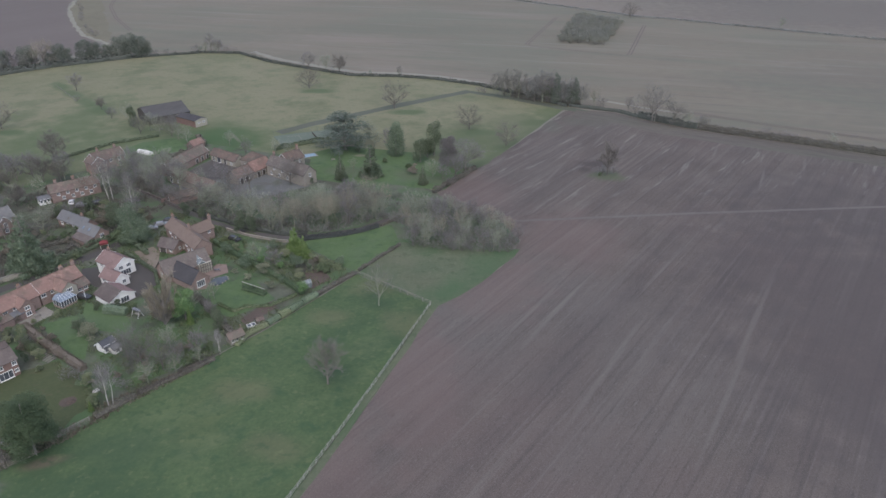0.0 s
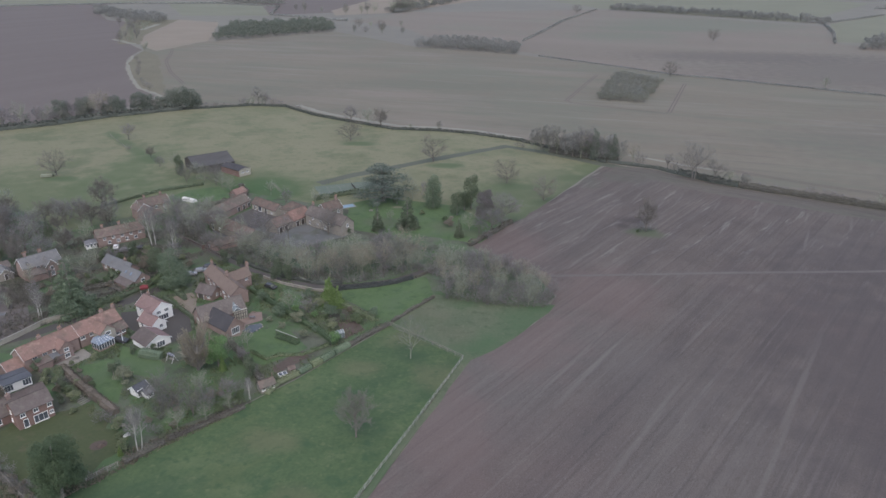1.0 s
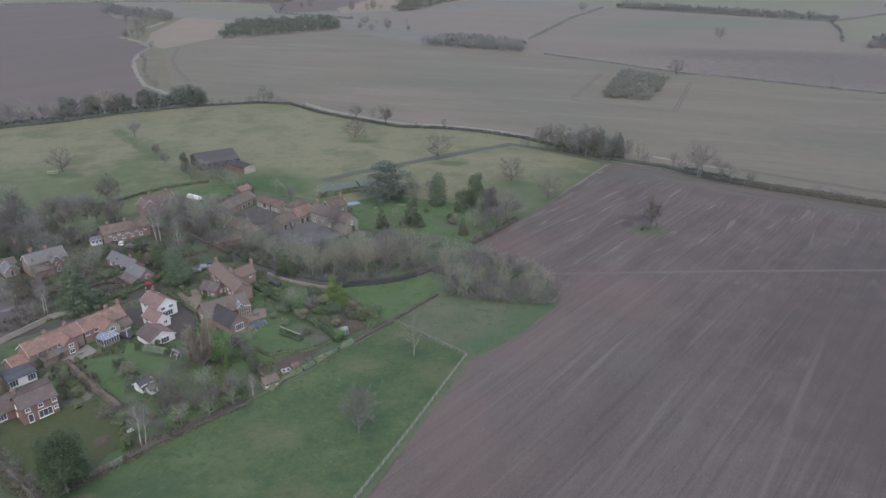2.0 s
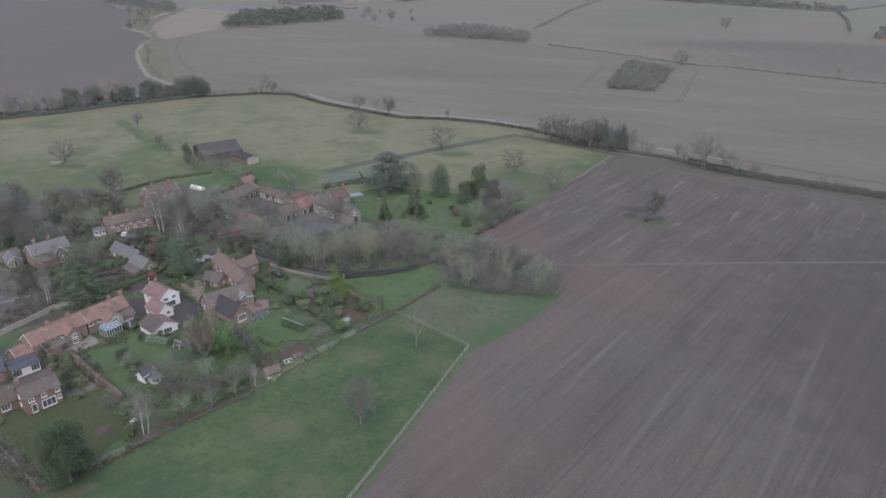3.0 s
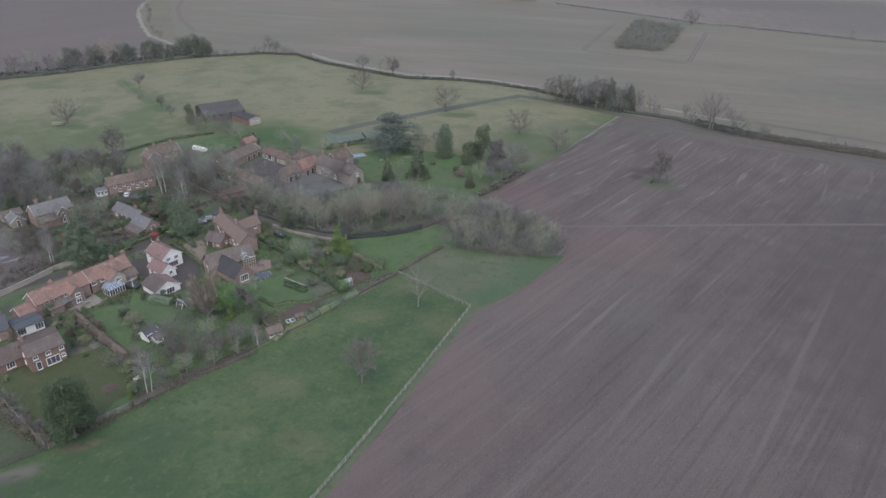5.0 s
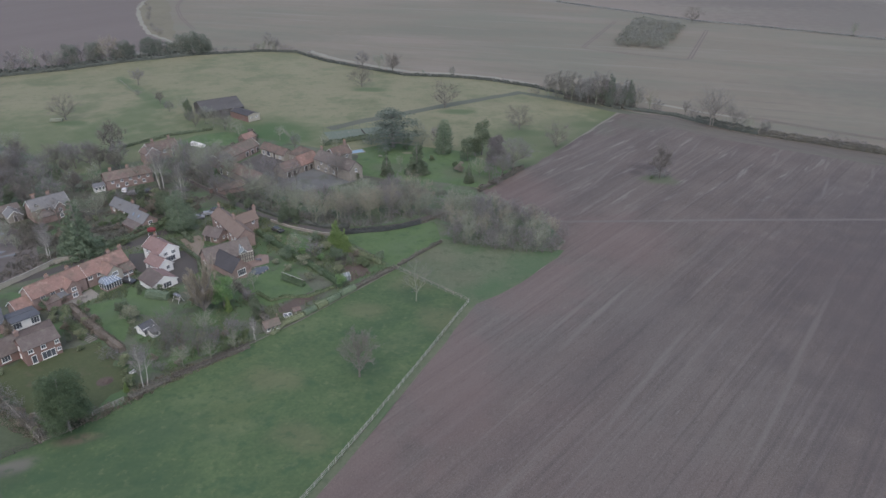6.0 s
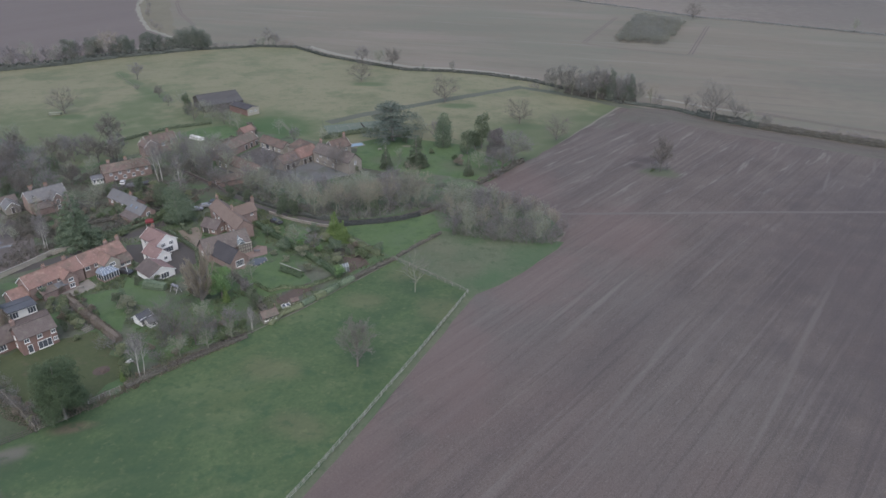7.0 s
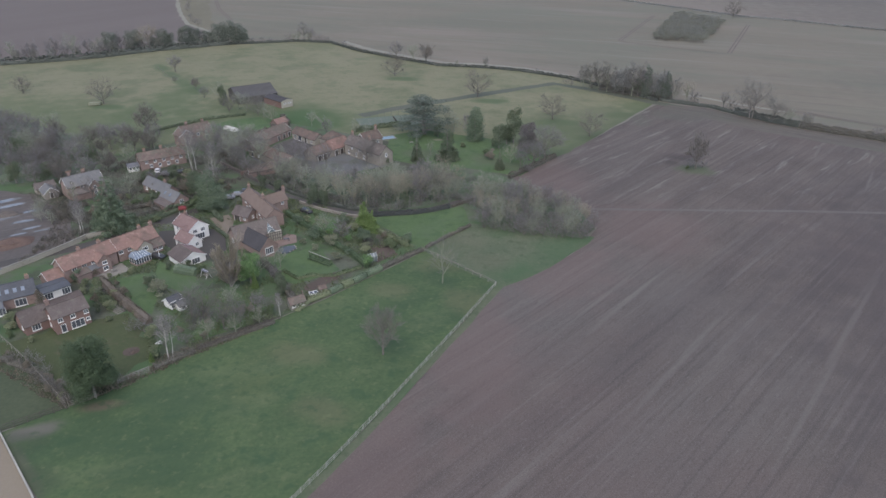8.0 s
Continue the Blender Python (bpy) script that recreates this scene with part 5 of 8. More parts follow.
def block(parent, x, y, rot, L, W, eave, ridge, wall, roof, openings=(), chimneys=(), hip=(0, 0), over=0.3, gable_mat=None, z=0.0):
    """One roofed block of a house. Local x runs along the ridge, -y is the front. Placed in world metres.
    openings: (side f/b/l/r, place along it, sill, width, height, bars); bars < 0 is a door. chimneys: (place along ridge, offset, height, pots)."""
    m = parent.matrix_basis.inverted() @ pose(x, y, 0.14 + z, 0, 0, rot)
    a, b = L / 2, W / 2
    h0, h1 = hip
    g = Geo(m)
    base = [(-a, -b, -0.3), (a, -b, -0.3), (a, b, -0.3), (-a, b, -0.3), (-a, -b, eave), (a, -b, eave), (a, b, eave), (-a, b, eave)]
    faces = [(0, 1, 5, 4), (2, 3, 7, 6), (3, 2, 1, 0)]
    lift = 0.10
    pts = list(base)
    if h0 == 0:
        pts.append((-a, 0, ridge - lift))
        faces.append((3, 0, 4, 8, 7))
    else:
        faces.append((3, 0, 4, 7))
        pts.append((-a + h0, 0, ridge - lift))
    if h1 == 0:
        pts.append((a, 0, ridge - lift))
        faces.append((1, 2, 6, 9, 5))
    else:
        faces.append((1, 2, 6, 5))
        pts.append((a - h1, 0, ridge - lift))
    g.hull(pts, faces)
    part("wall", g, M[wall], parent)
    r = Geo(m)
    slope = (ridge - eave) / b
    oz = over * slope
    x0, x1 = (-a - over if h0 == 0 else -a + h0), (a + over if h1 == 0 else a - h1)
    e0, e1 = -a - over, a + over
    for s in (-1, 1):
        c = [(e0, s * (b + over), eave - oz), (e1, s * (b + over), eave - oz), (x1, 0, ridge), (x0, 0, ridge)]
        if s > 0:
            c = c[::-1]
        r.slab(*c, 0.16)
    for on, s, xr in ((h0, -1, x0), (h1, 1, x1)):
        if on:
            e = s * (a + over)
            c = [(e, s * -(b + over), eave - oz), (e, s * (b + over), eave - oz), (xr, 0.001 * s, ridge), (xr, -0.001 * s, ridge)]
            if s < 0:
                c = [(e, b + over, eave - oz), (e, -(b + over), eave - oz), (xr, -0.001, ridge), (xr, 0.001, ridge)]
            r.slab(*c, 0.16)
    n = max(2, int((x1 - x0) / 0.45))
    for i in range(n):
        c0 = x0 + (x1 - x0) * i / n
        r.box(c0, c0 + (x1 - x0) / n - 0.02, -0.12, 0.12, ridge - 0.06, ridge + 0.07)
    part("roof", r, M[roof], parent)
    if h0 == 0 or h1 == 0:
        for s, on in ((-1, h0), (1, h1)):
            if on == 0 and gable_mat:
                bg = Geo(m)
                xo = s * (a + over)
                for q in (-1, 1):
                    bg.hull([(xo, q * (b + over), eave - oz - 0.18), (xo + s * 0.03, q * (b + over), eave - oz - 0.18), (xo + s * 0.03, 0, ridge - 0.18), (xo, 0, ridge - 0.18),
                             (xo, q * (b + over), eave - oz + 0.06), (xo + s * 0.03, q * (b + over), eave - oz + 0.06), (xo + s * 0.03, 0, ridge + 0.06), (xo, 0, ridge + 0.06)],
                            [(0, 1, 2, 3), (4, 5, 6, 7), (0, 1, 5, 4), (1, 2, 6, 5), (2, 3, 7, 6), (3, 0, 4, 7)])
                part("bargeboard", bg, M[gable_mat], parent)
    for side, at, sill, w, h, bars in openings:
        q = {"f": pose(at, -b, sill, 0, 0, 180), "b": pose(at, b, sill), "l": pose(-a, at, sill, 0, 0, 90), "r": pose(a, at, sill, 0, 0, -90)}[side]
        if bars < 0:
            door(parent, m @ q, w, h)
        else:
            window(parent, m @ q, w, h, bars)
    for at, off, h, pots in chimneys:
        zz = ridge - abs(off) * slope
        chimney(parent, m @ Matrix.Translation((at, off, zz)), h, pots=pots)
    return m


def lean_to(parent, m, x0, x1, y0, depth, low, high, wall, roof):
    """A one-slope extension on the front of a block; m from block()."""
    g = Geo(m)
    y1 = y0 - depth
    g.hull([(x0, y0, -0.3), (x1, y0, -0.3), (x1, y1, -0.3), (x0, y1, -0.3), (x0, y0, high - 0.1), (x1, y0, high - 0.1), (x1, y1, low - 0.1), (x0, y1, low - 0.1)],
           [(0, 1, 2, 3), (7, 6, 5, 4), (1, 0, 4, 5), (2, 1, 5, 6), (3, 2, 6, 7), (0, 3, 7, 4)])
    part("extension_wall", g, M[wall], parent)
    r = Geo(m)
    r.slab((x0 - 0.2, y1 - 0.25, low), (x1 + 0.2, y1 - 0.25, low), (x1 + 0.2, y0 + 0.02, high + 0.08), (x0 - 0.2, y0 + 0.02, high + 0.08), 0.12)
    part("extension_roof", r, M[roof], parent)


def house(name, x, y, label, category="house"):
    return thing(name, x, y, 0, 0.0, label=label, category=category)


def row(side, start, step, count, sill, w, h, bars=1):
    return [(side, start + i * step, sill, w, h, bars) for i in range(count)]


# brick house nearest the paddock
hs = house("brick_house", -100, 126, "red brick house with brown tiled roof and white windows")
block(hs, -100.8, 126.5, 52.5, 7.6, 5.6, 4.4, 6.3, "darkbrick", "browntile",
      [("f", -2.5, 2.9, 1.1, 1.0, 1), ("f", 0.2, 2.9, 1.1, 1.0, 1), ("f", 3.1, 2.9, 1.0, 1.0, 1), ("f", 0.9, 0.15, 3.0, 2.0, 2), ("f", -2.2, 0.1, 1.1, 2.1, 0), ("f", 3.2, 1.0, 0.9, 0.9, 1),
       ("l", 0.6, 2.9, 0.8, 0.9, 1), ("l", 0.6, 0.9, 0.8, 0.9, 1)])
block(hs, -106.0, 127.8, 55.5, 13.8, 5.8, 2.5, 5.1, "darkbrick", "browntile", [("f", -4.6, 0.6, 1.9, 1.5, 2), ("l", -1.2, 1.0, 0.7, 0.9, 1)], [(-0.6, -0.4, 0.9, 1)])

# terrace of cottages with orange roofs
hs = house("cottage_terrace", -109, 154, "long brick cottage terrace under orange pantile roofs")
m = block(hs, -112.6, 152.0, 60.5, 14.2, 5.9, 3.9, 6.3, "brick", "tile", row("f", -4.6, 2.6, 4, 2.6, 1.2, 0.9), [(-1.0, 0.5, 0.9, 2), (4.5, 0.4, 0.9, 2)], gable_mat="white")
lean_to(hs, m, -5.2, -1.6, -3.1, 2.2, 2.0, 2.7, "brick", "oldtile")
lean_to(hs, m, -1.4, 1.4, -3.1, 1.8, 2.0, 2.5, "brick", "lead")
block(hs, -109.0, 152.9, -29.5, 4.4, 3.4, 3.7, 5.2, "brick", "tile", [("r", 0, 2.3, 1.3, 1.0, 1), ("r", 0, 0.5, 1.4, 1.2, 1)])
block(hs, -117.0, 144.2, 60.5, 4.4, 4.8, 2.2, 4.0, "brick", "tile", [("f", 0, 0.8, 1.3, 1.1, 1)], gable_mat="white")
block(hs, -105.9, 164.0, 58.5, 12.0, 5.9, 3.8, 6.2, "brick", "tile", row("f", -5.2, 2.6, 2, 2.3, 1.3, 1.0), [(2.6, 0.3, 1.0, 2), (6.0, 0.2, 1.1, 2)])
block(hs, -102.6, 161.9, -29.5, 5.0, 4.4, 3.7, 5.5, "cream", "tile", [("r", 0, 2.5, 1.6, 1.1, 2)])
block(hs, -100.6, 165.2, 60.5, 4.5, 3.4, 2.1, 3.5, "brick", "oldtile", row("f", -0.8, 1.8, 2, 0.8, 1.2, 1.0))

# conservatory against the cream gable
ob = house("conservatory", -97.6, 155.8, "white framed glass conservatory with blue-grey roof", "conservatory")
mm = ob.matrix_basis.inverted() @ pose(-100.9, 158.3, 0.14, 0, 0, 60.5) @ Matrix.Diagonal((0.92, 0.92, 0.92, 1))
g = Geo(mm)
g.box(-2.4, 2.4, -1.9, 1.9, -0.2, 0.55)
part("plinth", g, M["brick"], ob)
for i in range(7):
    u = -2.4 + 4.8 * i / 6
    g = Geo(mm)
    g.box(u - 0.05, u + 0.05, -1.95, -1.85, 0.55, 2.3)
    part("mullion", g, M["white"], ob)
for s in (-2.4, 2.4):
    for v in (-0.6, 0.7, 1.8):
        g = Geo(mm)
        g.box(s - 0.05, s + 0.05, v - 0.05, v + 0.05, 0.55, 2.3)
        part("mullion", g, M["white"], ob)
g = Geo(mm)
g.box(-2.38, 2.38, -1.88, -1.86, 0.6, 2.28)
g.box(-2.41, -2.39, -1.8, 1.8, 0.6, 2.28)
g.box(2.39, 2.41, -1.8, 1.8, 0.6, 2.28)
part("glazing", g, M["pane"], ob)
g = Geo(mm)
g.slab((-2.6, -2.1, 2.35), (2.6, -2.1, 2.35), (1.6, 0.6, 3.3), (-1.6, 0.6, 3.3), 0.05)
g.slab((2.6, -2.1, 2.35), (2.6, 1.9, 2.35), (1.6, 1.9, 3.3), (1.6, 0.6, 3.3), 0.05)
g.slab((-2.6, 1.9, 2.35), (-2.6, -2.1, 2.35), (-1.6, 0.6, 3.3), (-1.6, 1.9, 3.3), 0.05)
g.slab((-1.6, 0.6, 3.3), (1.6, 0.6, 3.3), (1.6, 1.9, 3.3), (-1.6, 1.9, 3.3), 0.05)
part("glass_roof", g, M["glassroof"], ob)
for k in range(6):
    g = Geo(mm)
    u = -2.6 + 5.2 * k / 5
    g.tube((u, -2.12, 2.38), (u * 0.615, 0.6, 3.34), 0.03, 0.03, 4)
    part("glazing_bar", g, M["white"], ob)

# white rendered house
hs = house("white_house", -92, 170, "white rendered house with several brown tiled roofs")
block(hs, -94.8, 176.6, -33, 8.6, 6.2, 3.8, 5.9, "render", "pinktile", [("r", -1.3, 2.4, 1.4, 1.1, 2), ("r", 1.2, 2.4, 1.4, 1.1, 2), ("r", 0, 0.2, 3.2, 1.8, 3), ("l", 0, 2.3, 1.2, 1.1, 1), ("f", -2.0, 2.3, 1.2, 1.1, 1)],
      [(-4.0, 1.0, 0.8, 2)], gable_mat="white")
block(hs, -92.4, 169.7, -33, 6.8, 4.4, 2.4, 4.2, "render", "pinktile", [("r", 0.6, 0.9, 1.1, 1.1, 1), ("f", -1.5, 0.9, 1.4, 1.1, 1)], gable_mat="white")
block(hs, -94.6, 173.2, 57, 3.0, 3.4, 3.4, 4.6, "render", "pinktile", [("f", 0, 2.2, 1.0, 1.0, 1)], gable_mat="white")
hs = house("garage", -88.7, 161.1, "low white garage with a brown and pink tiled gable roof", "garage")
m = block(hs, -88.7, 161.1, -36.4, 7.4, 7.0, 2.0, 3.8, "render", "pinktile", [("r", 0.6, 0.1, 2.4, 1.7, 2)], gable_mat="white")
g = Geo(m)
g.slab((-4.0, -3.84, 2.02), (4.0, -3.84, 2.02), (4.0, -0.02, 3.985), (-4.0, -0.02, 3.985), 0.05)
part("older_roof_slope", g, M["browntile"], hs, "older dark brown tiled slope")

# large brick house with a slate wing
hs = house("large_brick_house", -75, 182, "large brick house with tiled roofs and a slate wing")
block(hs, -79.4, 193.6, -48, 21.6, 5.4, 3.9, 6.1, "brick", "housetile", row("f", -7.0, 4.0, 5, 2.5, 1.2, 1.1) + row("f", -6.0, 4.0, 4, 0.7, 1.2, 1.2), [(1.5, 0.2, 1.6, 1), (-11.0, 0.2, 0.9, 2)])
block(hs, -76.8, 197.6, 55, 6.8, 4.6, 3.9, 6.0, "brick", "housetile", [("r", 0, 2.5, 1.2, 1.1, 1), ("f", 1.5, 2.5, 1.0, 1.0, 1)], [(3.8, 0, 1.1, 2)])
m = block(hs, -74.9, 176.0, 42, 13.0, 6.8, 2.8, 5.9, "brick", "stoneroof", [("r", 0, 0.3, 2.4, 2.0, 2), ("f", 4.5, 0.6, 1.2, 1.4, 1), ("l", 0, 1.0, 1.2, 1.2, 1)], gable_mat="darkwood")
block(hs, -71.4, 170.2, -35.5, 9.8, 5.8, 2.4, 5.3, "brick", "darkroof", [("r", 0, 0.3, 2.6, 2.0, 3)], gable_mat="brick")
g = Geo(m)
g.hull([(2.6, -3.9, 3.0), (5.0, -3.9, 3.0), (5.0, -0.9, 3.6), (2.6, -0.9, 3.6), (3.8, -4.0, 4.0), (3.8, -0.9, 5.0)], [(0, 4, 5, 3), (4, 1, 2, 5), (0, 1, 4), (3, 5, 2)])
part("glazed_dormer", g, M["greyglass"], hs, "pale glazed dormer set into the roof")
for i in range(3):
    g = Geo(m)
    t = i / 2
    for u in (2.6, 5.0):
        g.tube((u, -3.9 + 3.0 * t, 3.03 + 0.6 * t), (3.8, -4.0 + 3.1 * t, 4.04 + 1.0 * t), 0.05, 0.05, 4)
    part("dormer_bar", g, M["white"], hs)
g = Geo(m)
g.box(2.5, 6.6, -4.2, -3.45, 0.0, 2.95)
bay = part("timbered_bay", g, M["cream"], hs, "black and white timbered bay")
for i in range(7):
    g = Geo(m)
    u = 2.5 + 4.1 * i / 6
    g.box(u - 0.09, u + 0.09, -4.26, -4.2, 0.0, 2.95)
    part("timber_stud", g, M["darkwood"], bay)
for z in (0.9, 2.0, 2.85):
    g = Geo(m)
    g.box(2.45, 6.65, -4.29, -4.26, z - 0.08, z + 0.08)
    part("timber_rail", g, M["darkwood"], bay)
hs = house("garage", -85, 190, "small brick garage with dark tiled roof", "garage")
block(hs, -83.6, 190.2, -22, 6.2, 4.8, 2.2, 4.1, "brick", "browntile", [("f", -1.2, 0.0, 2.2, 2.0, -1), ("f", 1.8, 0.9, 1.0, 1.0, 1), ("r", 0, 1.0, 0.9, 0.9, 1)])

# grey and orange long cottage, grey chimneyed house and others behind
hs = house("long_cottage", -113, 198, "long low brick cottage under brown tile and slate roofs")
block(hs, -119.9, 206.2, -32, 14.6, 4.8, 2.9, 5.0, "brick", "slate", row("f", -5, 3.2, 4, 1.2, 1.1, 1.0), [(3.0, 0.2, 0.8, 2)])
m = block(hs, -110.6, 197.5, -33, 8.6, 5.0, 3.3, 5.4, "brick", "slate", [("f", -1.5, 2.0, 1.1, 1.0, 1), ("r", 0, 2.2, 1.3, 1.2, 1), ("r", 0, 0.2, 1.0, 2.0, -1)])
lean_to(hs, m, -4.0, 3.8, -2.6, 2.4, 2.0, 3.0, "brick", "browntile")
for u in (-2.6, 0.4):
    g = Geo(m)
    g.slab((u - 0.40, -1.9, 4.00), (u + 0.40, -1.9, 4.00), (u + 0.40, -1.1, 4.68), (u - 0.40, -1.1, 4.68), 0.10)
    part("skylight", g, M["glassroof"], hs, "pale skylight")
hs = house("slate_house", -146, 200, "brick house with grey slate roof and two chimneys")
m = block(hs, -146.7, 203.8, 52.5, 11.6, 6.8, 4.4, 7.0, "brick", "slate", row("f", -4.2, 2.8, 4, 2.7, 1.1, 1.3) + row("f", -4.4, 3.0, 3, 0.8, 1.1, 1.4), [(-3.4, 0.5, 1.5, 4), (1.2, 0.5, 1.2, 3)], gable_mat="white")
lean_to(hs, m, -5.4, 1.0, -3.4, 2.8, 2.3, 3.4, "brick", "stoneroof")
block(hs, -142.6, 203.0, -37.5, 4.6, 3.6, 4.2, 6.2, "brick", "slate", [("r", 0, 2.6, 1.1, 1.3, 1), ("r", 0, 0.6, 1.1, 1.5, 1)], gable_mat="white")
block(hs, -148.3, 199.9, -37.5, 2.6, 1.8, 4.6, 5.9, "render", "slate", [("r", 0, 3.2, 1.0, 1.3, 1)])
hs = house("outbuilding", -158, 199, "low outbuilding with pale grey roof", "outbuilding")
block(hs, -156.4, 199.4, -40, 5.4, 4.2, 2.3, 4.0, "stone", "slate", [("r", 0, 0.2, 0.9, 2.0, -1)], gable_mat="white")
block(hs, -160.8, 203.4, 50, 6.0, 4.0, 2.2, 3.6, "stone", "stoneroof", [("f", 0, 0.9, 0.9, 0.9, 1)])
hs = house("pink_roofed_cottages", -132, 229, "brick cottages under faded red tile roofs")
block(hs, -134.4, 234.2, 42, 16.5, 5.8, 4.0, 6.2, "brick", "oldtile", row("f", -6.0, 3.1, 5, 2.5, 1.0, 1.1) + row("f", -4.5, 3.1, 4, 0.8, 1.1, 1.2), [(-5.5, 0.4, 1.2, 3), (0.5, 0.4, 1.2, 3), (7.0, 0.3, 1.0, 2)])
block(hs, -142.0, 227.0, 42, 3.6, 3.2, 2.0, 3.0, "render", "lead", row("f", -1.2, 1.2, 3, 0.8, 0.9, 1.2, 0))
hs = house("gabled_house", -137, 268, "brown roofed house with white bargeboards")
block(hs, -135.9, 265.4, 50, 12.0, 6.4, 4.4, 7.0, "brick", "oldtile", [("f", -3.5, 2.7, 1.2, 1.2, 1), ("f", 0, 2.7, 1.2, 1.2, 1), ("f", 3.5, 2.7, 1.2, 1.2, 1), ("f", 3.8, 0.3, 1.4, 2.0, 1)], [(-3.0, 0.3, 1.2, 2), (4.0, 0.3, 1.2, 2)], gable_mat="white")
block(hs, -138.0, 259.8, -40, 6.0, 5.6, 4.3, 6.6, "brick", "oldtile", [("r", 0, 0.6, 1.0, 1.8, 0)], gable_mat="white")

# farm ranges round the yard
hs = house("farm_range", -103, 262, "long low farm range with brown tile roof", "farm building")
block(hs, -105.2, 265.8, 71.5, 24.0, 6.8, 3.1, 5.5, "brick", "oldtile", row("f", 4.0, 3.4, 3, 0.2, 1.5, 1.9, -1), gable_mat="white")
hs = house("farm_range", -100, 248, "stone farm range under an old tile roof", "farm building")
block(hs, -93.6, 243.6, -37.5, 27.0, 6.2, 3.0, 5.2, "stone", "oldtile", [("f", -10.5, 0.1, 1.3, 2.3, 0), ("f", -6.0, 1.0, 1.0, 1.0, 1)])
hs = house("farm_range", -88, 267, "low farm range with white doors and brown roof", "farm building")
block(hs, -88.8, 270.6, -36, 15.6, 5.0, 2.6, 4.7, "cream", "farmtile", [("f", -5.6, 0.1, 1.4, 2.0, 1), ("f", -2.4, 0.1, 2.4, 2.1, 0), ("f", 1.6, 0.1, 1.4, 2.0, -1), ("f", 5.4, 0.6, 1.0, 1.0, 1)])
hs = house("dovecote_range", -76, 265, "square stone building with hipped brown roof", "farm building")
block(hs, -76.4, 264.8, -24, 8.0, 7.0, 3.9, 6.6, "stone", "farmtile", [("f", 1.5, 0.3, 1.2, 1.4, 1), ("f", -1.5, 0.1, 1.0, 2.0, -1)], hip=(3.4, 3.4))
hs = house("orange_roofed_range", -75, 252, "cart range with bright orange pantile roof", "farm building")
block(hs, -78.0, 250.0, 60, 9.0, 6.4, 2.9, 5.3, "stone", "oldtile", row("f", -2.6, 2.8, 2, 0.0, 1.6, 2.1, -1))
block(hs, -73.4, 257.8, 60, 9.4, 6.6, 3.0, 5.7, "stone", "tile", row("f", -2.8, 2.8, 3, 0.0, 1.6, 2.1, -1))
hs = house("stone_farmhouse", -57, 255, "large stone farmhouse with lichened tiled roofs")
block(hs, -58.8, 252.1, -37, 21.0, 6.4, 4.6, 7.4, "stone", "stoneroof", row("f", -6, 4.6, 3, 3.1, 0.9, 1.1, 0) + row("f", -8, 4.6, 3, 0.8, 0.9, 1.3, 0) + [("r", 0, 3.2, 1.0, 1.3, 1)], [(-9.5, 0.2, 1.3, 3), (1.0, 0.2, 1.3, 3)])
block(hs, -60.9, 262.9, 55, 8.7, 6.0, 4.8, 7.5, "stone", "farmtile", [("r", -1.5, 3.2, 1.1, 1.3, 1), ("r", 1.5, 3.2, 1.1, 1.3, 1), ("f", 0, 0.6, 1.4, 2.0, 1), ("f", 1.8, 3.0, 1.0, 1.2, 1)], [(3.6, 0, 1.4, 3)], gable_mat="white")
hs = house("brick_outbuilding", -107, 287, "small orange brick outbuilding", "outbuilding")
block(hs, -107.2, 287.4, 62, 6.0, 4.0, 2.8, 4.4, "brick", "tile", [("r", 0, 0.9, 0.8, 0.9, 1)])
hs = house("yard_building", -95, 229, "low brick yard building with faded brown roof", "outbuilding")
block(hs, -94.0, 230.6, 40, 9.6, 5.4, 2.1, 3.4, "brick", "farmtile", [("l", 0, 0.1, 1.2, 1.9, 0)])
hs = house("black_barn", -137, 337, "large dark barn with sheet roof and open bays", "barn")
m = block(hs, -139.6, 337.0, 40, 20.0, 12.0, 4.4, 6.6, "darkwood", "tin", row("f", -6, 4.5, 4, 0.0, 3.6, 3.8, -1))
lean_to(hs, m, -10.0, 10.0, -6.0, 4.0, 3.2, 4.4, "darkwood", "tin")
hs = house("open_shed", -119, 325, "low shed with dark roof and pale block walls", "shed")
block(hs, -121.6, 325.8, -36, 15.0, 6.6, 3.2, 4.0, "darkbrick", "darkroof", gable_mat="cream")
g = Geo(hs.matrix_basis.inverted() @ pose(-121.6, 325.8, 0.14, 0, 0, -36))
g.hull([(7.52, -3.3, 0), (7.62, -3.3, 0), (7.62, 3.3, 0), (7.52, 3.3, 0), (7.52, -3.3, 3.1), (7.62, -3.3, 3.1), (7.62, 3.3, 3.1), (7.52, 3.3, 3.1), (7.52, 0, 3.9), (7.62, 0, 3.9)],
       [(0, 3, 7, 8, 4), (1, 5, 9, 6, 2), (0, 1, 2, 3), (0, 4, 5, 1), (2, 6, 7, 3), (4, 8, 9, 5), (8, 7, 6, 9)])
part("end_wall", g, M["cream"], hs, "pale block end wall")
for u in (-1.4, 1.3):
    window(hs, hs.matrix_basis.inverted() @ pose(-121.6, 325.8, 0.14, 0, 0, -36) @ pose(7.62, u, 1.7, 0, 0, -90), 1.3, 0.7, 0)
g = Geo(hs.matrix_basis.inverted() @ pose(-121.6, 325.8, 0.14, 0, 0, -36))
g.box(-7.8, 7.8, -3.72, -3.62, 2.95, 3.2)
part("fascia", g, M["darkwood"], hs)

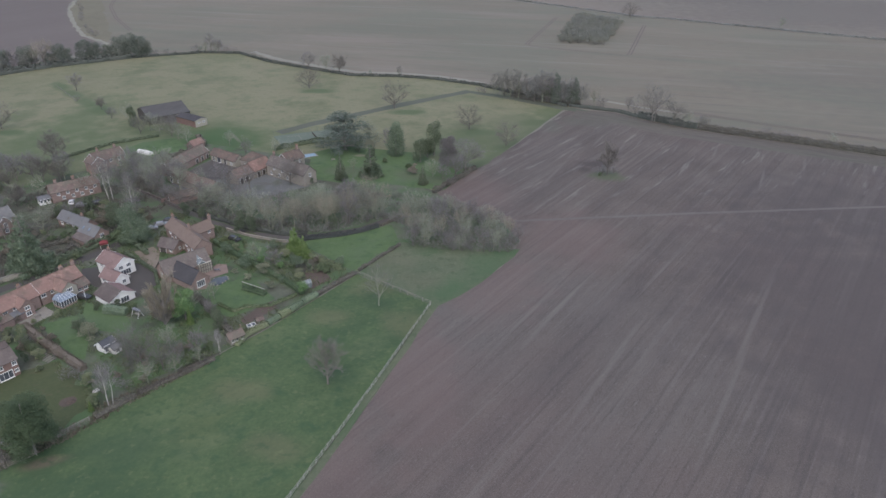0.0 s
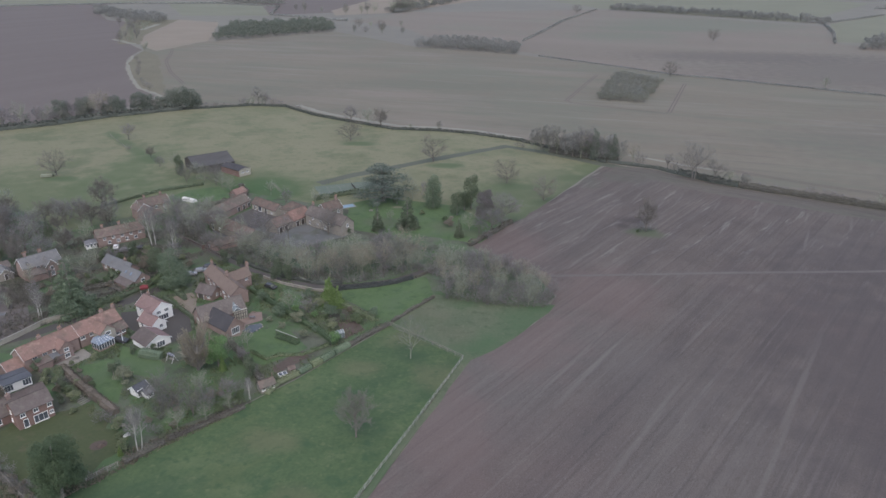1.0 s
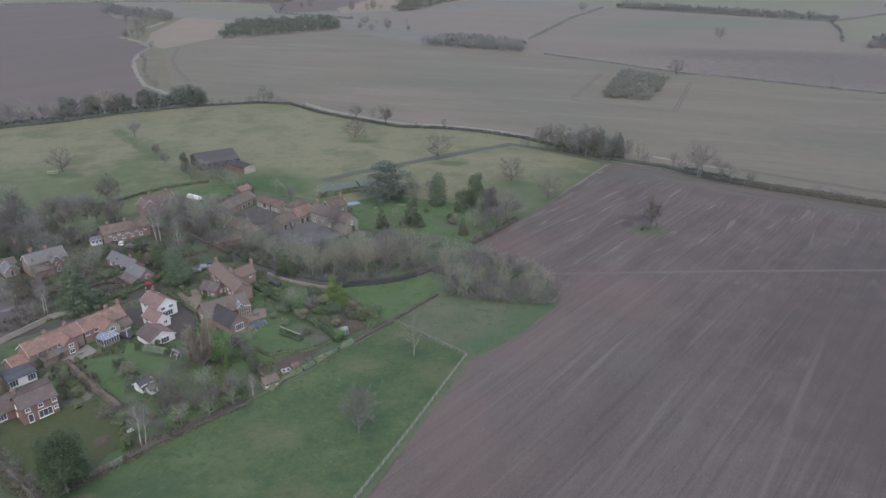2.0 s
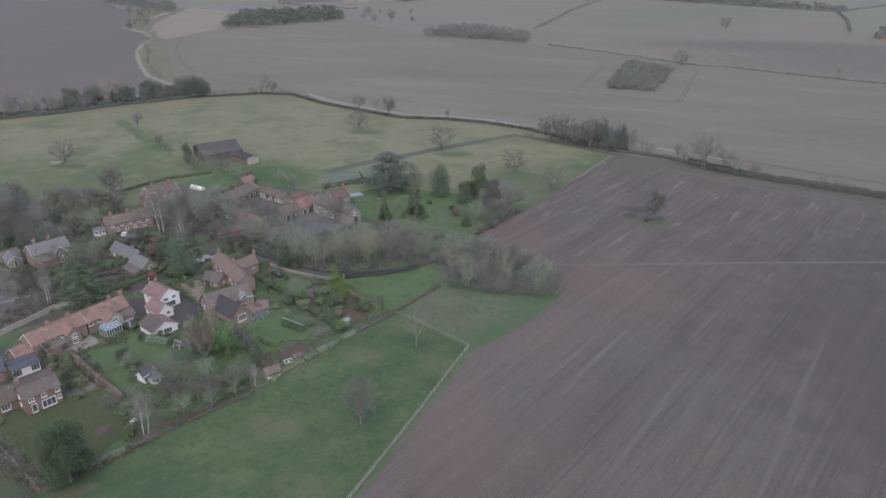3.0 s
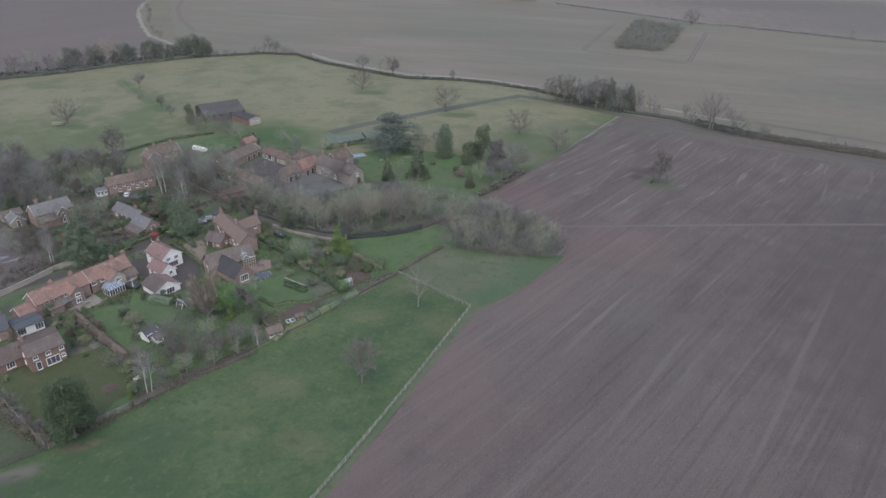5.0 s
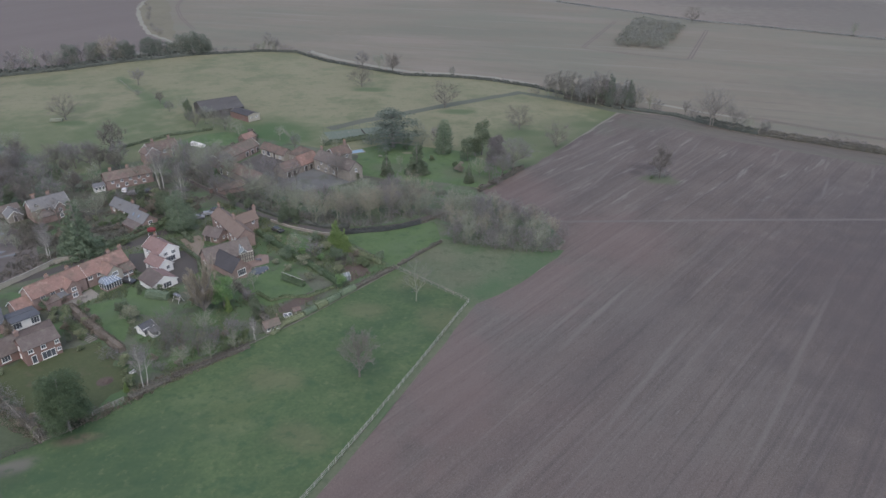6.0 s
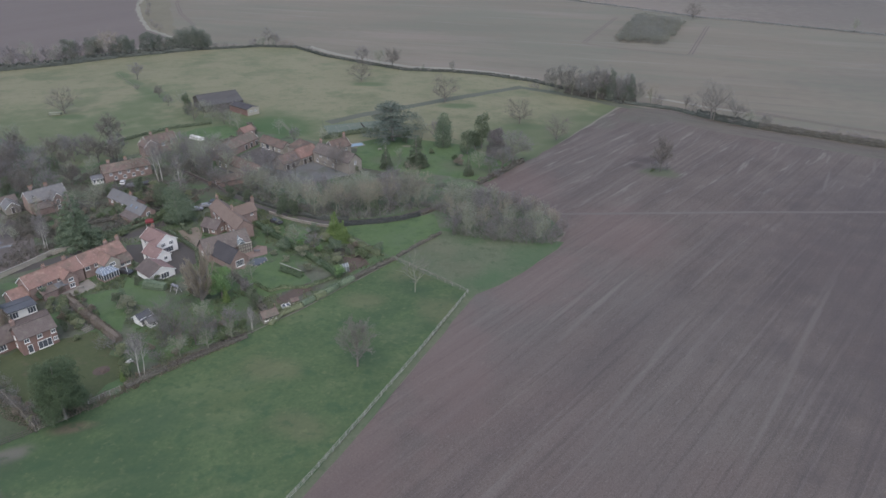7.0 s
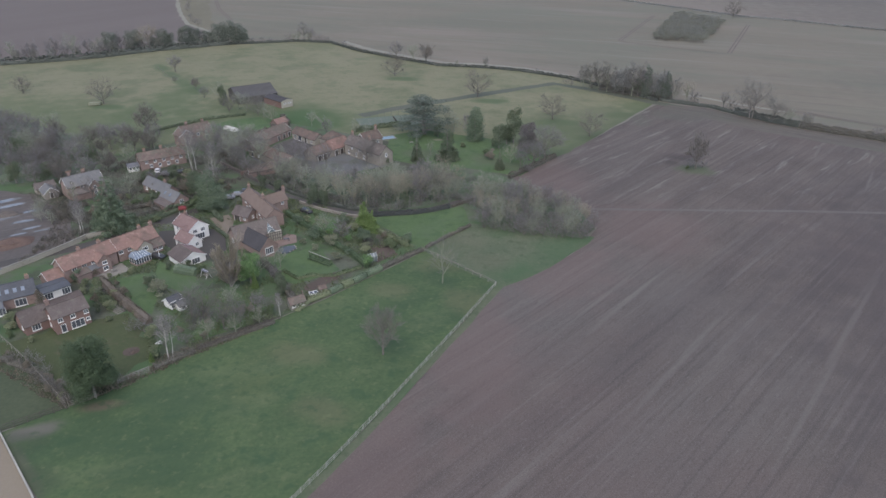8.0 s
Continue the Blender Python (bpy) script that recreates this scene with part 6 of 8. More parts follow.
# houses at the western end
hs = house("dark_roofed_house", -117, 131, "brick house with grey slate roof and skylights")
m = block(hs, -121.8, 133.6, 40, 12.0, 7.4, 2.9, 5.2, "brick", "darkslate", [("f", -3, 1.0, 1.4, 1.2, 1), ("f", 2.5, 0.2, 2.6, 2.0, 2)], [(5.0, 0.3, 1.0, 2)])
for i in range(5):
    g = Geo(m)
    u = -3.2 + 1.7 * i
    g.slab((u - 0.4, -2.6, 3.70), (u + 0.4, -2.6, 3.70), (u + 0.4, -1.6, 4.32), (u - 0.4, -1.6, 4.32), 0.10)
    part("skylight", g, M["glassroof"], hs, "pale skylight")
hs = house("flat_roofed_annexe", -114, 139, "white annexe with grey low-pitched roof", "outbuilding")
block(hs, -113.3, 139.0, 52, 6.2, 5.4, 2.5, 2.75, "render", "darkslate", [("f", -2, 0.4, 2.0, 1.8, 2), ("f", 2, 0.4, 2.0, 1.8, 2)])
hs = house("white_extension", -121, 123, "low white garden room with grey roof", "outbuilding")
block(hs, -121.4, 127.6, 40, 4.4, 3.6, 2.3, 3.0, "render", "lead", row("f", -2, 2, 3, 0.3, 1.5, 1.9, 1))

# garden sheds
hs = house("summerhouse", -50.9, 141.0, "small timber summerhouse with orange shingle roof", "shed")
block(hs, -50.9, 141.2, 40, 3.6, 2.6, 1.9, 2.9, "timber", "oldtile", row("f", -1.1, 1.1, 3, 0.7, 0.8, 0.9, 0))
g = Geo(Matrix.Translation((1.0, 2.3, 0.14)))
g.tube((0, 0, 0), (0, 0, 3.2), 0.09, 0.08, 6)
g.lathe([(0.16, 3.15), (0.16, 3.3)], 8)
part("flue", g, M["brick"], hs)
hs = house("garden_garage", -80.6, 137.6, "small grey-roofed garden room with white walls", "garage")
block(hs, -81.0, 137.8, 62, 3.2, 2.9, 1.7, 2.7, "render", "darkslate", [("f", -0.8, 0.1, 1.6, 1.8, 1), ("f", 1.2, 0.6, 1.0, 1.1, 1), ("r", 0, 0.2, 1.6, 1.6, 2)], gable_mat="white")
block(hs, -78.4, 136.6, 62, 2.0, 2.0, 1.5, 2.1, "render", "slate", [("f", 0, 0.2, 1.0, 1.2, 1)])


def small_greenhouse(x, y, rot, label, L=3.6, W=2.2):
    ob = thing("greenhouse", x, y, rot, 0.18, label=label, category="greenhouse")
    g = Geo()
    g.box(-L / 2, L / 2, -W / 2, W / 2, 0, 1.5)
    g.hull([(-L / 2, -W / 2, 1.5), (L / 2, -W / 2, 1.5), (L / 2, W / 2, 1.5), (-L / 2, W / 2, 1.5), (-L / 2, 0, 2.3), (L / 2, 0, 2.3)], [(0, 1, 5, 4), (2, 3, 4, 5), (0, 4, 3), (1, 2, 5)])
    part("glazing", g, M["greyglass"], ob)
    for i in range(4):
        u = -L / 2 + L * i / 3
        g = Geo()
        for s in (-1, 1):
            g.tube((u, s * (W / 2 + 0.02), 0), (u, s * (W / 2 + 0.02), 1.52), 0.022, 0.022, 4)
            g.tube((u, s * (W / 2 + 0.02), 1.52), (u, 0, 2.34), 0.022, 0.022, 4)
        part("glazing_bar", g, M["white"], ob)


# cold frame and small hutch in the vegetable plot
ob = thing("cold_frame", -48.6, 147.6, 35, 0.2, label="low cold frame with white edges in a vegetable plot", category="cold frame")
for k in range(2):
    g = Geo(Matrix.Translation((1.1 * k - 0.55, 0, 0)))
    for q in ((-0.5, 0.5, -0.75, -0.68), (-0.5, 0.5, 0.68, 0.75), (-0.5, -0.43, -0.68, 0.68), (0.43, 0.5, -0.68, 0.68)):
        g.box(*q, 0, 0.45)
    part("frame", g, M["white"], ob)
    g = Geo(Matrix.Translation((1.1 * k - 0.55, 0, 0)))
    g.box(-0.43, 0.43, -0.68, 0.68, 0.05, 0.36)
    part("glass_lid", g, M["pane"], ob)
hs = house("garden_hutch", -46.9, 149.4, "small hutch with faded red roof in the vegetable plot", "shed")
block(hs, -46.9, 149.4, 35, 1.9, 1.5, 1.1, 1.7, "timber", "oldtile", [("f", 0.0, 0.3, 0.6, 0.6, -1)], over=0.15)
small_greenhouse(-38.0, 167.4, 35, "small pale green greenhouse beside clipped bush", 2.4, 1.6)

ob = thing("garden_swing", -79.4, 152.4, -30, 0.18, label="white tubular garden swing on the lawn", category="swing")
for sx in (-1.2, 1.2):
    g = Geo()
    g.tube((sx, -0.9, 0), (sx, 0, 2.0), 0.045, 0.045, 6)
    g.tube((sx, 0.9, 0), (sx, 0, 2.0), 0.045, 0.045, 6)
    part("swing_leg", g, M["white"], ob)
g = Geo()
g.tube((-1.3, 0, 2.0), (1.3, 0, 2.0), 0.045, 0.045, 6)
part("crossbar", g, M["white"], ob)
g = Geo()
g.slab((-1.3, -0.5, 1.95), (1.3, -0.5, 1.95), (1.3, 0.4, 2.1), (-1.3, 0.4, 2.1), 0.05)
part("canopy", g, M["lead"], ob)
g = Geo()
g.box(-0.9, 0.9, -0.3, 0.3, 0.55, 0.65)
g.box(-0.9, 0.9, 0.3, 0.38, 0.65, 1.15)
part("seat", g, M["timber"], ob)
for sx in (-0.85, 0.85):
    g = Geo()
    g.tube((sx, 0, 0.6), (sx, 0, 1.98), 0.02, 0.02, 4)
    part("hanger", g, M["lead"], ob)


# polytunnel
ob = thing("polytunnel", -127, 281, -28, 0.2, label="white plastic tunnel on a green plot", category="polytunnel")
g = Geo()
for i in range(11):
    a0, a1 = math.pi * i / 11, math.pi * (i + 1) / 11
    g.face([(-3.6, 1.3 * math.cos(a0), 1.5 * math.sin(a0)), (3.6, 1.3 * math.cos(a0), 1.5 * math.sin(a0)), (3.6, 1.3 * math.cos(a1), 1.5 * math.sin(a1)), (-3.6, 1.3 * math.cos(a1), 1.5 * math.sin(a1))])
for s in (-3.6, 3.6):
    g.face([(s, 1.3 * math.cos(math.pi * i / 11), 1.5 * math.sin(math.pi * i / 11)) for i in range(12)])
part("cover", g, M["render"], ob)
for k in range(6):
    g = Geo()
    u = -3.6 + 7.2 * k / 5
    for i in range(11):
        a0, a1 = math.pi * i / 11, math.pi * (i + 1) / 11
        g.tube((u, 1.33 * math.cos(a0), 1.53 * math.sin(a0)), (u, 1.33 * math.cos(a1), 1.53 * math.sin(a1)), 0.03, 0.03, 4)
    part("hoop", g, M["lead"], ob)

# swimming pool with its cover, and the tennis court
ob = thing("swimming_pool", -57.0, 278.6, 29, 0.2, label="small pool under a blue cover with stone edge", category="pool")
g = Geo()
for q in ((-3.6, 3.6, -2.3, -1.8), (-3.6, 3.6, 1.8, 2.3), (-3.6, -3.1, -1.8, 1.8), (3.1, 3.6, -1.8, 1.8)):
    g.box(*q, -0.1, 0.12)
part("coping", g, M["paving"], ob)
g = Geo()
g.box(-3.1, 3.1, -1.8, 1.8, -0.1, 0.06)
part("cover", g, M["pooltarp"], ob)
ob = thing("tennis_court", -58.5, 304.5, 24, 0.24, label="worn green hard tennis court with white lines", category="tennis court")
g = Geo()
g.box(-17, 17, -8.5, 8.5, -0.1, 0.03)
part("surface", g, M["court"], ob)
g = Geo()
for y in (-5.5, -4.1, 4.1, 5.5):
    g.box(-11.9, 11.9, y - 0.05, y + 0.05, 0.03, 0.036)
for x in (-11.9, -6.4, 6.4, 11.9):
    g.box(x - 0.05, x + 0.05, -5.5, 5.5, 0.037, 0.042)
part("court_lines", g, M["timber"], ob)
g = Geo()
g.box(-0.03, 0.03, -5.6, 5.6, 0.05, 0.95)
part("net", g, M["darkwood"], ob)
for x, y in [(-17 + 34 * i / 10, s * 8.6) for i in range(11) for s in (-1, 1)]:
    g = Geo()
    g.tube((x, y, 0), (x, y, 2.6), 0.04, 0.04, 5)
    part("fence_post", g, M["lead"], ob)


# ---- cars ----
def car(x, y, rot, paint, label, kind_name="car"):
    ob = thing(kind_name, x, y, rot, 0.19, label=label, category="car", group="parked cars")
    g = Geo()
    prof = [(-2.1, 0.35), (-2.15, 0.75), (-1.95, 0.95), (-1.55, 1.40), (0.35, 1.42), (1.05, 0.95), (1.95, 0.85), (2.12, 0.65), (2.1, 0.35)]
    n = len(prof)
    pts = []
    for s in (-1, 1):
        for px, pz in prof:
            wdt = 0.88 if pz < 1.0 else 0.68
            pts.append((px, s * wdt, pz))
    g.hull(pts, [tuple(range(n))[::-1], tuple(range(n, 2 * n))] + [(i, i + 1, n + i + 1, n + i) for i in range(n - 1)] + [(n - 1, 0, n, 2 * n - 1)])
    part("body", g, M[paint], ob)
    g = Geo()
    for s in (-1, 1):
        g.hull([(-1.5, s * 0.80, 1.0), (0.85, s * 0.80, 1.0), (0.30, s * 0.715, 1.36), (-1.35, s * 0.715, 1.36)], [(0, 1, 2, 3)])
    g.hull([(1.02, -0.66, 1.0), (1.02, 0.66, 1.0), (0.42, 0.58, 1.40), (0.42, -0.58, 1.40)], [(0, 1, 2, 3)])
    g.hull([(-1.93, -0.66, 1.02), (-1.93, 0.66, 1.02), (-1.60, 0.58, 1.38), (-1.60, -0.58, 1.38)], [(3, 2, 1, 0)])
    part("windows", g, M["pane"], ob)
    for px in (-1.3, 1.3):
        for s in (-1, 1):
            t = Geo()
            t.tube((px, s * 0.70, 0.31), (px, s * 0.90, 0.31), 0.31, 0.31, 12)
            w = part("wheel", t, M["rubber"], ob)
            t = Geo()
            t.tube((px, s * 0.88, 0.31), (px, s * 0.915, 0.31), 0.19, 0.17, 10)
            part("rim", t, M["car_silver"], w)


car(-95.6, 205.0, 22, "car_silver", "silver car parked under trees by the drive")
car(-93.4, 208.2, 22, "car_silver", "silver car parked under trees by the drive")
car(-91.6, 211.6, 22, "car_dark", "dark car parked beside the brick house")
car(-127.4, 224.0, 20, "car_silver", "silver car parked before the cottages")
car(-122.6, 226.4, 30, "car_dark", "dark car parked before the cottages")
car(-97.4, 161.0, -10, "car_dark", "dark car parked beside a pale post")
car(-66.2, 197.2, -30, "car_dark", "dark car parked beside the hedge")
car(-132.2, 226.6, 112, "car_white", "white car parked behind hedges")

# caravan beside the red canopy
ob = thing("canopy", -105.0, 191.4, 30, 0.15, label="small red canvas canopy beside the street", category="canopy")
g = Geo()
g.hull([(-1.2, -1.0, 2.2), (1.2, -1.0, 2.2), (1.2, 1.0, 2.2), (-1.2, 1.0, 2.2), (0, 0, 2.8), (-1.2, -1.0, 1.6), (1.2, -1.0, 1.6), (1.2, 1.0, 1.6), (-1.2, 1.0, 1.6)],
       [(0, 1, 4), (1, 2, 4), (2, 3, 4), (3, 0, 4), (0, 5, 6, 1), (1, 6, 7, 2), (2, 7, 8, 3), (3, 8, 5, 0)])
part("canvas", g, M["red"], ob)
for sx in (-1.1, 1.1):
    for sy in (-0.9, 0.9):
        g = Geo()
        g.tube((sx, sy, 0), (sx, sy, 2.1), 0.04, 0.04, 5)
        part("leg", g, M["white"], ob)


# ---- hedges ----
hedge("field_hedge", HEDGE_N, 2.0, 1.6, "dark clipped field hedge along the pasture", "darkhedge", density=12, size=0.5, seed=3)
hedge("field_hedge", HEDGE_NW, 4.0, 4.0, "tall ragged field hedge behind the pasture", "darkhedge", density=9, size=0.8, seed=4)
hedge("field_hedge", [(120.6, 317.9), (130.7, 311.8), (140.8, 306.8), (150.2, 301.1), (173.2, 288.8), (301, 217.4), (461, 123.4)], 2.8, 3.0, "straggling brown hedge beside the ploughed field", "hedgeleaf", density=120, size=0.20, rough=0.22, seed=5)
hedge("hedgerow_understorey", [(38, 378), (48, 371), (60, 364), (72, 358.5)], 4.0, 4.0, "tangled grey bushes below the hedgerow trees", "hedgeleaf", density=60, size=0.3, rough=0.9, seed=47)
hedge("field_hedge", [(97.6, 337.4), (99.9, 335), (110.3, 325.3), (120.2, 318.2)], 2.6, 3.2, "dark bushy hedge below a tall ash", "darkhedge", density=110, size=0.20, rough=0.3, seed=48)
hedge("field_hedge", [(66.4, 358.4), (89.2, 347.4), (97.2, 337.9)], 2.2, 1.5, "low dark hedge beside the ploughed field", "darkhedge", density=30, size=0.3, rough=0.12, seed=46)
hedge("paddock_hedge", [(-25.2, 175.8), (-30.8, 168.2), (-34.4, 163.2)], 1.7, 1.1, "low brown hedge along the paddock", "hedgeleaf", 80, 0.14, seed=6)
hedge("paddock_hedge", [(-34.6, 162.9), (-37.6, 158.6)], 2.0, 1.6, "clipped green hedge along the paddock", "coniferleaf", 110, 0.14, rough=0.1, seed=41)
hedge("paddock_hedge", [(-37.8, 158.2), (-40.2, 154.6)], 1.9, 1.5, "dark clipped hedge along the paddock", "coniferleaf", 110, 0.14, rough=0.1, seed=42)
hedge("paddock_hedge", [(-40.4, 154.3), (-42.2, 151.8)], 2.0, 1.6, "clipped olive-green hedge along the paddock", "shrubleaf", 110, 0.14, rough=0.1, seed=43)
hedge("paddock_hedge", [(-42.4, 151.5), (-44.6, 148.4)], 1.8, 1.4, "dark clipped hedge along the paddock", "coniferleaf", 110, 0.14, rough=0.1, seed=44)
hedge("garden_hedge", [(-88.6, 154.6), (-82.4, 153.4)], 3.0, 2.2, "tall clipped green garden hedge", "coniferleaf", 150, 0.15, rough=0.1, seed=45)
hedge("paddock_hedge", [(-44.8, 148.0), (-48.8, 143.6), (-50.0, 139.0)], 2.0, 1.5, "green clipped hedge along the paddock", "shrubleaf", 80, 0.16, seed=7)
hedge("paddock_hedge", [(-53.8, 133.5), (-57.5, 129.8), (-66.5, 120.6)], 1.8, 0.8, "low brown bramble hedge along the paddock", "hedgeleaf", 130, 0.13, rough=0.6, seed=8)
hedge("paddock_hedge", [(-66.8, 119.5), (-70.5, 115.4), (-72.4, 112.4)], 1.8, 1.4, "ragged green hedge along the paddock", "hedgeleaf", 70, 0.15, rough=0.5, seed=9)
hedge("meadow_hedge", [(-24.6, 177), (-19.5, 185), (-13.5, 194)], 1.1, 0.9, "thin leafless hedge between two grass plots", "hedgeleaf", 130, 0.11, rough=0.6, seed=10)
hedge("lane_hedge", [(-46, 196.6), (-40.1, 198.6), (-33.1, 200.4), (-26.2, 203.7), (-21.5, 207.4)], 1.7, 1.6, "dark evergreen hedge beside the lane", "blackhedge", 190, 0.12, rough=0.4, seed=11)
hedge("lane_hedge", [(-20.6, 208.2), (-17, 212), (-14.1, 214.9)], 1.0, 0.8, "low brown bramble hedge beside the lane", "hedgeleaf", 120, 0.12, rough=0.5, seed=49)
hedge("lane_hedge", [(-87, 220.6), (-78, 213.8), (-64.5, 205.8), (-52, 201.2), (-44, 201.8)], 1.6, 1.3, "tangled dark hedge bank beside the lane", "darkhedge", 150, 0.14, rough=0.7, seed=12)
hedge("garden_hedge", [(-72, 195), (-65, 188.5), (-58.5, 182.3), (-50, 175), (-43.5, 169.2), (-38.6, 163.4)], 1.6, 1.8, "clipped dark garden hedge", "pineleaf", 80, 0.15, rough=0.12, seed=12)
hedge("garden_hedge", [(-46, 190.5), (-38, 184), (-30, 177.6)], 1.8, 1.8, "mixed garden hedge beside the green plot", "shrubleaf", 36, 0.26, rough=0.4, seed=13)
hedge("garden_hedge", [(-60, 158), (-55, 154.4), (-52, 156.6), (-46, 157.2), (-40, 163)], 1.0, 0.9, "low rounded green garden hedge", "shrubleaf", 44, 0.2, rough=0.3, seed=14)
hedge("garden_hedge", [(-68, 163), (-62, 156), (-56, 148), (-52.5, 143.6)], 1.8, 1.6, "dark brown garden hedge", "hedgeleaf", 38, 0.24, rough=0.4, seed=15)
hedge("garden_hedge", [(-106, 147), (-98, 140.5), (-90, 134.5), (-82.5, 129)], 2.3, 1.6, "brown leafy beech hedge between two gardens", "beech", 170, 0.13, rough=0.1, seed=16)
hedge("garden_hedge", [(-101, 168), (-96, 165), (-95.6, 162)], 1.2, 1.4, "short dark evergreen garden hedge", "leaf", 40, 0.22, seed=17)
hedge("street_hedge", [(-124, 173.5), (-113, 184), (-106, 196), (-102, 207)], 2.2, 2.4, "tall dark street hedge", "leaf", 38, 0.32, rough=0.3, seed=18)
hedge("street_hedge", [(-127, 190), (-118, 196), (-110, 188)], 1.6, 1.6, "brown hedge of the cottage garden", "hedgeleaf", 32, 0.28, seed=19)
hedge("street_hedge", [(-100, 200), (-95, 192), (-90, 187)], 1.6, 2.0, "dark clipped drive hedge", "leaf", 36, 0.28, seed=20)
hedge("garden_hedge", [(-131.6, 222), (-124, 207), (-118.5, 199.5), (-112.5, 193.6)], 2.2, 2.0, "tall dark hedge beside the long cottage", "leaf", 70, 0.24, rough=0.3, seed=71)
hedge("plot_hedge", [(-162, 268.8), (-153.9, 282.7), (-146, 294), (-130, 305)], 1.0, 1.2, "dark plot hedge below the pasture", "leaf", 22, 0.36, seed=21)
hedge("plot_hedge", [(-118, 272), (-110, 281), (-105, 292), (-112, 304)], 2.4, 2.2, "ragged brown plot hedge", "hedgeleaf", 22, 0.4, rough=0.5, seed=22)
hedge("manor_hedge", [(-72.8, 285.6), (-62, 293.5), (-50.6, 300)], 1.8, 2.2, "dark evergreen hedge below the tennis court", "leaf", 30, 0.36, rough=0.3, seed=23)
hedge("manor_hedge", [(-3.5, 237), (6, 252), (13, 263)], 2.0, 1.8, "dark hedge at the ploughed field's corner", "hedgeleaf", 26, 0.34, rough=0.4, seed=24)
hedge("garden_hedge", [(-107, 111.5), (-95, 107.4), (-83.5, 99.5)], 2.0, 1.3, "ragged brown hedge behind the pine", "hedgeleaf", 90, 0.15, rough=0.5, seed=25)
# the far hedges carry painted haze in their pale grey leaf colour
hedge("ditch_hedge", [(60, 808), (120, 742), (184, 668), (204, 659), (316, 572), (520, 425), (760, 255)], 1.6, 1.1, "thin dark field hedge across the farmland", "hazehedge", density=5, size=0.8, seed=26)
hedge("far_hedge", [(51, 970), (90, 1120), (140, 1330), (251, 1673)], 3.0, 2.4, "thin dark far hedge", "hazehedge", density=2, size=1.4, seed=27)
hedge("far_hedge", [(-196.8, 1531), (-101.6, 2020), (64.4, 2408)], 3.0, 4.0, "thin dark far hedge", "hazehedge", density=1.5, size=2.0, seed=28)
hedge("far_hedge", [(458, 969), (520, 1110), (590, 1304), (815, 1541)], 3.0, 3.0, "thin dark far hedge", "hazehedge", density=2, size=1.4, seed=29)
hedge("far_hedge", [(-1148, 1641), (-949, 1786), (-700, 1840), (-491, 1708), (-430, 1430), (-248, 1291)], 3.5, 3.5, "thin dark far hedge", "hazehedge", density=1.5, size=2.0, seed=30)

# ---- far woods ----
wood_stuff("copse", [(86, 540), (121, 528), (157, 632), (124, 670)], 105, 5.6, 5.4, "olive", "square olive-brown copse in the stubble", 1, 0.30, 420)
wood_stuff("copse", [(92, 546), (118, 538), (150, 628), (124, 660)], 46, 7.5, 6.8, "scrub", "taller pale green-brown trees inside the copse", 21, 0.30, 460)
# far crowns are paled for haze through their material
wood_stuff("far_wood", [(-360, 936), (-228, 1090), (-279, 1240), (-405, 1150)], 195, 9.3, 13, "hazeevergreen", "dark evergreen wood beyond the stubble", 2, 0.83, 216)
wood_stuff("far_wood", [(-86, 890), (35, 824), (45, 890), (-55, 955)], 117, 7.6, 11, "hazehedge", "brown leafless wood beyond the stubble", 3, 0.61, 264)
wood_stuff("far_wood", [(-765, 1390), (-553, 1200), (-590, 1310), (-880, 1600)], 156, 11.0, 12, "hazehedge", "grey leafless wood far away", 4, 0.99, 144)
wood_stuff("far_wood", [(277, 1676), (590, 1304), (615, 1330), (310, 1730)], 195, 8.5, 14, "hazehedge", "long dark shelter belt far away", 5, 0.99, 144)
wood_stuff("far_wood", [(452, 902), (560, 850), (700, 940), (520, 985)], 169, 9.3, 13, "hazehedge", "dark wood far away beside a hedge", 6, 0.88, 168)
wood_stuff("far_wood", [(-700, 1900), (-520, 1760), (-500, 1820), (-690, 2000)], 91, 13.6, 14, "hazehedge", "far wood painted pale grey for haze", 7, 1.32, 120)
wood_stuff("far_wood", [(-215, 1520), (-95, 2000), (-70, 2000), (-180, 1510)], 52, 11.9, 14, "hazehedge", "row of far trees beside a field", 8, 1.21, 144)
wood_stuff("far_wood", [(900, 1650), (1150, 1900), (1200, 1850), (960, 1580)], 104, 11.9, 13, "hazehedge", "grey leafless wood far away", 9, 1.32, 120)

# mist over these tree lines is only their pale material colour
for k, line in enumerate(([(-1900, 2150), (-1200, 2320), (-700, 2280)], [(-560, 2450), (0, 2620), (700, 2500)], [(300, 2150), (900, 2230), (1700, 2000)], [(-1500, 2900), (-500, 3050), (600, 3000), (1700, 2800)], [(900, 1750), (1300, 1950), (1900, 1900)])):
    hedge("far_hedge", line, 8.0, 6.0, "far tree line painted pale for haze", "hazehedge", density=2.2, size=1.5, rough=0.6, seed=50 + k)

# ---- single trees ----
tree("parkoak", -25.7, 124.2, 12.5)
tree("pale", -17.1, 157.6, 12.5, label="pale leafless tree beside the paddock fence")
tree("lone", 64.7, 256.6, 14.0, label="leafless tree on a grass island in ploughed soil", wide=0.72)
tree("dusk", 60, 363.4, 17)
tree("dusk", 69.5, 359.8, 15)
tree("dusk", 66, 361.4, 12)
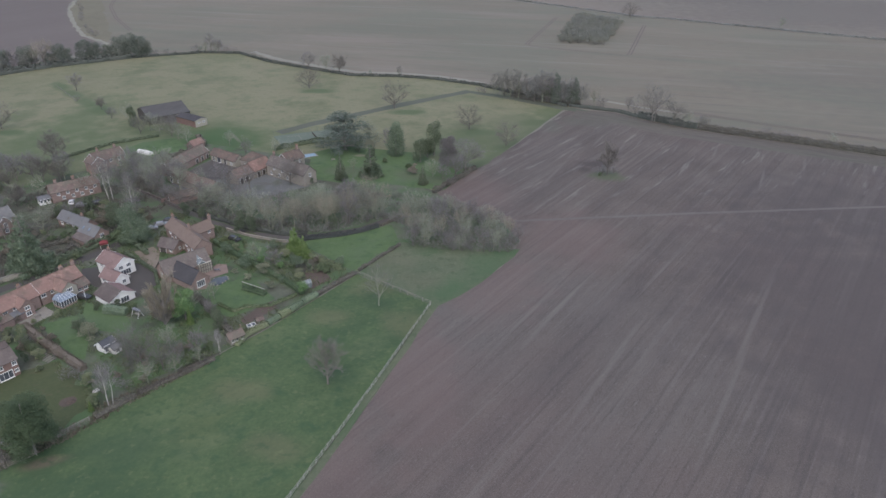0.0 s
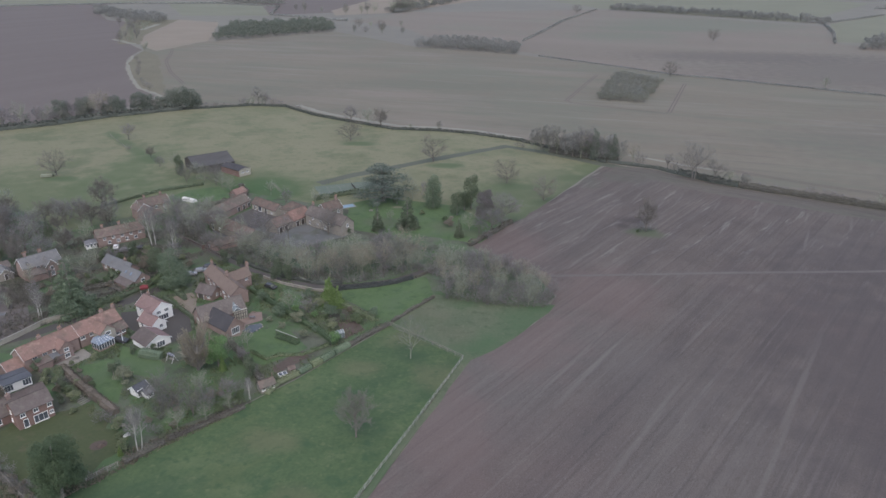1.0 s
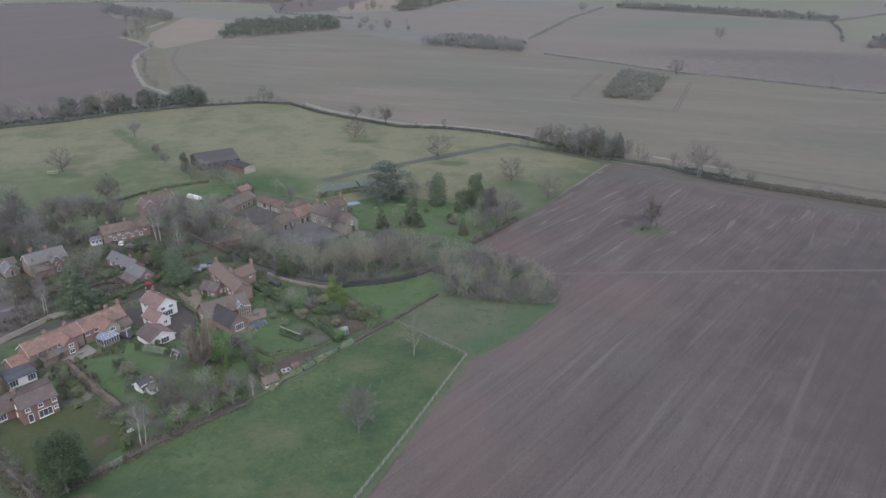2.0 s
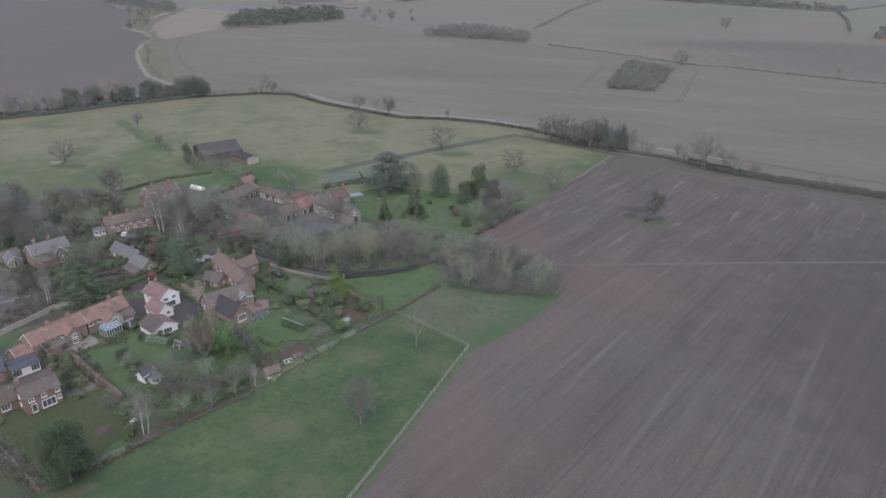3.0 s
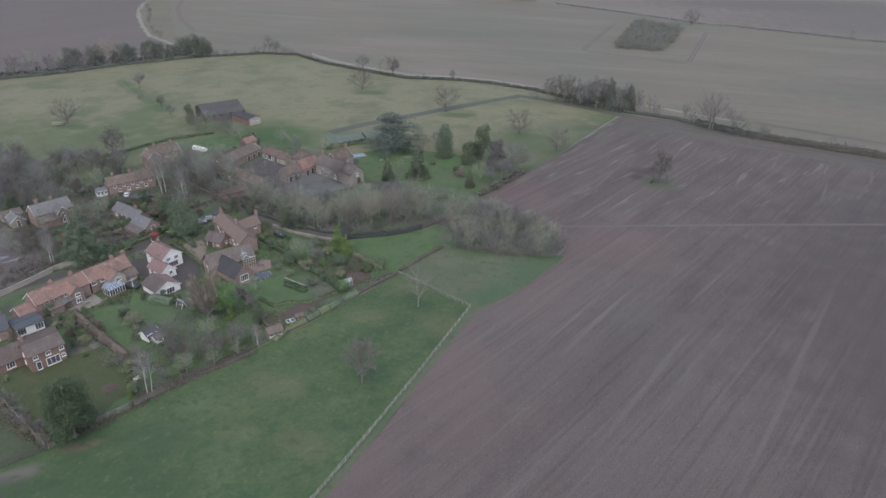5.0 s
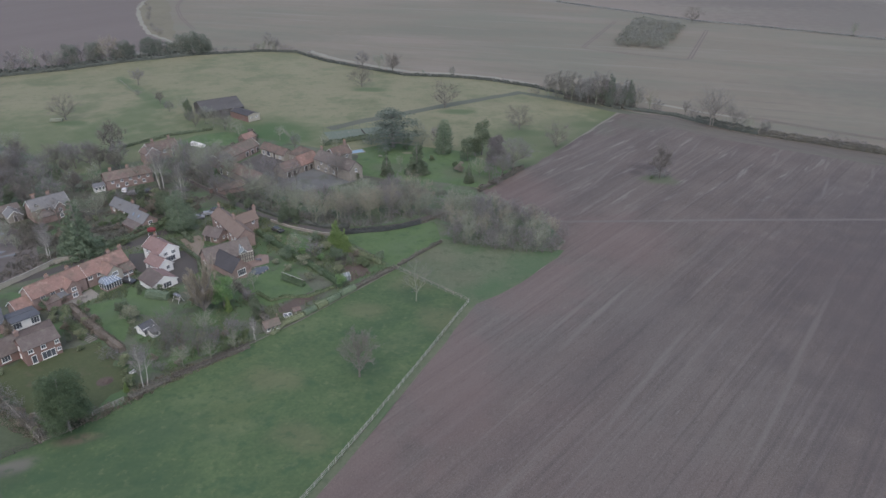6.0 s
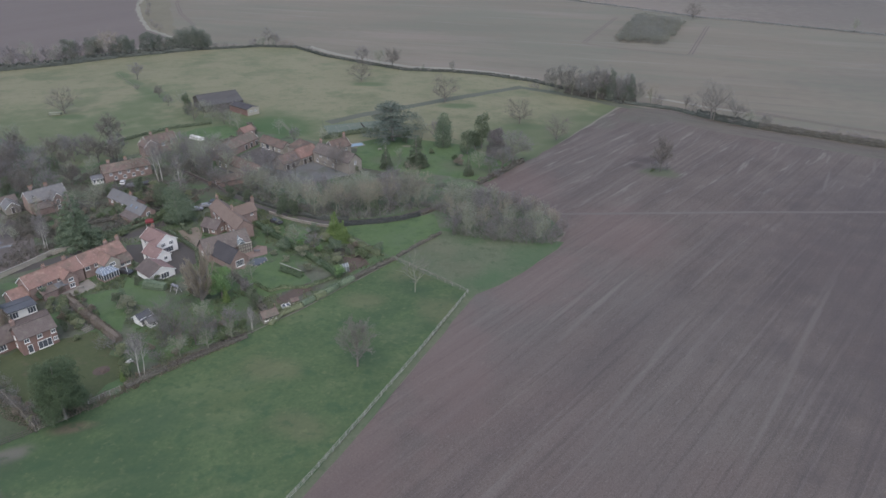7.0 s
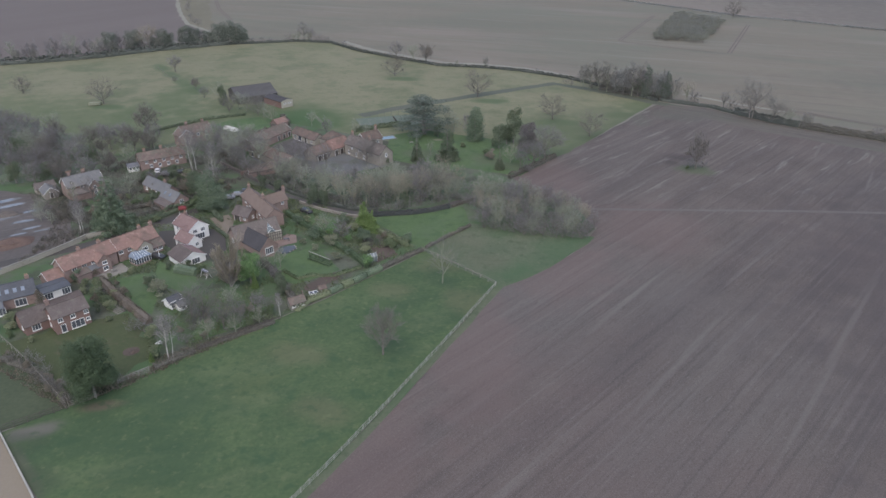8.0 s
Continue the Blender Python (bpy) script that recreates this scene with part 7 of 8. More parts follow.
for i, (x, y, _) in enumerate(along([(100, 335.2), (110.4, 325.5), (120.7, 318.1), (130.8, 312), (140.9, 307), (150.3, 301.3), (173.3, 289), (200, 274), (236, 254)], 3.1)):
    tree("shrub2", x + 0.8 * math.sin(i * 2.3), y + 0.8 * math.cos(i * 3.1), 2.6 + 1.1 * math.sin(i * 1.7) ** 2, label="leafless bush growing in the field hedge", group="bushes of the field hedge")
tree("yew", -147, 319, 10, wide=0.7, label="dark evergreen beside the barn")
for i, (x, y, _) in enumerate(along([(-262, 443), (-276, 427), (-302, 409), (-380, 369)], 7.5)):
    tree("hazy" if i % 3 else "purple1", x + 2 * math.sin(i * 2.1), y + 3 + 2 * math.cos(i * 1.3), 7.5 + 2.5 * math.sin(i * 1.9) ** 2, wide=1.25, label="leafless tree in the hedgerow behind the pasture", group="trees of the northern hedgerow")
tree("shrub1", 61.5, 255.5, 1.6)
tree("shrub2", 67.4, 257.6, 3.4)
tree("shrub2", 63.0, 257.4, 4.2)
for x, y, h in ((12.3, 317, 11.5), (27.8, 292.6, 10.5), (-25.4, 353, 13.5), (-77, 396, 12), (-208, 316, 12.5), (-159, 268, 14), (-262, 330, 9)):
    tree("oak" if int(h * 2) % 2 else "lone" if h == 14 else "oak1", x, y, h, label="leafless spreading oak standing alone in pasture")
for x, y, h, k in ((-86, 447, 11, "purple0"), (-74, 441, 11, "bare2"), (-65, 434.5, 12.5, "lone"), (-27, 426, 6.5, "hazy"), (-131, 485, 4, "shrub2"), (-45, 428, 4, "bare1"), (4, 414, 3, "shrub2"), (-160, 498, 8, "bare4"), (-172, 499, 6, "bare2"),
                   (23, 385, 4, "shrub2"), (20, 388, 3.5, "shrub2"), (29, 381, 12, "hazy"), (33, 379, 15, "hazy"), (37, 377, 14, "hazy"), (41, 374, 16, "hazy"), (45, 371, 14, "ivyoak"), (49, 368, 16, "ivyoak"), (53, 366, 17, "hazy"),
                   (56, 365, 17, "purple1"), (64, 362, 15, "ivyoak"), (67, 361, 17, "ivyoak"), (73, 358, 12, "hazy"), (46, 374, 8, "shrub2"), (52, 370, 9, "shrub2"), (57, 366, 9, "yew"), (63, 364, 10, "shrub2")):
    tree(k, x, y, h)
for x, y, h, k in ((40, 377, 6, "shrub2"), (69, 361, 8, "yew"), (34, 380, 5, "shrub2"), (103, 330.3, 18, "ash"), (111.3, 324, 12, "haze"), (123.2, 318.4, 6.5, "hazy"), (152.6, 301.6, 5, "shrub2"), (155, 300.4, 4.6, "shrub2"), (79, 356, 11, "thin1"),
                   (82, 354, 7, "shrub2"), (94, 345, 9, "thin"), (97, 343, 6, "shrub2"), (124, 321, 6, "shrub2"), (118, 325, 7, "bare1"), (148, 306, 5, "shrub2"), (172, 294, 6, "bare0"), (158, 300, 4, "shrub2"), (172, 664, 14, "oak"),
                   (308, 992, 16, "oak"), (286, 606, 10, "bare1"), (-207, 1174, 14, "oak"), (-163, 1125, 14, "oak"), (-138, 1180, 11, "bare1"), (-185, 1160, 11, "bare2"), (190, 1540, 18, "oak")):
    tree(k, x, y, h)
for x, y, h, k in ((-305, 421, 13, "purple0"), (-298, 428, 14, "bare3"), (-290, 432, 11, "purple1"), (-283, 436, 12, "bare0"), (-277, 439, 13.6, "farpine"), (-272, 443, 13, "purple1"), (-266, 447, 13.6, "farpine"), (-262, 449, 13, "bare2"), (-257, 451, 18, "paletree"),
                   (-251, 459, 12.8, "farpine"), (-248, 462, 10.4, "farpine"), (-256, 455, 8.8, "farpine"), (-240, 470, 13.6, "farpine"), (-235, 474, 12.0, "farpine"), (-231, 476, 10, "purple1"), (-227, 477, 9.6, "farpine"), (-220, 480, 13.6, "farpine")):
    tree(k, x, y, h)
for x, y, h, k in ((-214, 483, 15.2, "farpine"), (-209, 485, 13.6, "farpine"), (-205, 487, 10.4, "farpine"), (-200, 490, 4, "shrub2"), (-194, 493, 4, "shrub2"), (-188, 495, 3, "shrub2"), (-175, 498, 6, "shrub2"), (-168, 499, 8, "bare1"), (-164, 499, 14, "thin"),
                   (-159, 499, 10, "purple1"), (-153, 498, 6, "shrub2"), (-147, 496, 5, "shrub2"), (-315, 414, 12, "purple1"), (-326, 408, 13, "bare0"), (-338, 400, 12, "purple0"), (-350, 393, 13, "bare3"), (-362, 386, 12, "purple1")):
    tree(k, x, y, h)
for x, y, h in ((-404, 826, 9), (-412, 850, 8), (-350, 700, 6), (-322, 640, 6), (-285, 575, 5), (-300, 600, 4), (-335, 668, 5), (-372, 740, 5), (-275, 562, 6)):
    tree("shrub2" if h < 7 else "bare%d" % (h % 5), x, y, h)
far_rng = random.Random(77)
for x, y in scatter([(-478, 895), (-452, 897), (-492, 1000), (-530, 1100), (-556, 1190), (-610, 1165), (-545, 1045), (-486, 928)], 26, 13, far_rng):
    tree(far_rng.choice(["bare0", "purple1", "bare3", "thin"]), x, y, far_rng.uniform(9, 15), group="trees of the far scrub", z=0.05)
# row of hedgerow trees against the pale far field
for x, y, h, k in ((-413, 1565, 15, "hazy"), (-385, 1530, 22, "hazy"), (-344, 1515, 13, "bare0"), (-278, 1435, 24, "hazy"), (-256, 1488, 20, "bare1"), (-244, 1489, 24, "hazy"), (-235, 1526, 20, "bare3"), (-197, 1530, 24, "bare2"), (-190, 1538, 30, "hazy"),
                   (-184, 1549, 32, "hazy"), (-178, 1560, 30, "bare1"), (-172, 1570, 34, "hazy"), (-165, 1590, 30, "hazy"), (-159, 1610, 28, "bare2"), (-147, 1674, 30, "hazy"), (-131, 1744, 28, "bare3"), (-108, 1872, 30, "hazy"), (-77, 1990, 28, "bare1"),
                   (-24, 2125, 30, "hazy"), (-196, 1073, 13, "hazy"), (-180, 1074, 11, "shrub2"), (-152, 1058, 17, "hazy"), (-121, 1052, 11, "hazy"), (60, 2240, 26, "bare0"), (150, 2330, 24, "hazy"), (240, 2380, 26, "hazy")):
    tree(k, x, y, h, group="far hedgerow trees", z=0.05)

# the back gardens by the paddock
tree("pine", -79.6, 102.4, 13.6)
tree("birch", -71.2, 116.6, 12.0)
tree("birch", -53.6, 136.6, 7.0, wide=0.8)
tree("poplar", -70.8, 148.6, 16.5)
tree("poplar", -72.6, 150.2, 12.5)
tree("ivy", -66.2, 150.6, 8.5, wide=1.12)
tree("gold", -64.4, 148.8, 5.2, wide=0.8)
tree("bigconifer", -119.8, 177.0, 19.0)
tree("broadconifer", -120.6, 177.2, 11.5, label="lower dark green bulk of a tall conifer")
tree("broadconifer", -98.0, 196.4, 13.0, wide=1.15, label="broad mid-green conifer beside the gravel drive")
tree("gold", -45.2, 188.1, 8.8, wide=1.5)
tree("gold", -42.4, 186.2, 6.8, wide=1.6)
tree("roundgreen", -38.4, 164.2, 3.4, label="large clipped round green bush", wide=1.0)
for x, y, h, k in ((-70.0, 131.5, 10, "haze"), (-74.0, 133.0, 8, "haze"), (-64.5, 129.5, 8, "haze"), (-58.6, 136.4, 6.5, "purple1"), (-65.5, 137.5, 7, "bare2"), (-61.5, 131.8, 6, "purple1"), (-66, 124.5, 6, "bare2"), (-61, 128.2, 5.5, "bare3"), (-57, 132.5, 5, "bare0"),
                   (-84.5, 126, 3.2, "shrub2"), (-82, 125.6, 3.4, "shrub2"), (-91, 144.5, 4.0, "yew"), (-116.4, 151.2, 4.2, "shrub0"), (-114, 149, 3.0, "shrub1"), (-74.4, 115.0, 2.6, "gold"), (-104, 143, 3.0, "shrub1"), (-101, 139.5, 2.6, "shrub2"), (-98, 136.5, 2.5, "shrub0"),
                   (-96, 141, 2.4, "shrub3"), (-128, 173, 11, "birch"), (-119.5, 230.5, 17, "birch"), (-122, 233, 16, "pale"), (-110.5, 226.5, 13, "birch")):
    tree(k, x, y, h)
for x, y, h, k in ((-112.5, 227.5, 12, "pale"), (-108.6, 224.6, 11, "pale"), (-113.6, 214.6, 5, "shrub3"), (-162.8, 235.5, 9, "spruce"), (-122, 219, 6, "yew"), (-111, 212, 7, "yew"), (-106, 217, 8, "purple1"), (-107, 205, 8, "yew"), (-101, 196, 6, "shrub0"),
                   (-131, 236, 8, "bare2"), (-146, 232, 9, "bare1"), (-152, 226, 8, "bare4"), (-146, 250, 9, "bare0"), (-124, 254, 9, "bare3"), (-118, 248, 8, "purple1"), (-56, 182, 7, "bare2"), (-50, 181, 6, "shrub2"), (-62, 161, 6, "bare0"),
                   (-66, 157, 6.5, "bare4"), (-60, 152, 5, "purple1"), (-58, 150, 4, "yew"), (-34, 176, 2.6, "shrub0"), (-56.5, 146.5, 5, "yew")):
    tree(k, x, y, h)

for x, y, h, k in ((-139, 197, 9, "thin"), (-143, 193, 8, "thin1"), (-136, 201, 8, "bare1"), (-150, 194, 7, "thin"), (-131, 205, 7, "bare4"), (-126, 213, 6, "purple1"), (-133, 214, 7, "bare0"), (-104, 208, 8, "bare3")):
    tree(k, x, y, h)
tree("browncypress", -112.4, 132.6, 5.2)
for x, y, h, k in ((-113, 122.5, 2.4, "shrub0"), (-111, 119.6, 2.0, "shrub1"), (-115.5, 126, 2.8, "shrub0"), (-116, 122, 2.2, "yew"), (-105, 118.4, 1.6, "shrub1"), (-97.6, 132.4, 2.6, "yew"), (-95.4, 134.2, 2.8, "shrub0"), (-100, 137.6, 3.0, "yew"),
                   (-103, 140.4, 2.6, "shrub0"), (-92.6, 128.8, 1.8, "shrub1"), (-108, 143.6, 2.6, "shrub1"), (-106.4, 140.2, 2.2, "shrub0"), (-91, 155, 2.6, "yew"), (-86, 156.4, 2.8, "yew"), (-82, 155, 2.6, "shrub0"), (-100, 152, 2.0, "shrub1")):
    tree(k, x, y, h)
rng = random.Random(7)
for x, y in scatter([(-60, 184), (-43, 171), (-36, 172), (-31, 177), (-44, 191), (-51, 183)], 13, 3.0, rng):
    tree(rng.choice(["shrub0", "shrub1", "yew", "shrub0", "shrub3", "shrub1", "shrub0"]), x, y, rng.uniform(1.5, 3.4), group="garden shrubs")
for x, y in scatter([(-117, 148), (-104, 137), (-90, 130), (-86, 133), (-104, 150)], 16, 2.4, rng):
    tree(rng.choice(["shrub0", "shrub1", "shrub2", "shrub3"]), x, y, rng.uniform(1.2, 2.6), group="garden shrubs")
for x, y in scatter([(-76, 115), (-62, 129), (-54, 137), (-58, 142), (-70, 134), (-82, 124)], 26, 2.4, rng):
    tree(rng.choice(["shrub2", "shrub2", "shrub1", "shrub3"]), x, y, rng.uniform(1.5, 3.4), group="garden shrubs")
for x, y in scatter([(-112, 200), (-98, 212), (-110, 225), (-135, 222), (-126, 206)], 26, 3.0, rng):
    tree(rng.choice(["shrub0", "shrub1", "shrub2", "yew", "shrub3"]), x, y, rng.uniform(1.6, 4.0), group="garden shrubs")
for x, y in scatter([(-126, 178), (-108, 182), (-112, 194), (-135, 205), (-140, 190)], 20, 3.0, rng):
    tree(rng.choice(["shrub0", "shrub1", "shrub2", "shrub3"]), x, y, rng.uniform(1.2, 3.0), group="garden shrubs")
for x, y in scatter([(-64, 199), (-70, 196), (-62, 186), (-58, 190)], 8, 2.4, rng):
    tree(rng.choice(["shrub0", "shrub1"]), x, y, rng.uniform(1.2, 2.4), group="garden shrubs")
for x, y in scatter([(-107, 113), (-84, 99), (-76, 108), (-84, 104), (-100, 112)], 18, 1.8, rng):
    tree(rng.choice(["shrub2", "shrub3", "shrub1", "shrub2"]), x, y, rng.uniform(1.4, 3.2), group="garden shrubs")

for x, y, h, k in ((-58.2, 178.9, 4.2, "rounddark"), (-51.9, 175.2, 4.0, "roundpale"), (-47.4, 172.8, 2.0, "roundpale"), (-41.5, 174.6, 2.4, "roundpale"), (-52.5, 191.0, 3.2, "rounddark"), (-43.1, 179.4, 4.2, "rounddark"),
                   (-60.2, 175.0, 2.0, "roundpale"), (-48.2, 167.0, 2.6, "roundpale"), (-66.1, 188, 3.6, "rounddark"), (-111.8, 146.2, 3.4, "rounddark"), (-91.0, 146.2, 3.0, "rounddark"), (-87.4, 142.6, 4.4, "roundpale"), (-30.4, 180.6, 3.0, "rounddark"),
                   (-55.4, 171.6, 2.2, "roundpale"), (-45.4, 170.0, 2.0, "rounddark"), (-47.6, 178.4, 2.2, "roundgreen"), (-54.0, 181.6, 2.4, "roundgreen"), (-50.4, 184.6, 2.0, "roundpale")):
    tree(k, x, y, h, group="garden bushes")
LAWNS = [[(-62, 159), (-56, 152.5), (-45, 156), (-38, 164), (-48, 170.5), (-57, 176), (-63, 182), (-70, 178), (-68, 162)], [(-112, 116), (-101, 120), (-95, 127), (-87, 129.5), (-79, 123.5), (-73.5, 114), (-80, 106), (-98, 111)], [(-102.5, 148.3), (-95, 152), (-87.7, 142.8), (-84, 133), (-91.9, 136.7)], [(-96, 159), (-84, 154.5), (-79, 148), (-79.2, 143.9), (-87.7, 145.7), (-94, 153)],
         [(-60, 158.7), (-52, 155), (-46, 158), (-41, 164), (-48, 169), (-56, 174), (-61, 168)], [(-70, 196), (-62, 198), (-53, 193), (-57, 185), (-63, 186)],
         [(-98, 180), (-88, 182), (-80, 170), (-84, 160), (-88, 158), (-101, 168), (-106, 178)], [(-109, 149), (-106, 157), (-101.3, 153.5), (-105.3, 146.4)], [(-45, 196), (-25.3, 176.2), (-13.7, 194.6), (-17, 209), (-29, 203), (-40, 199)]]


def undergrowth(name, poly, count, size, mat, label, seed, low=0.0):
    """Rough low plants: uneven tufts over a piece of garden, thicker in patches."""
    rng = random.Random(seed)
    xs, ys = [p[0] for p in poly], [p[1] for p in poly]
    ob = thing(name, xs[0], ys[0], 0, 0.14, label=label, category="plants", kind="stuff")
    g = Geo()
    for _ in range(count):
        x, y = rng.uniform(min(xs), max(xs)), rng.uniform(min(ys), max(ys))
        thick = noise.noise((x * 0.16, y * 0.16, seed))
        if thick < low + rng.uniform(-0.25, 0.1) or not inside(x, y, poly) or any(inside(x, y, q) for q in LAWNS):
            continue
        top = size * (0.7 + 1.6 * max(0, thick)) * rng.uniform(0.5, 1.3)
        blades(g, rng, Vector((x - xs[0], y - ys[0], 0)), Vector((0, 0, 0.8)), top * 1.5, 0.06, 7, 0.55)
    part("plants", g, M[mat], ob)


undergrowth("garden_undergrowth", [(-26, 175), (-45, 147), (-67, 120.5), (-78, 108), (-84, 124), (-106, 147), (-118, 146), (-125, 168), (-108, 184), (-95, 212), (-80, 210), (-50, 197), (-44, 194)], 26000, 0.5, "greenscrub",
            "low tangle of winter garden plants", 3)
undergrowth("garden_undergrowth", [(-112, 184), (-140, 178), (-165, 200), (-160, 235), (-120, 262), (-98, 228), (-100, 205)], 15000, 0.6, "hedgeleaf", "rough brown growth between the cottages", 4)
undergrowth("belt_undergrowth", [(-94, 230), (-70.5, 210.5), (-53, 202.5), (-37, 203.5), (-20, 214), (-10, 206), (-8, 195), (21, 191), (24, 199), (5, 230), (-18, 232), (-30, 242), (-66, 232)], 9000, 1.0, "scrub", "brown scrub beneath the leafless trees", 5, -0.2)
undergrowth("lane_undergrowth", [(-120, 246), (-100, 232), (-78, 215), (-64, 206), (-50, 201), (-38, 203.6), (-46, 208), (-62, 213), (-80, 226), (-100, 242)], 7000, 0.8, "hedgeleaf", "brown bramble bank above the lane", 8, -0.3)
undergrowth("lane_undergrowth", [(-96, 222), (-74, 205), (-62, 198.5), (-52, 194.6), (-46, 193), (-52, 188), (-70, 197), (-92, 212)], 6000, 0.6, "greenscrub", "rough green plants below the lane wall", 9, -0.2)
undergrowth("site_scrub", [(-133, 150), (-122, 172), (-132, 190), (-158, 207), (-150, 192), (-140, 176), (-136, 162)], 5000, 0.9, "hedgeleaf", "dead brown weeds along the muddy plot", 10, -0.1)
undergrowth("wood_undergrowth", [(-176, 208), (-156, 222), (-164, 244), (-205, 268), (-270, 250), (-215, 206)], 7000, 1.0, "scrub", "brown scrub beneath the western wood", 6, -0.2)
undergrowth("hedge_bottom", [(-84, 98), (-76, 105), (-70, 113), (-66, 118.5), (-54, 132), (-52.5, 136), (-64, 126), (-74, 116), (-86, 103), (-108, 115), (-108, 109)], 12000, 0.5, "brownleaf", "dead stalks and bramble along the hedge", 7, -0.3)

# the belt of leafless trees south of the farm, and the clump at the ploughed field
for x, y in scatter([(-88, 226), (-70.5, 212), (-53, 204), (-37, 204), (-22, 213), (-17, 226), (-28, 230), (-46, 224), (-62, 220), (-80, 229)], 44, 4.2, rng):
    tree(rng.choice(BARE + ["purple1", "thin", "thin1", "haze"]), x, y, rng.uniform(7, 11), group="trees of the belt")
for x, y in scatter([(-58, 206), (-38, 204), (-22, 214), (-24, 222), (-50, 214)], 12, 3.5, rng):
    tree("thin1", x, y, rng.uniform(8, 11), group="trees of the belt")
for x, y in scatter([(-86, 224), (-70.5, 211), (-53, 203.5), (-37, 203.5), (-21, 213), (-18, 226), (-30, 232), (-60, 224)], 16, 5.0, rng):
    tree("shrub2", x, y, rng.uniform(2.5, 4.5), label="leafless undergrowth bush with many stems", group="bushes of the belt")
for x, y in scatter([(-11, 206), (-10, 193), (1, 190), (20, 189.4), (24, 196), (4, 222)], 20, 3.2, rng):
    tree("shrub2", x, y, rng.uniform(2.5, 4.0), label="leafless undergrowth bush with many stems", group="bushes of the clump")
tree("yew", -67, 209, 5.0)
tree("yew", -63, 206.5, 4.5)
tree("yew", -36, 206, 5.0)
for x, y in scatter([(-13, 207), (-11, 194), (1, 189.5), (21, 188.6), (24.5, 196), (24, 203), (16, 212), (5, 218), (-6, 224), (-14, 220)], 62, 2.9, rng):
    tree(rng.choice(["thin", "bare1", "thin", "bare0", "purple1", "thin1", "bare3"]), x, y, rng.uniform(5.6, 8.4), group="trees of the clump")
for x, y, _ in list(along([(-9, 193.4), (3, 190), (20, 189), (24, 197)], 2.8)) + list(along([(-70, 211.6), (-53, 204.2), (-37, 204.4), (-20, 214), (-11, 207), (-8, 197)], 6.5)):
    tree("shrub2", x, y, rng.uniform(2.2, 3.6), label="leafless undergrowth bush with many stems", group="bushes of the belt")
# manor garden
tree("cedar", -42.5, 286.5, 17, wide=1.65)
tree("dome", -20.0, 280.4, 15.0, wide=1.15)
tree("spruce", -28.2, 254.2, 13.0, wide=1.5)
tree("plum", 1.9, 266.2, 12.0, wide=1.0)
tree("yew", -3.9, 279, 14.5, wide=0.8, label="tall uneven dark evergreen in the manor garden")
tree("yew", -6.6, 277, 8.5)
tree("purple0", 9.0, 262, 12.5, wide=1.5)
tree("purple1", 4.5, 252, 11.0, wide=1.2)
for x, y, h, k in ((-7.7, 246, 8.5, "spruce"), (-9.5, 271, 9.5, "yew"), (9, 262, 11, "bare1"), (-30, 291, 9, "bare0"), (-24, 291, 9, "purple1"), (-34, 300, 10, "bare2"), (-39.6, 251, 11, "spruce"), (-38, 248.6, 4, "yew"), (-36, 262, 5, "bare1"),
                   (-58, 245.5, 11, "haze"), (-50, 246, 2.6, "yew"), (-66, 202.8, 6.0, "yew"), (-62.5, 203.6, 5.2, "yew"), (-92, 222.6, 9, "haze"), (-84, 225.5, 9, "purple1"), (-103, 232.5, 9, "haze"), (-88, 216, 5, "yew"), (-81.5, 213.6, 4.5, "yew"),
                   (-98, 226.5, 8, "purple1"), (-72, 240, 9, "thin"), (-79, 239, 9, "thin"), (-72, 284, 6, "bare3"), (-66, 279, 6, "bare1"), (-84, 280, 7, "purple1"), (-94, 292, 7, "bare2"), (-36, 283, 6, "yew")):
    tree(k, x, y, h)
for x, y, h, k in ((-30, 277, 5, "yew"), (-4, 254, 8, "bare4"), (0, 250, 7, "purple1"), (-12, 257, 4, "shrub3"), (-14, 263, 2.6, "shrub0"), (-24, 270, 2.5, "shrub1"), (3, 244, 4, "shrub2"), (-154, 330, 9, "bare1"), (-140, 309, 9, "haze"),
                   (-124, 305, 11, "haze"), (-137, 314, 9, "bare2"), (-131, 309, 9, "bare4"), (-126, 312, 8, "purple1"), (-120, 302, 8, "bare0"), (-114, 296, 8, "bare3"), (-164, 334, 6, "purple0"), (-98, 240, 10, "bare2"), (-106, 238, 9, "purple1"),
                   (-113, 246, 10, "bare1"), (-119, 260, 9, "bare4"), (-112, 268, 8, "bare0"), (-84, 246, 9, "purple1"), (-90, 241, 8, "bare1"), (-176, 350, 6.5, "lone"), (-208, 390, 10, "purple0"), (-196, 366, 3.5, "shrub2")):
    tree(k, x, y, h)
for x, y in scatter([(-128, 238), (-104, 234), (-94, 243), (-108, 262), (-126, 258)], 16, 4.0, rng):
    tree(rng.choice(["purple1", "bare1", "bare3", "purple0"]), x, y, rng.uniform(7.5, 11), group="trees behind the lane")
for x, y in scatter([(-160, 240), (-145, 248), (-150, 262), (-178, 262), (-172, 246)], 10, 5.0, rng):
    tree(rng.choice(["purple1", "lone", "purple0"]), x, y, rng.uniform(7, 11), group="trees of the western wood")
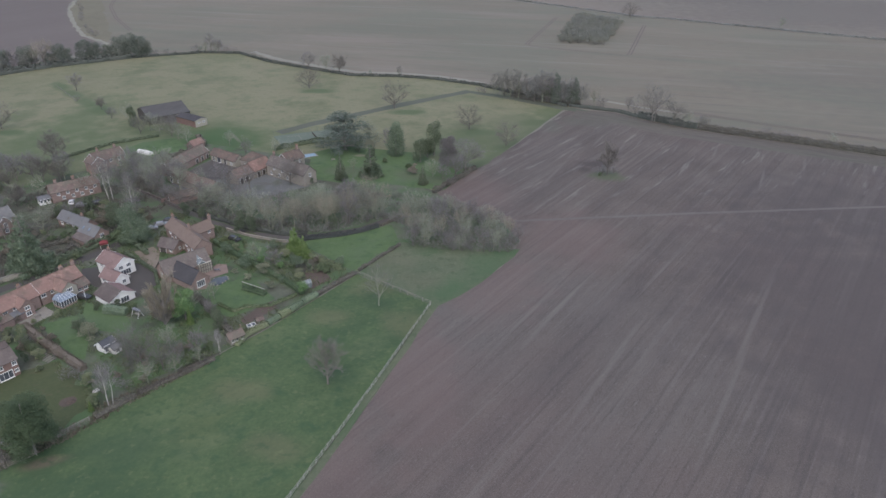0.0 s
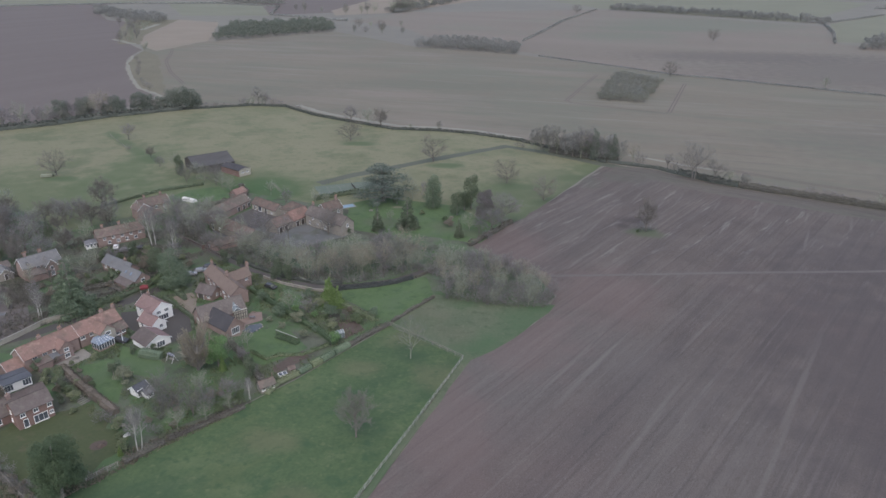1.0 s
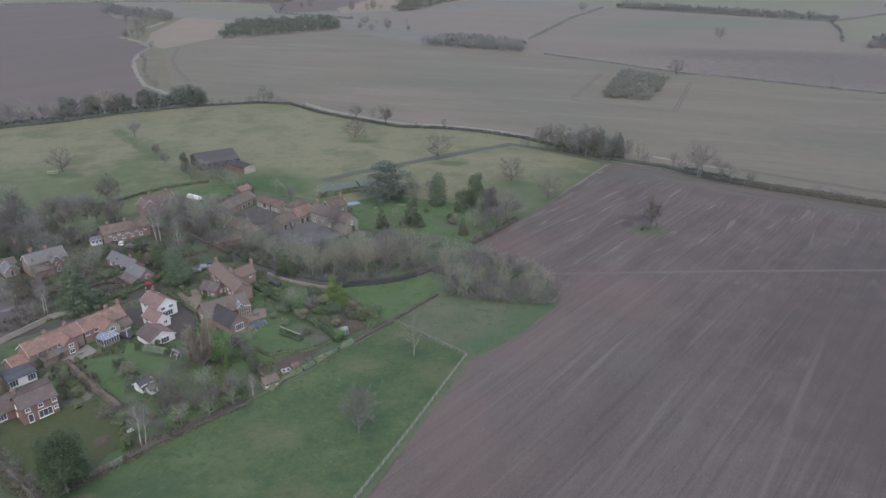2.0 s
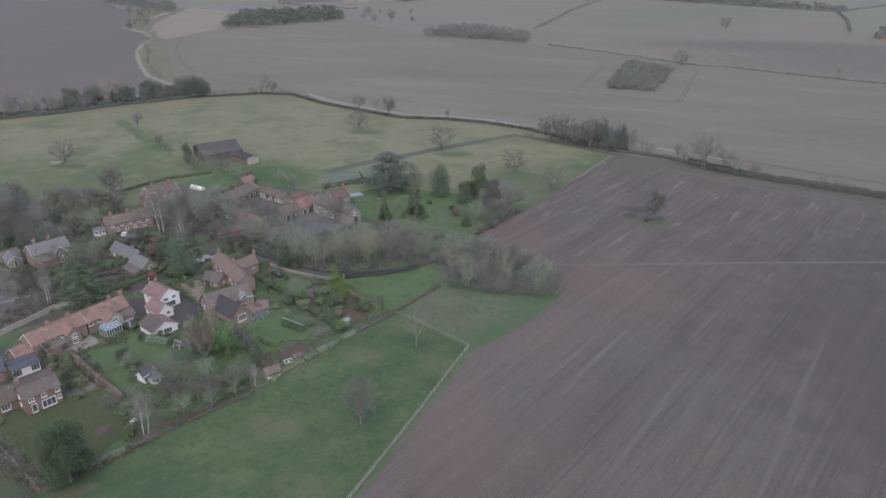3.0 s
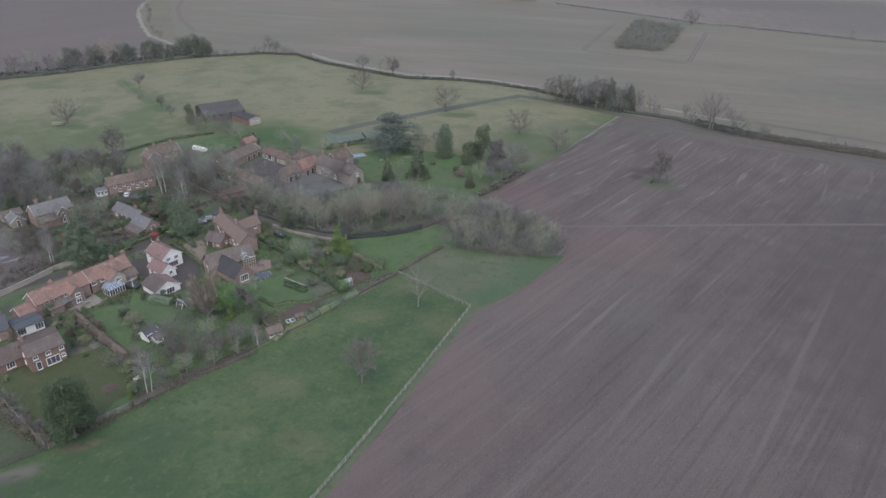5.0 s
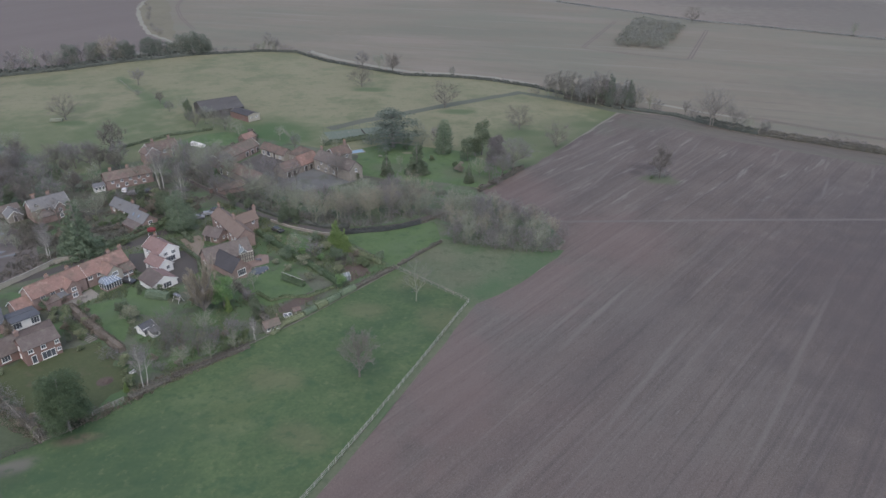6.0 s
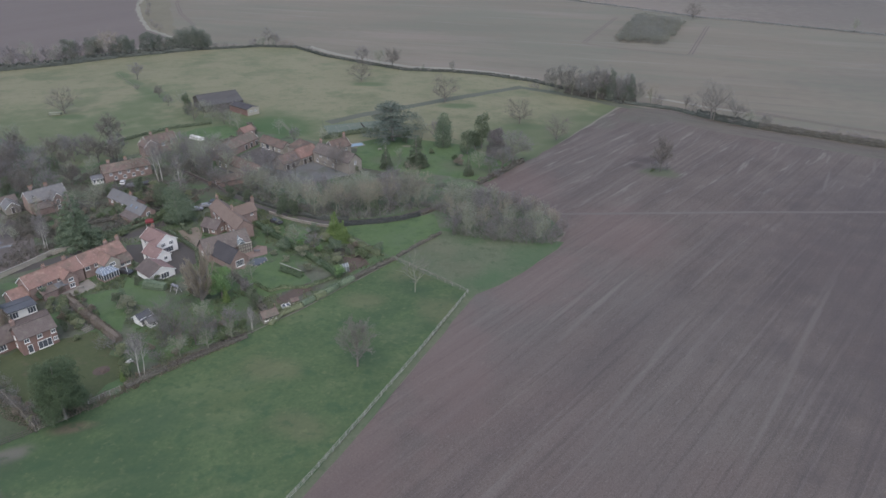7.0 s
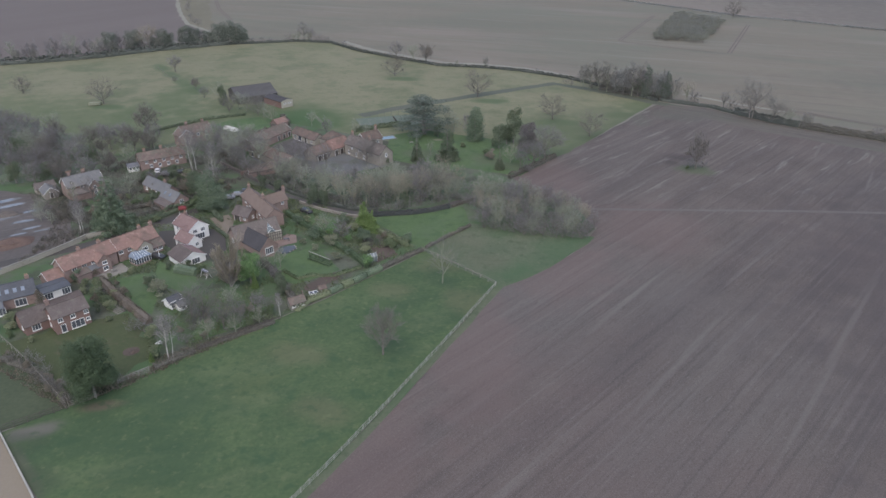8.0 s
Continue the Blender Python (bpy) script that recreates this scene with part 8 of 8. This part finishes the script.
# wood at the western edge
for x, y in scatter([(-176, 214), (-158, 224), (-166, 240), (-200, 262), (-240, 280), (-270, 240), (-215, 212)], 54, 5.5, rng):
    tree(rng.choice(["purple1", "purple0", "lone", "bare2"]), x, y, rng.uniform(9, 13), group="trees of the western wood")
for x, y, h, k in ((-176, 209, 8, "yew"), (-166, 212, 7, "yew"), (-190, 232, 9, "yew"), (-150, 186, 6, "bare1"), (-146, 180, 6, "bare3"), (-141, 178, 5, "bare0"), (-138, 186, 6, "purple1"), (-158, 210, 9, "lone"), (-168, 208, 10, "purple1"), (-163, 214, 10, "lone"), (-153, 216, 9, "purple0"), (-150, 224, 9, "lone"), (-172, 219, 11, "lone"),
                   (-134, 182, 5, "bare4"), (-132, 178, 4, "shrub2"), (-130, 214, 5, "yew")):
    tree(k, x, y, h)
for x, y in scatter([(-300, 300), (-230, 262), (-300, 210), (-420, 260)], 30, 8, rng):
    tree(rng.choice(["purple1", "purple0", "lone", "bare2"]), x, y, rng.uniform(9, 13), group="trees of the western wood")


# ---- walls, fences and small things ----
def wall_line(name, pts, h, t, mat, cap, label):
    ob = thing(name, pts[0][0], pts[0][1], 0, 0.1, label=label, category="wall")
    g, c = Geo(), Geo()
    for a, b in zip(pts, pts[1:]):
        d = math.hypot(b[0] - a[0], b[1] - a[1])
        m = pose(a[0] - pts[0][0], a[1] - pts[0][1], 0, 0, 0, math.degrees(math.atan2(b[1] - a[1], b[0] - a[0])))
        g.m = c.m = m
        g.box(0, d, -t / 2, t / 2, -0.2, h)
        n = max(1, int(d / 1.2))
        for i in range(n):
            c.box(d * i / n + 0.01, d * (i + 1) / n - 0.01, -t / 2 - 0.06, t / 2 + 0.06, h, h + 0.1)
    part("wall", g, M[mat], ob)
    part("coping", c, M[cap], ob)


wall_line("street_wall", [(-146, 133), (-134.4, 146.5), (-130.5, 154.5), (-127.5, 161.5), (-124.5, 170), (-119, 175)], 1.4, 0.45, "cream", "paving", "long pale stone wall beside the street")
wall_line("lane_wall", [(-71, 204.9), (-63, 200.2), (-52, 196.2), (-46, 195.4)], 0.8, 0.3, "stone", "stone", "pale stone wall along the lane")
wall_line("lane_wall", [(-114, 239.4), (-101.5, 229.8), (-90, 220.4)], 0.9, 0.3, "stoneroof", "stoneroof", "old brown wall along the lane")
wall_line("yard_wall", [(-100.5, 227.5), (-98, 231), (-96, 233)], 1.4, 0.3, "brick", "oldtile", "brick yard wall with a tiled top")
hedge("garden_hedge", [(-97, 187.6), (-89.6, 181.2), (-83.5, 175.8), (-80, 168.5)], 1.0, 1.3, "dark clipped hedge beside the gravel drive", "leaf", 60, 0.18, rough=0.12, seed=61)


def rail_fence(name, pts, label, mat="paletimber", post_gap=2.3, h=1.25, rails=3, z=0.2):
    """Square posts with rails between them; alike pieces share a mesh."""
    ob = thing(name, pts[0][0], pts[0][1], 0, z, label=label, category="fence")
    pg, rg = Geo(), Geo()
    pg.box(-0.05, 0.05, -0.045, 0.045, -0.3, h)
    pg.hull([(-0.05, -0.045, h), (0.05, -0.045, h), (0.05, 0.045, h), (-0.05, 0.045, h), (0, 0, h + 0.05)], [(0, 1, 4), (1, 2, 4), (2, 3, 4), (3, 0, 4)])
    rg.box(0, 1, -0.085, -0.045, -0.045, 0.045)
    pm, rm = pg.mesh("post", M[mat]), rg.mesh("rail", M[mat])
    rng = random.Random(len(pts))
    for a, b in zip(pts, pts[1:]):
        d = math.hypot(b[0] - a[0], b[1] - a[1])
        n = max(1, round(d / post_gap))
        ang = math.degrees(math.atan2(b[1] - a[1], b[0] - a[0]))
        for i in range(n + (b == pts[-1])):
            x, y = a[0] + (b[0] - a[0]) * i / n - pts[0][0], a[1] + (b[1] - a[1]) * i / n - pts[0][1]
            p = part("post", pm, None, ob)
            p.matrix_basis = pose(x, y, rng.uniform(-0.04, 0.04), rng.uniform(-2, 2), rng.uniform(-2, 2), ang)
            if i < n:
                for k in range(rails):
                    r = part("rail", rm, None, ob)
                    r.matrix_basis = pose(x, y, h * (0.92 - 0.33 * k) + rng.uniform(-0.03, 0.03), 0, rng.uniform(-0.6, 0.6), ang) @ Matrix.Diagonal((d / n, 1, 1, 1))


FENCE = [(-45, 50), (-36, 71), (-27.5, 91.6), (-21.1, 108.2), (-13.5, 129), (-8.2, 144.2), (-3.3, 158.0)]
rail_fence("paddock_fence", FENCE, "pale weathered post and rail fence beside ploughed soil")
rail_fence("paddock_fence", [(-3.3, 158.2), (-14, 166.6), (-24.6, 175.0)], "weathered post and rail fence between two grass plots", "timber", 2.6, 1.15, 2)
rail_fence("gate_fence", [(-73.2, 111.6), (-77.2, 106.6)], "pale timber rails across a gap in the hedge", "paletimber", rails=4)
rail_fence("gate_fence", [(-79, 101.8), (-82.8, 98.6), (-86.4, 102.4)], "grey timber rails at the paddock corner", "timber")
rail_fence("yard_fence", [(-82.8, 98.0), (-86.2, 95.0), (-91, 90.4), (-100, 82)], "dark timber fence beside the sand arena", "darkwood", 2.0, 1.4, 3)
rail_fence("bramble_fence", [(-53.0, 134.6), (-58, 129.0), (-66.8, 119.2)], "old brown rails along the paddock edge", "darkwood", 2.4, 1.1, 2)
rail_fence("west_fence", [(-83.4, 98.6), (-101, 111.2), (-114, 119.5)], "thin grey wire and post fence", "timber", 2.6, 1.2, 2)

rail_fence("pasture_fence", [(-224, 399), (-211, 383), (-197.8, 367.5)], "pale rails beside pasture bushes", "timber", 4.0, 1.2, 2)

# the arena's pale kerb boards
ob = thing("arena_kerb", -90.5, 89.3, 0, 0.2, label="pale timber kerb boards round the sand arena", category="kerb")
for a, b in (((-91.2, 90.2), (-75.2, 77.0)), ((-75.2, 77.0), (-58, 61))):
    d = math.hypot(b[0] - a[0], b[1] - a[1])
    n = int(d / 3)
    for i in range(n):
        g = Geo(pose(a[0] + 90.5 + (b[0] - a[0]) * i / n, a[1] - 89.3 + (b[1] - a[1]) * i / n, 0, 0, 0, math.degrees(math.atan2(b[1] - a[1], b[0] - a[0]))))
        g.box(0, d / n - 0.02, -0.14, 0.14, -0.1, 0.32)
        part("board", g, M["paletimber"], ob)


def spoil_heap(x, y, rot, L, W, h, mat, label):
    ob = bmesh.new()
    n, k = 20, 8
    rows = []
    for j in range(k + 1):
        t = j / k
        ring = []
        for i in range(n):
            a = 2 * math.pi * i / n
            q = noise.noise((math.cos(a) * 1.4 + x, math.sin(a) * 1.4, t * 3)) * 0.25
            ring.append(ob.verts.new(((1 - t) * L / 2 * math.cos(a) * (1 + q), (1 - t) * W / 2 * math.sin(a) * (1 + q), h * math.sin(t * 1.57) * (1 + q))))
        rows.append(ring)
    for r0, r1 in zip(rows, rows[1:]):
        for i in range(n):
            ob.faces.new((r0[i], r0[(i + 1) % n], r1[(i + 1) % n], r1[i]))
    me = bpy.data.meshes.new("soil_mound")
    ob.to_mesh(me)
    ob.free()
    me.materials.append(M[mat])
    o = tagged(new("soil_mound", me), label=label, category="mound")
    o.matrix_basis = pose(x, y, 0.2, 0, 0, rot)


spoil_heap(-144.0, 164.0, 45, 13, 8, 1.6, "redsoil", "broad heap of dug red-brown soil")
spoil_heap(-160, 183, 30, 9, 5, 1.2, "mud", "grey heap of site spoil")

spoil_heap(-80.2, 117.9, 20, 2.2, 1.5, 0.5, "soil", "small heap of dug soil in a round bed")
ob = thing("garden_steps", -95.6, 134.9, 0, 0.16, label="short flight of old timber sleeper steps", category="steps")
for i in range(6):
    g = Geo(pose(0.75 * i, -0.42 * i, 0.0, 0, 0, 62))
    g.box(-1.1, 1.1, -0.12, 0.12, 0, 0.22)
    part("sleeper", g, M["timber"], ob)

# pale washing post, pergola rails, benches and tables
ob = thing("washing_post", -96.4, 160.2, 0, 0.15, label="tall white post at the lawn's edge", category="post")
g = Geo()
g.tube((0, 0, 0), (0, 0, 3.2), 0.09, 0.07, 8)
g.lathe([(0.12, 3.2), (0.12, 3.28)], 8)
part("pole", g, M["white"], ob)
hedge("garden_hedge", [(-55.4, 166.6), (-52, 164.8), (-48.6, 163.0)], 2.6, 1.4, "rounded dark hedge beneath a pale rail", "pineleaf", 90, 0.15, seed=33)
ob = thing("pergola", -55.9, 167.6, -30, 0.2, label="long pale timber pergola rail on the lawn", category="pergola")
for i in range(3):
    g = Geo()
    g.box(4.0 * i - 0.05, 4.0 * i + 0.05, -0.06, 0.06, 0, 1.5)
    part("post", g, M["darkwood"], ob)
g = Geo()
g.box(-0.2, 8.2, -0.10, 0.10, 1.5, 1.62)
part("beam", g, M["paletimber"], ob)


def garden_table(x, y, rot, mat, label):
    ob = thing("garden_table", x, y, rot, 0.25, label=label, category="table")
    g = Geo()
    for i in range(5):
        g.box(-0.8, 0.8, -0.45 + i * 0.18, -0.30 + i * 0.18, 0.70, 0.74)
    part("tabletop", g, M[mat], ob)
    for sx in (-0.7, 0.7):
        for sy in (-0.35, 0.35):
            g = Geo()
            g.tube((sx, sy, 0), (sx * 0.9, sy * 0.9, 0.7), 0.04, 0.03, 6)
            part("leg", g, M[mat], ob)


def bench(x, y, rot, mat, label):
    ob = thing("garden_bench", x, y, rot, 0.2, label=label, category="bench")
    g = Geo()
    for i in range(3):
        g.box(-0.75, 0.75, -0.2 + i * 0.15, -0.07 + i * 0.15, 0.42, 0.46)
    part("seat", g, M[mat], ob)
    g = Geo()
    for i in range(3):
        g.box(-0.75, 0.75, 0.24, 0.28, 0.52 + i * 0.14, 0.62 + i * 0.14)
    part("backrest", g, M[mat], ob)
    for sx in (-0.68, 0.68):
        g = Geo()
        g.box(sx - 0.04, sx + 0.04, -0.2, 0.28, 0, 0.42)
        part("leg", g, M[mat], ob)


garden_table(-67.6, 168.4, 20, "white", "white garden table on the brick patio")
garden_table(-105.0, 151.8, 40, "timber", "timber garden table on the pale patio")
garden_table(-65.6, 176.4, 10, "lead", "grey metal table beside the brick patio")
bench(-69.4, 166.6, 40, "white", "white garden bench on the brick patio")
bench(-75.9, 120.9, 70, "white", "white bench under the birches")
bench(-45.6, 272.4, 20, "timber", "pale bench on the manor lawn")
bench(-78.6, 124.2, 10, "timber", "timber bench near the flower bed")
ob = thing("garden_pond", -63.6, 170.6, 50, 0.2, label="irregular blue-grey covered pond beside the patio", category="pond")
g = Geo()
g.hull([(2.9 * math.cos(a * 0.524) * (1 + 0.18 * math.sin(a * 1.7)), 1.9 * math.sin(a * 0.524) * (1 + 0.15 * math.cos(a * 2.3)), z) for z in (-0.1, 0.22) for a in range(12)],
       [tuple(range(12, 24))] + [(i, (i + 1) % 12, 12 + (i + 1) % 12, 12 + i) for i in range(12)])
part("cover", g, M["pond"], ob)
for a in range(12):
    g = Geo(pose(2.9 * math.cos(a * 0.524) * (1 + 0.18 * math.sin(a * 1.7)), 1.9 * math.sin(a * 0.524) * (1 + 0.15 * math.cos(a * 2.3)), 0.0, 0, 0, a * 30))
    g.lathe([(0.26, 0.0), (0.28, 0.14), (0.18, 0.24)], 7)
    part("edge_stone", g, M["stone"], ob)
ob = thing("log_pile", -211, 313, 15, 0.15, label="pile of pale logs lying beneath a tree", category="logs")
for i in range(7):
    g = Geo()
    y, z = (i % 4) * 0.75 - 1.1 + 0.37 * (i // 4), 0.35 + 0.62 * (i // 4)
    g.tube((-2.6, y, z), (2.6, y + 0.1, z), 0.36, 0.33, 9)
    part("log", g, M["palebark"], ob)
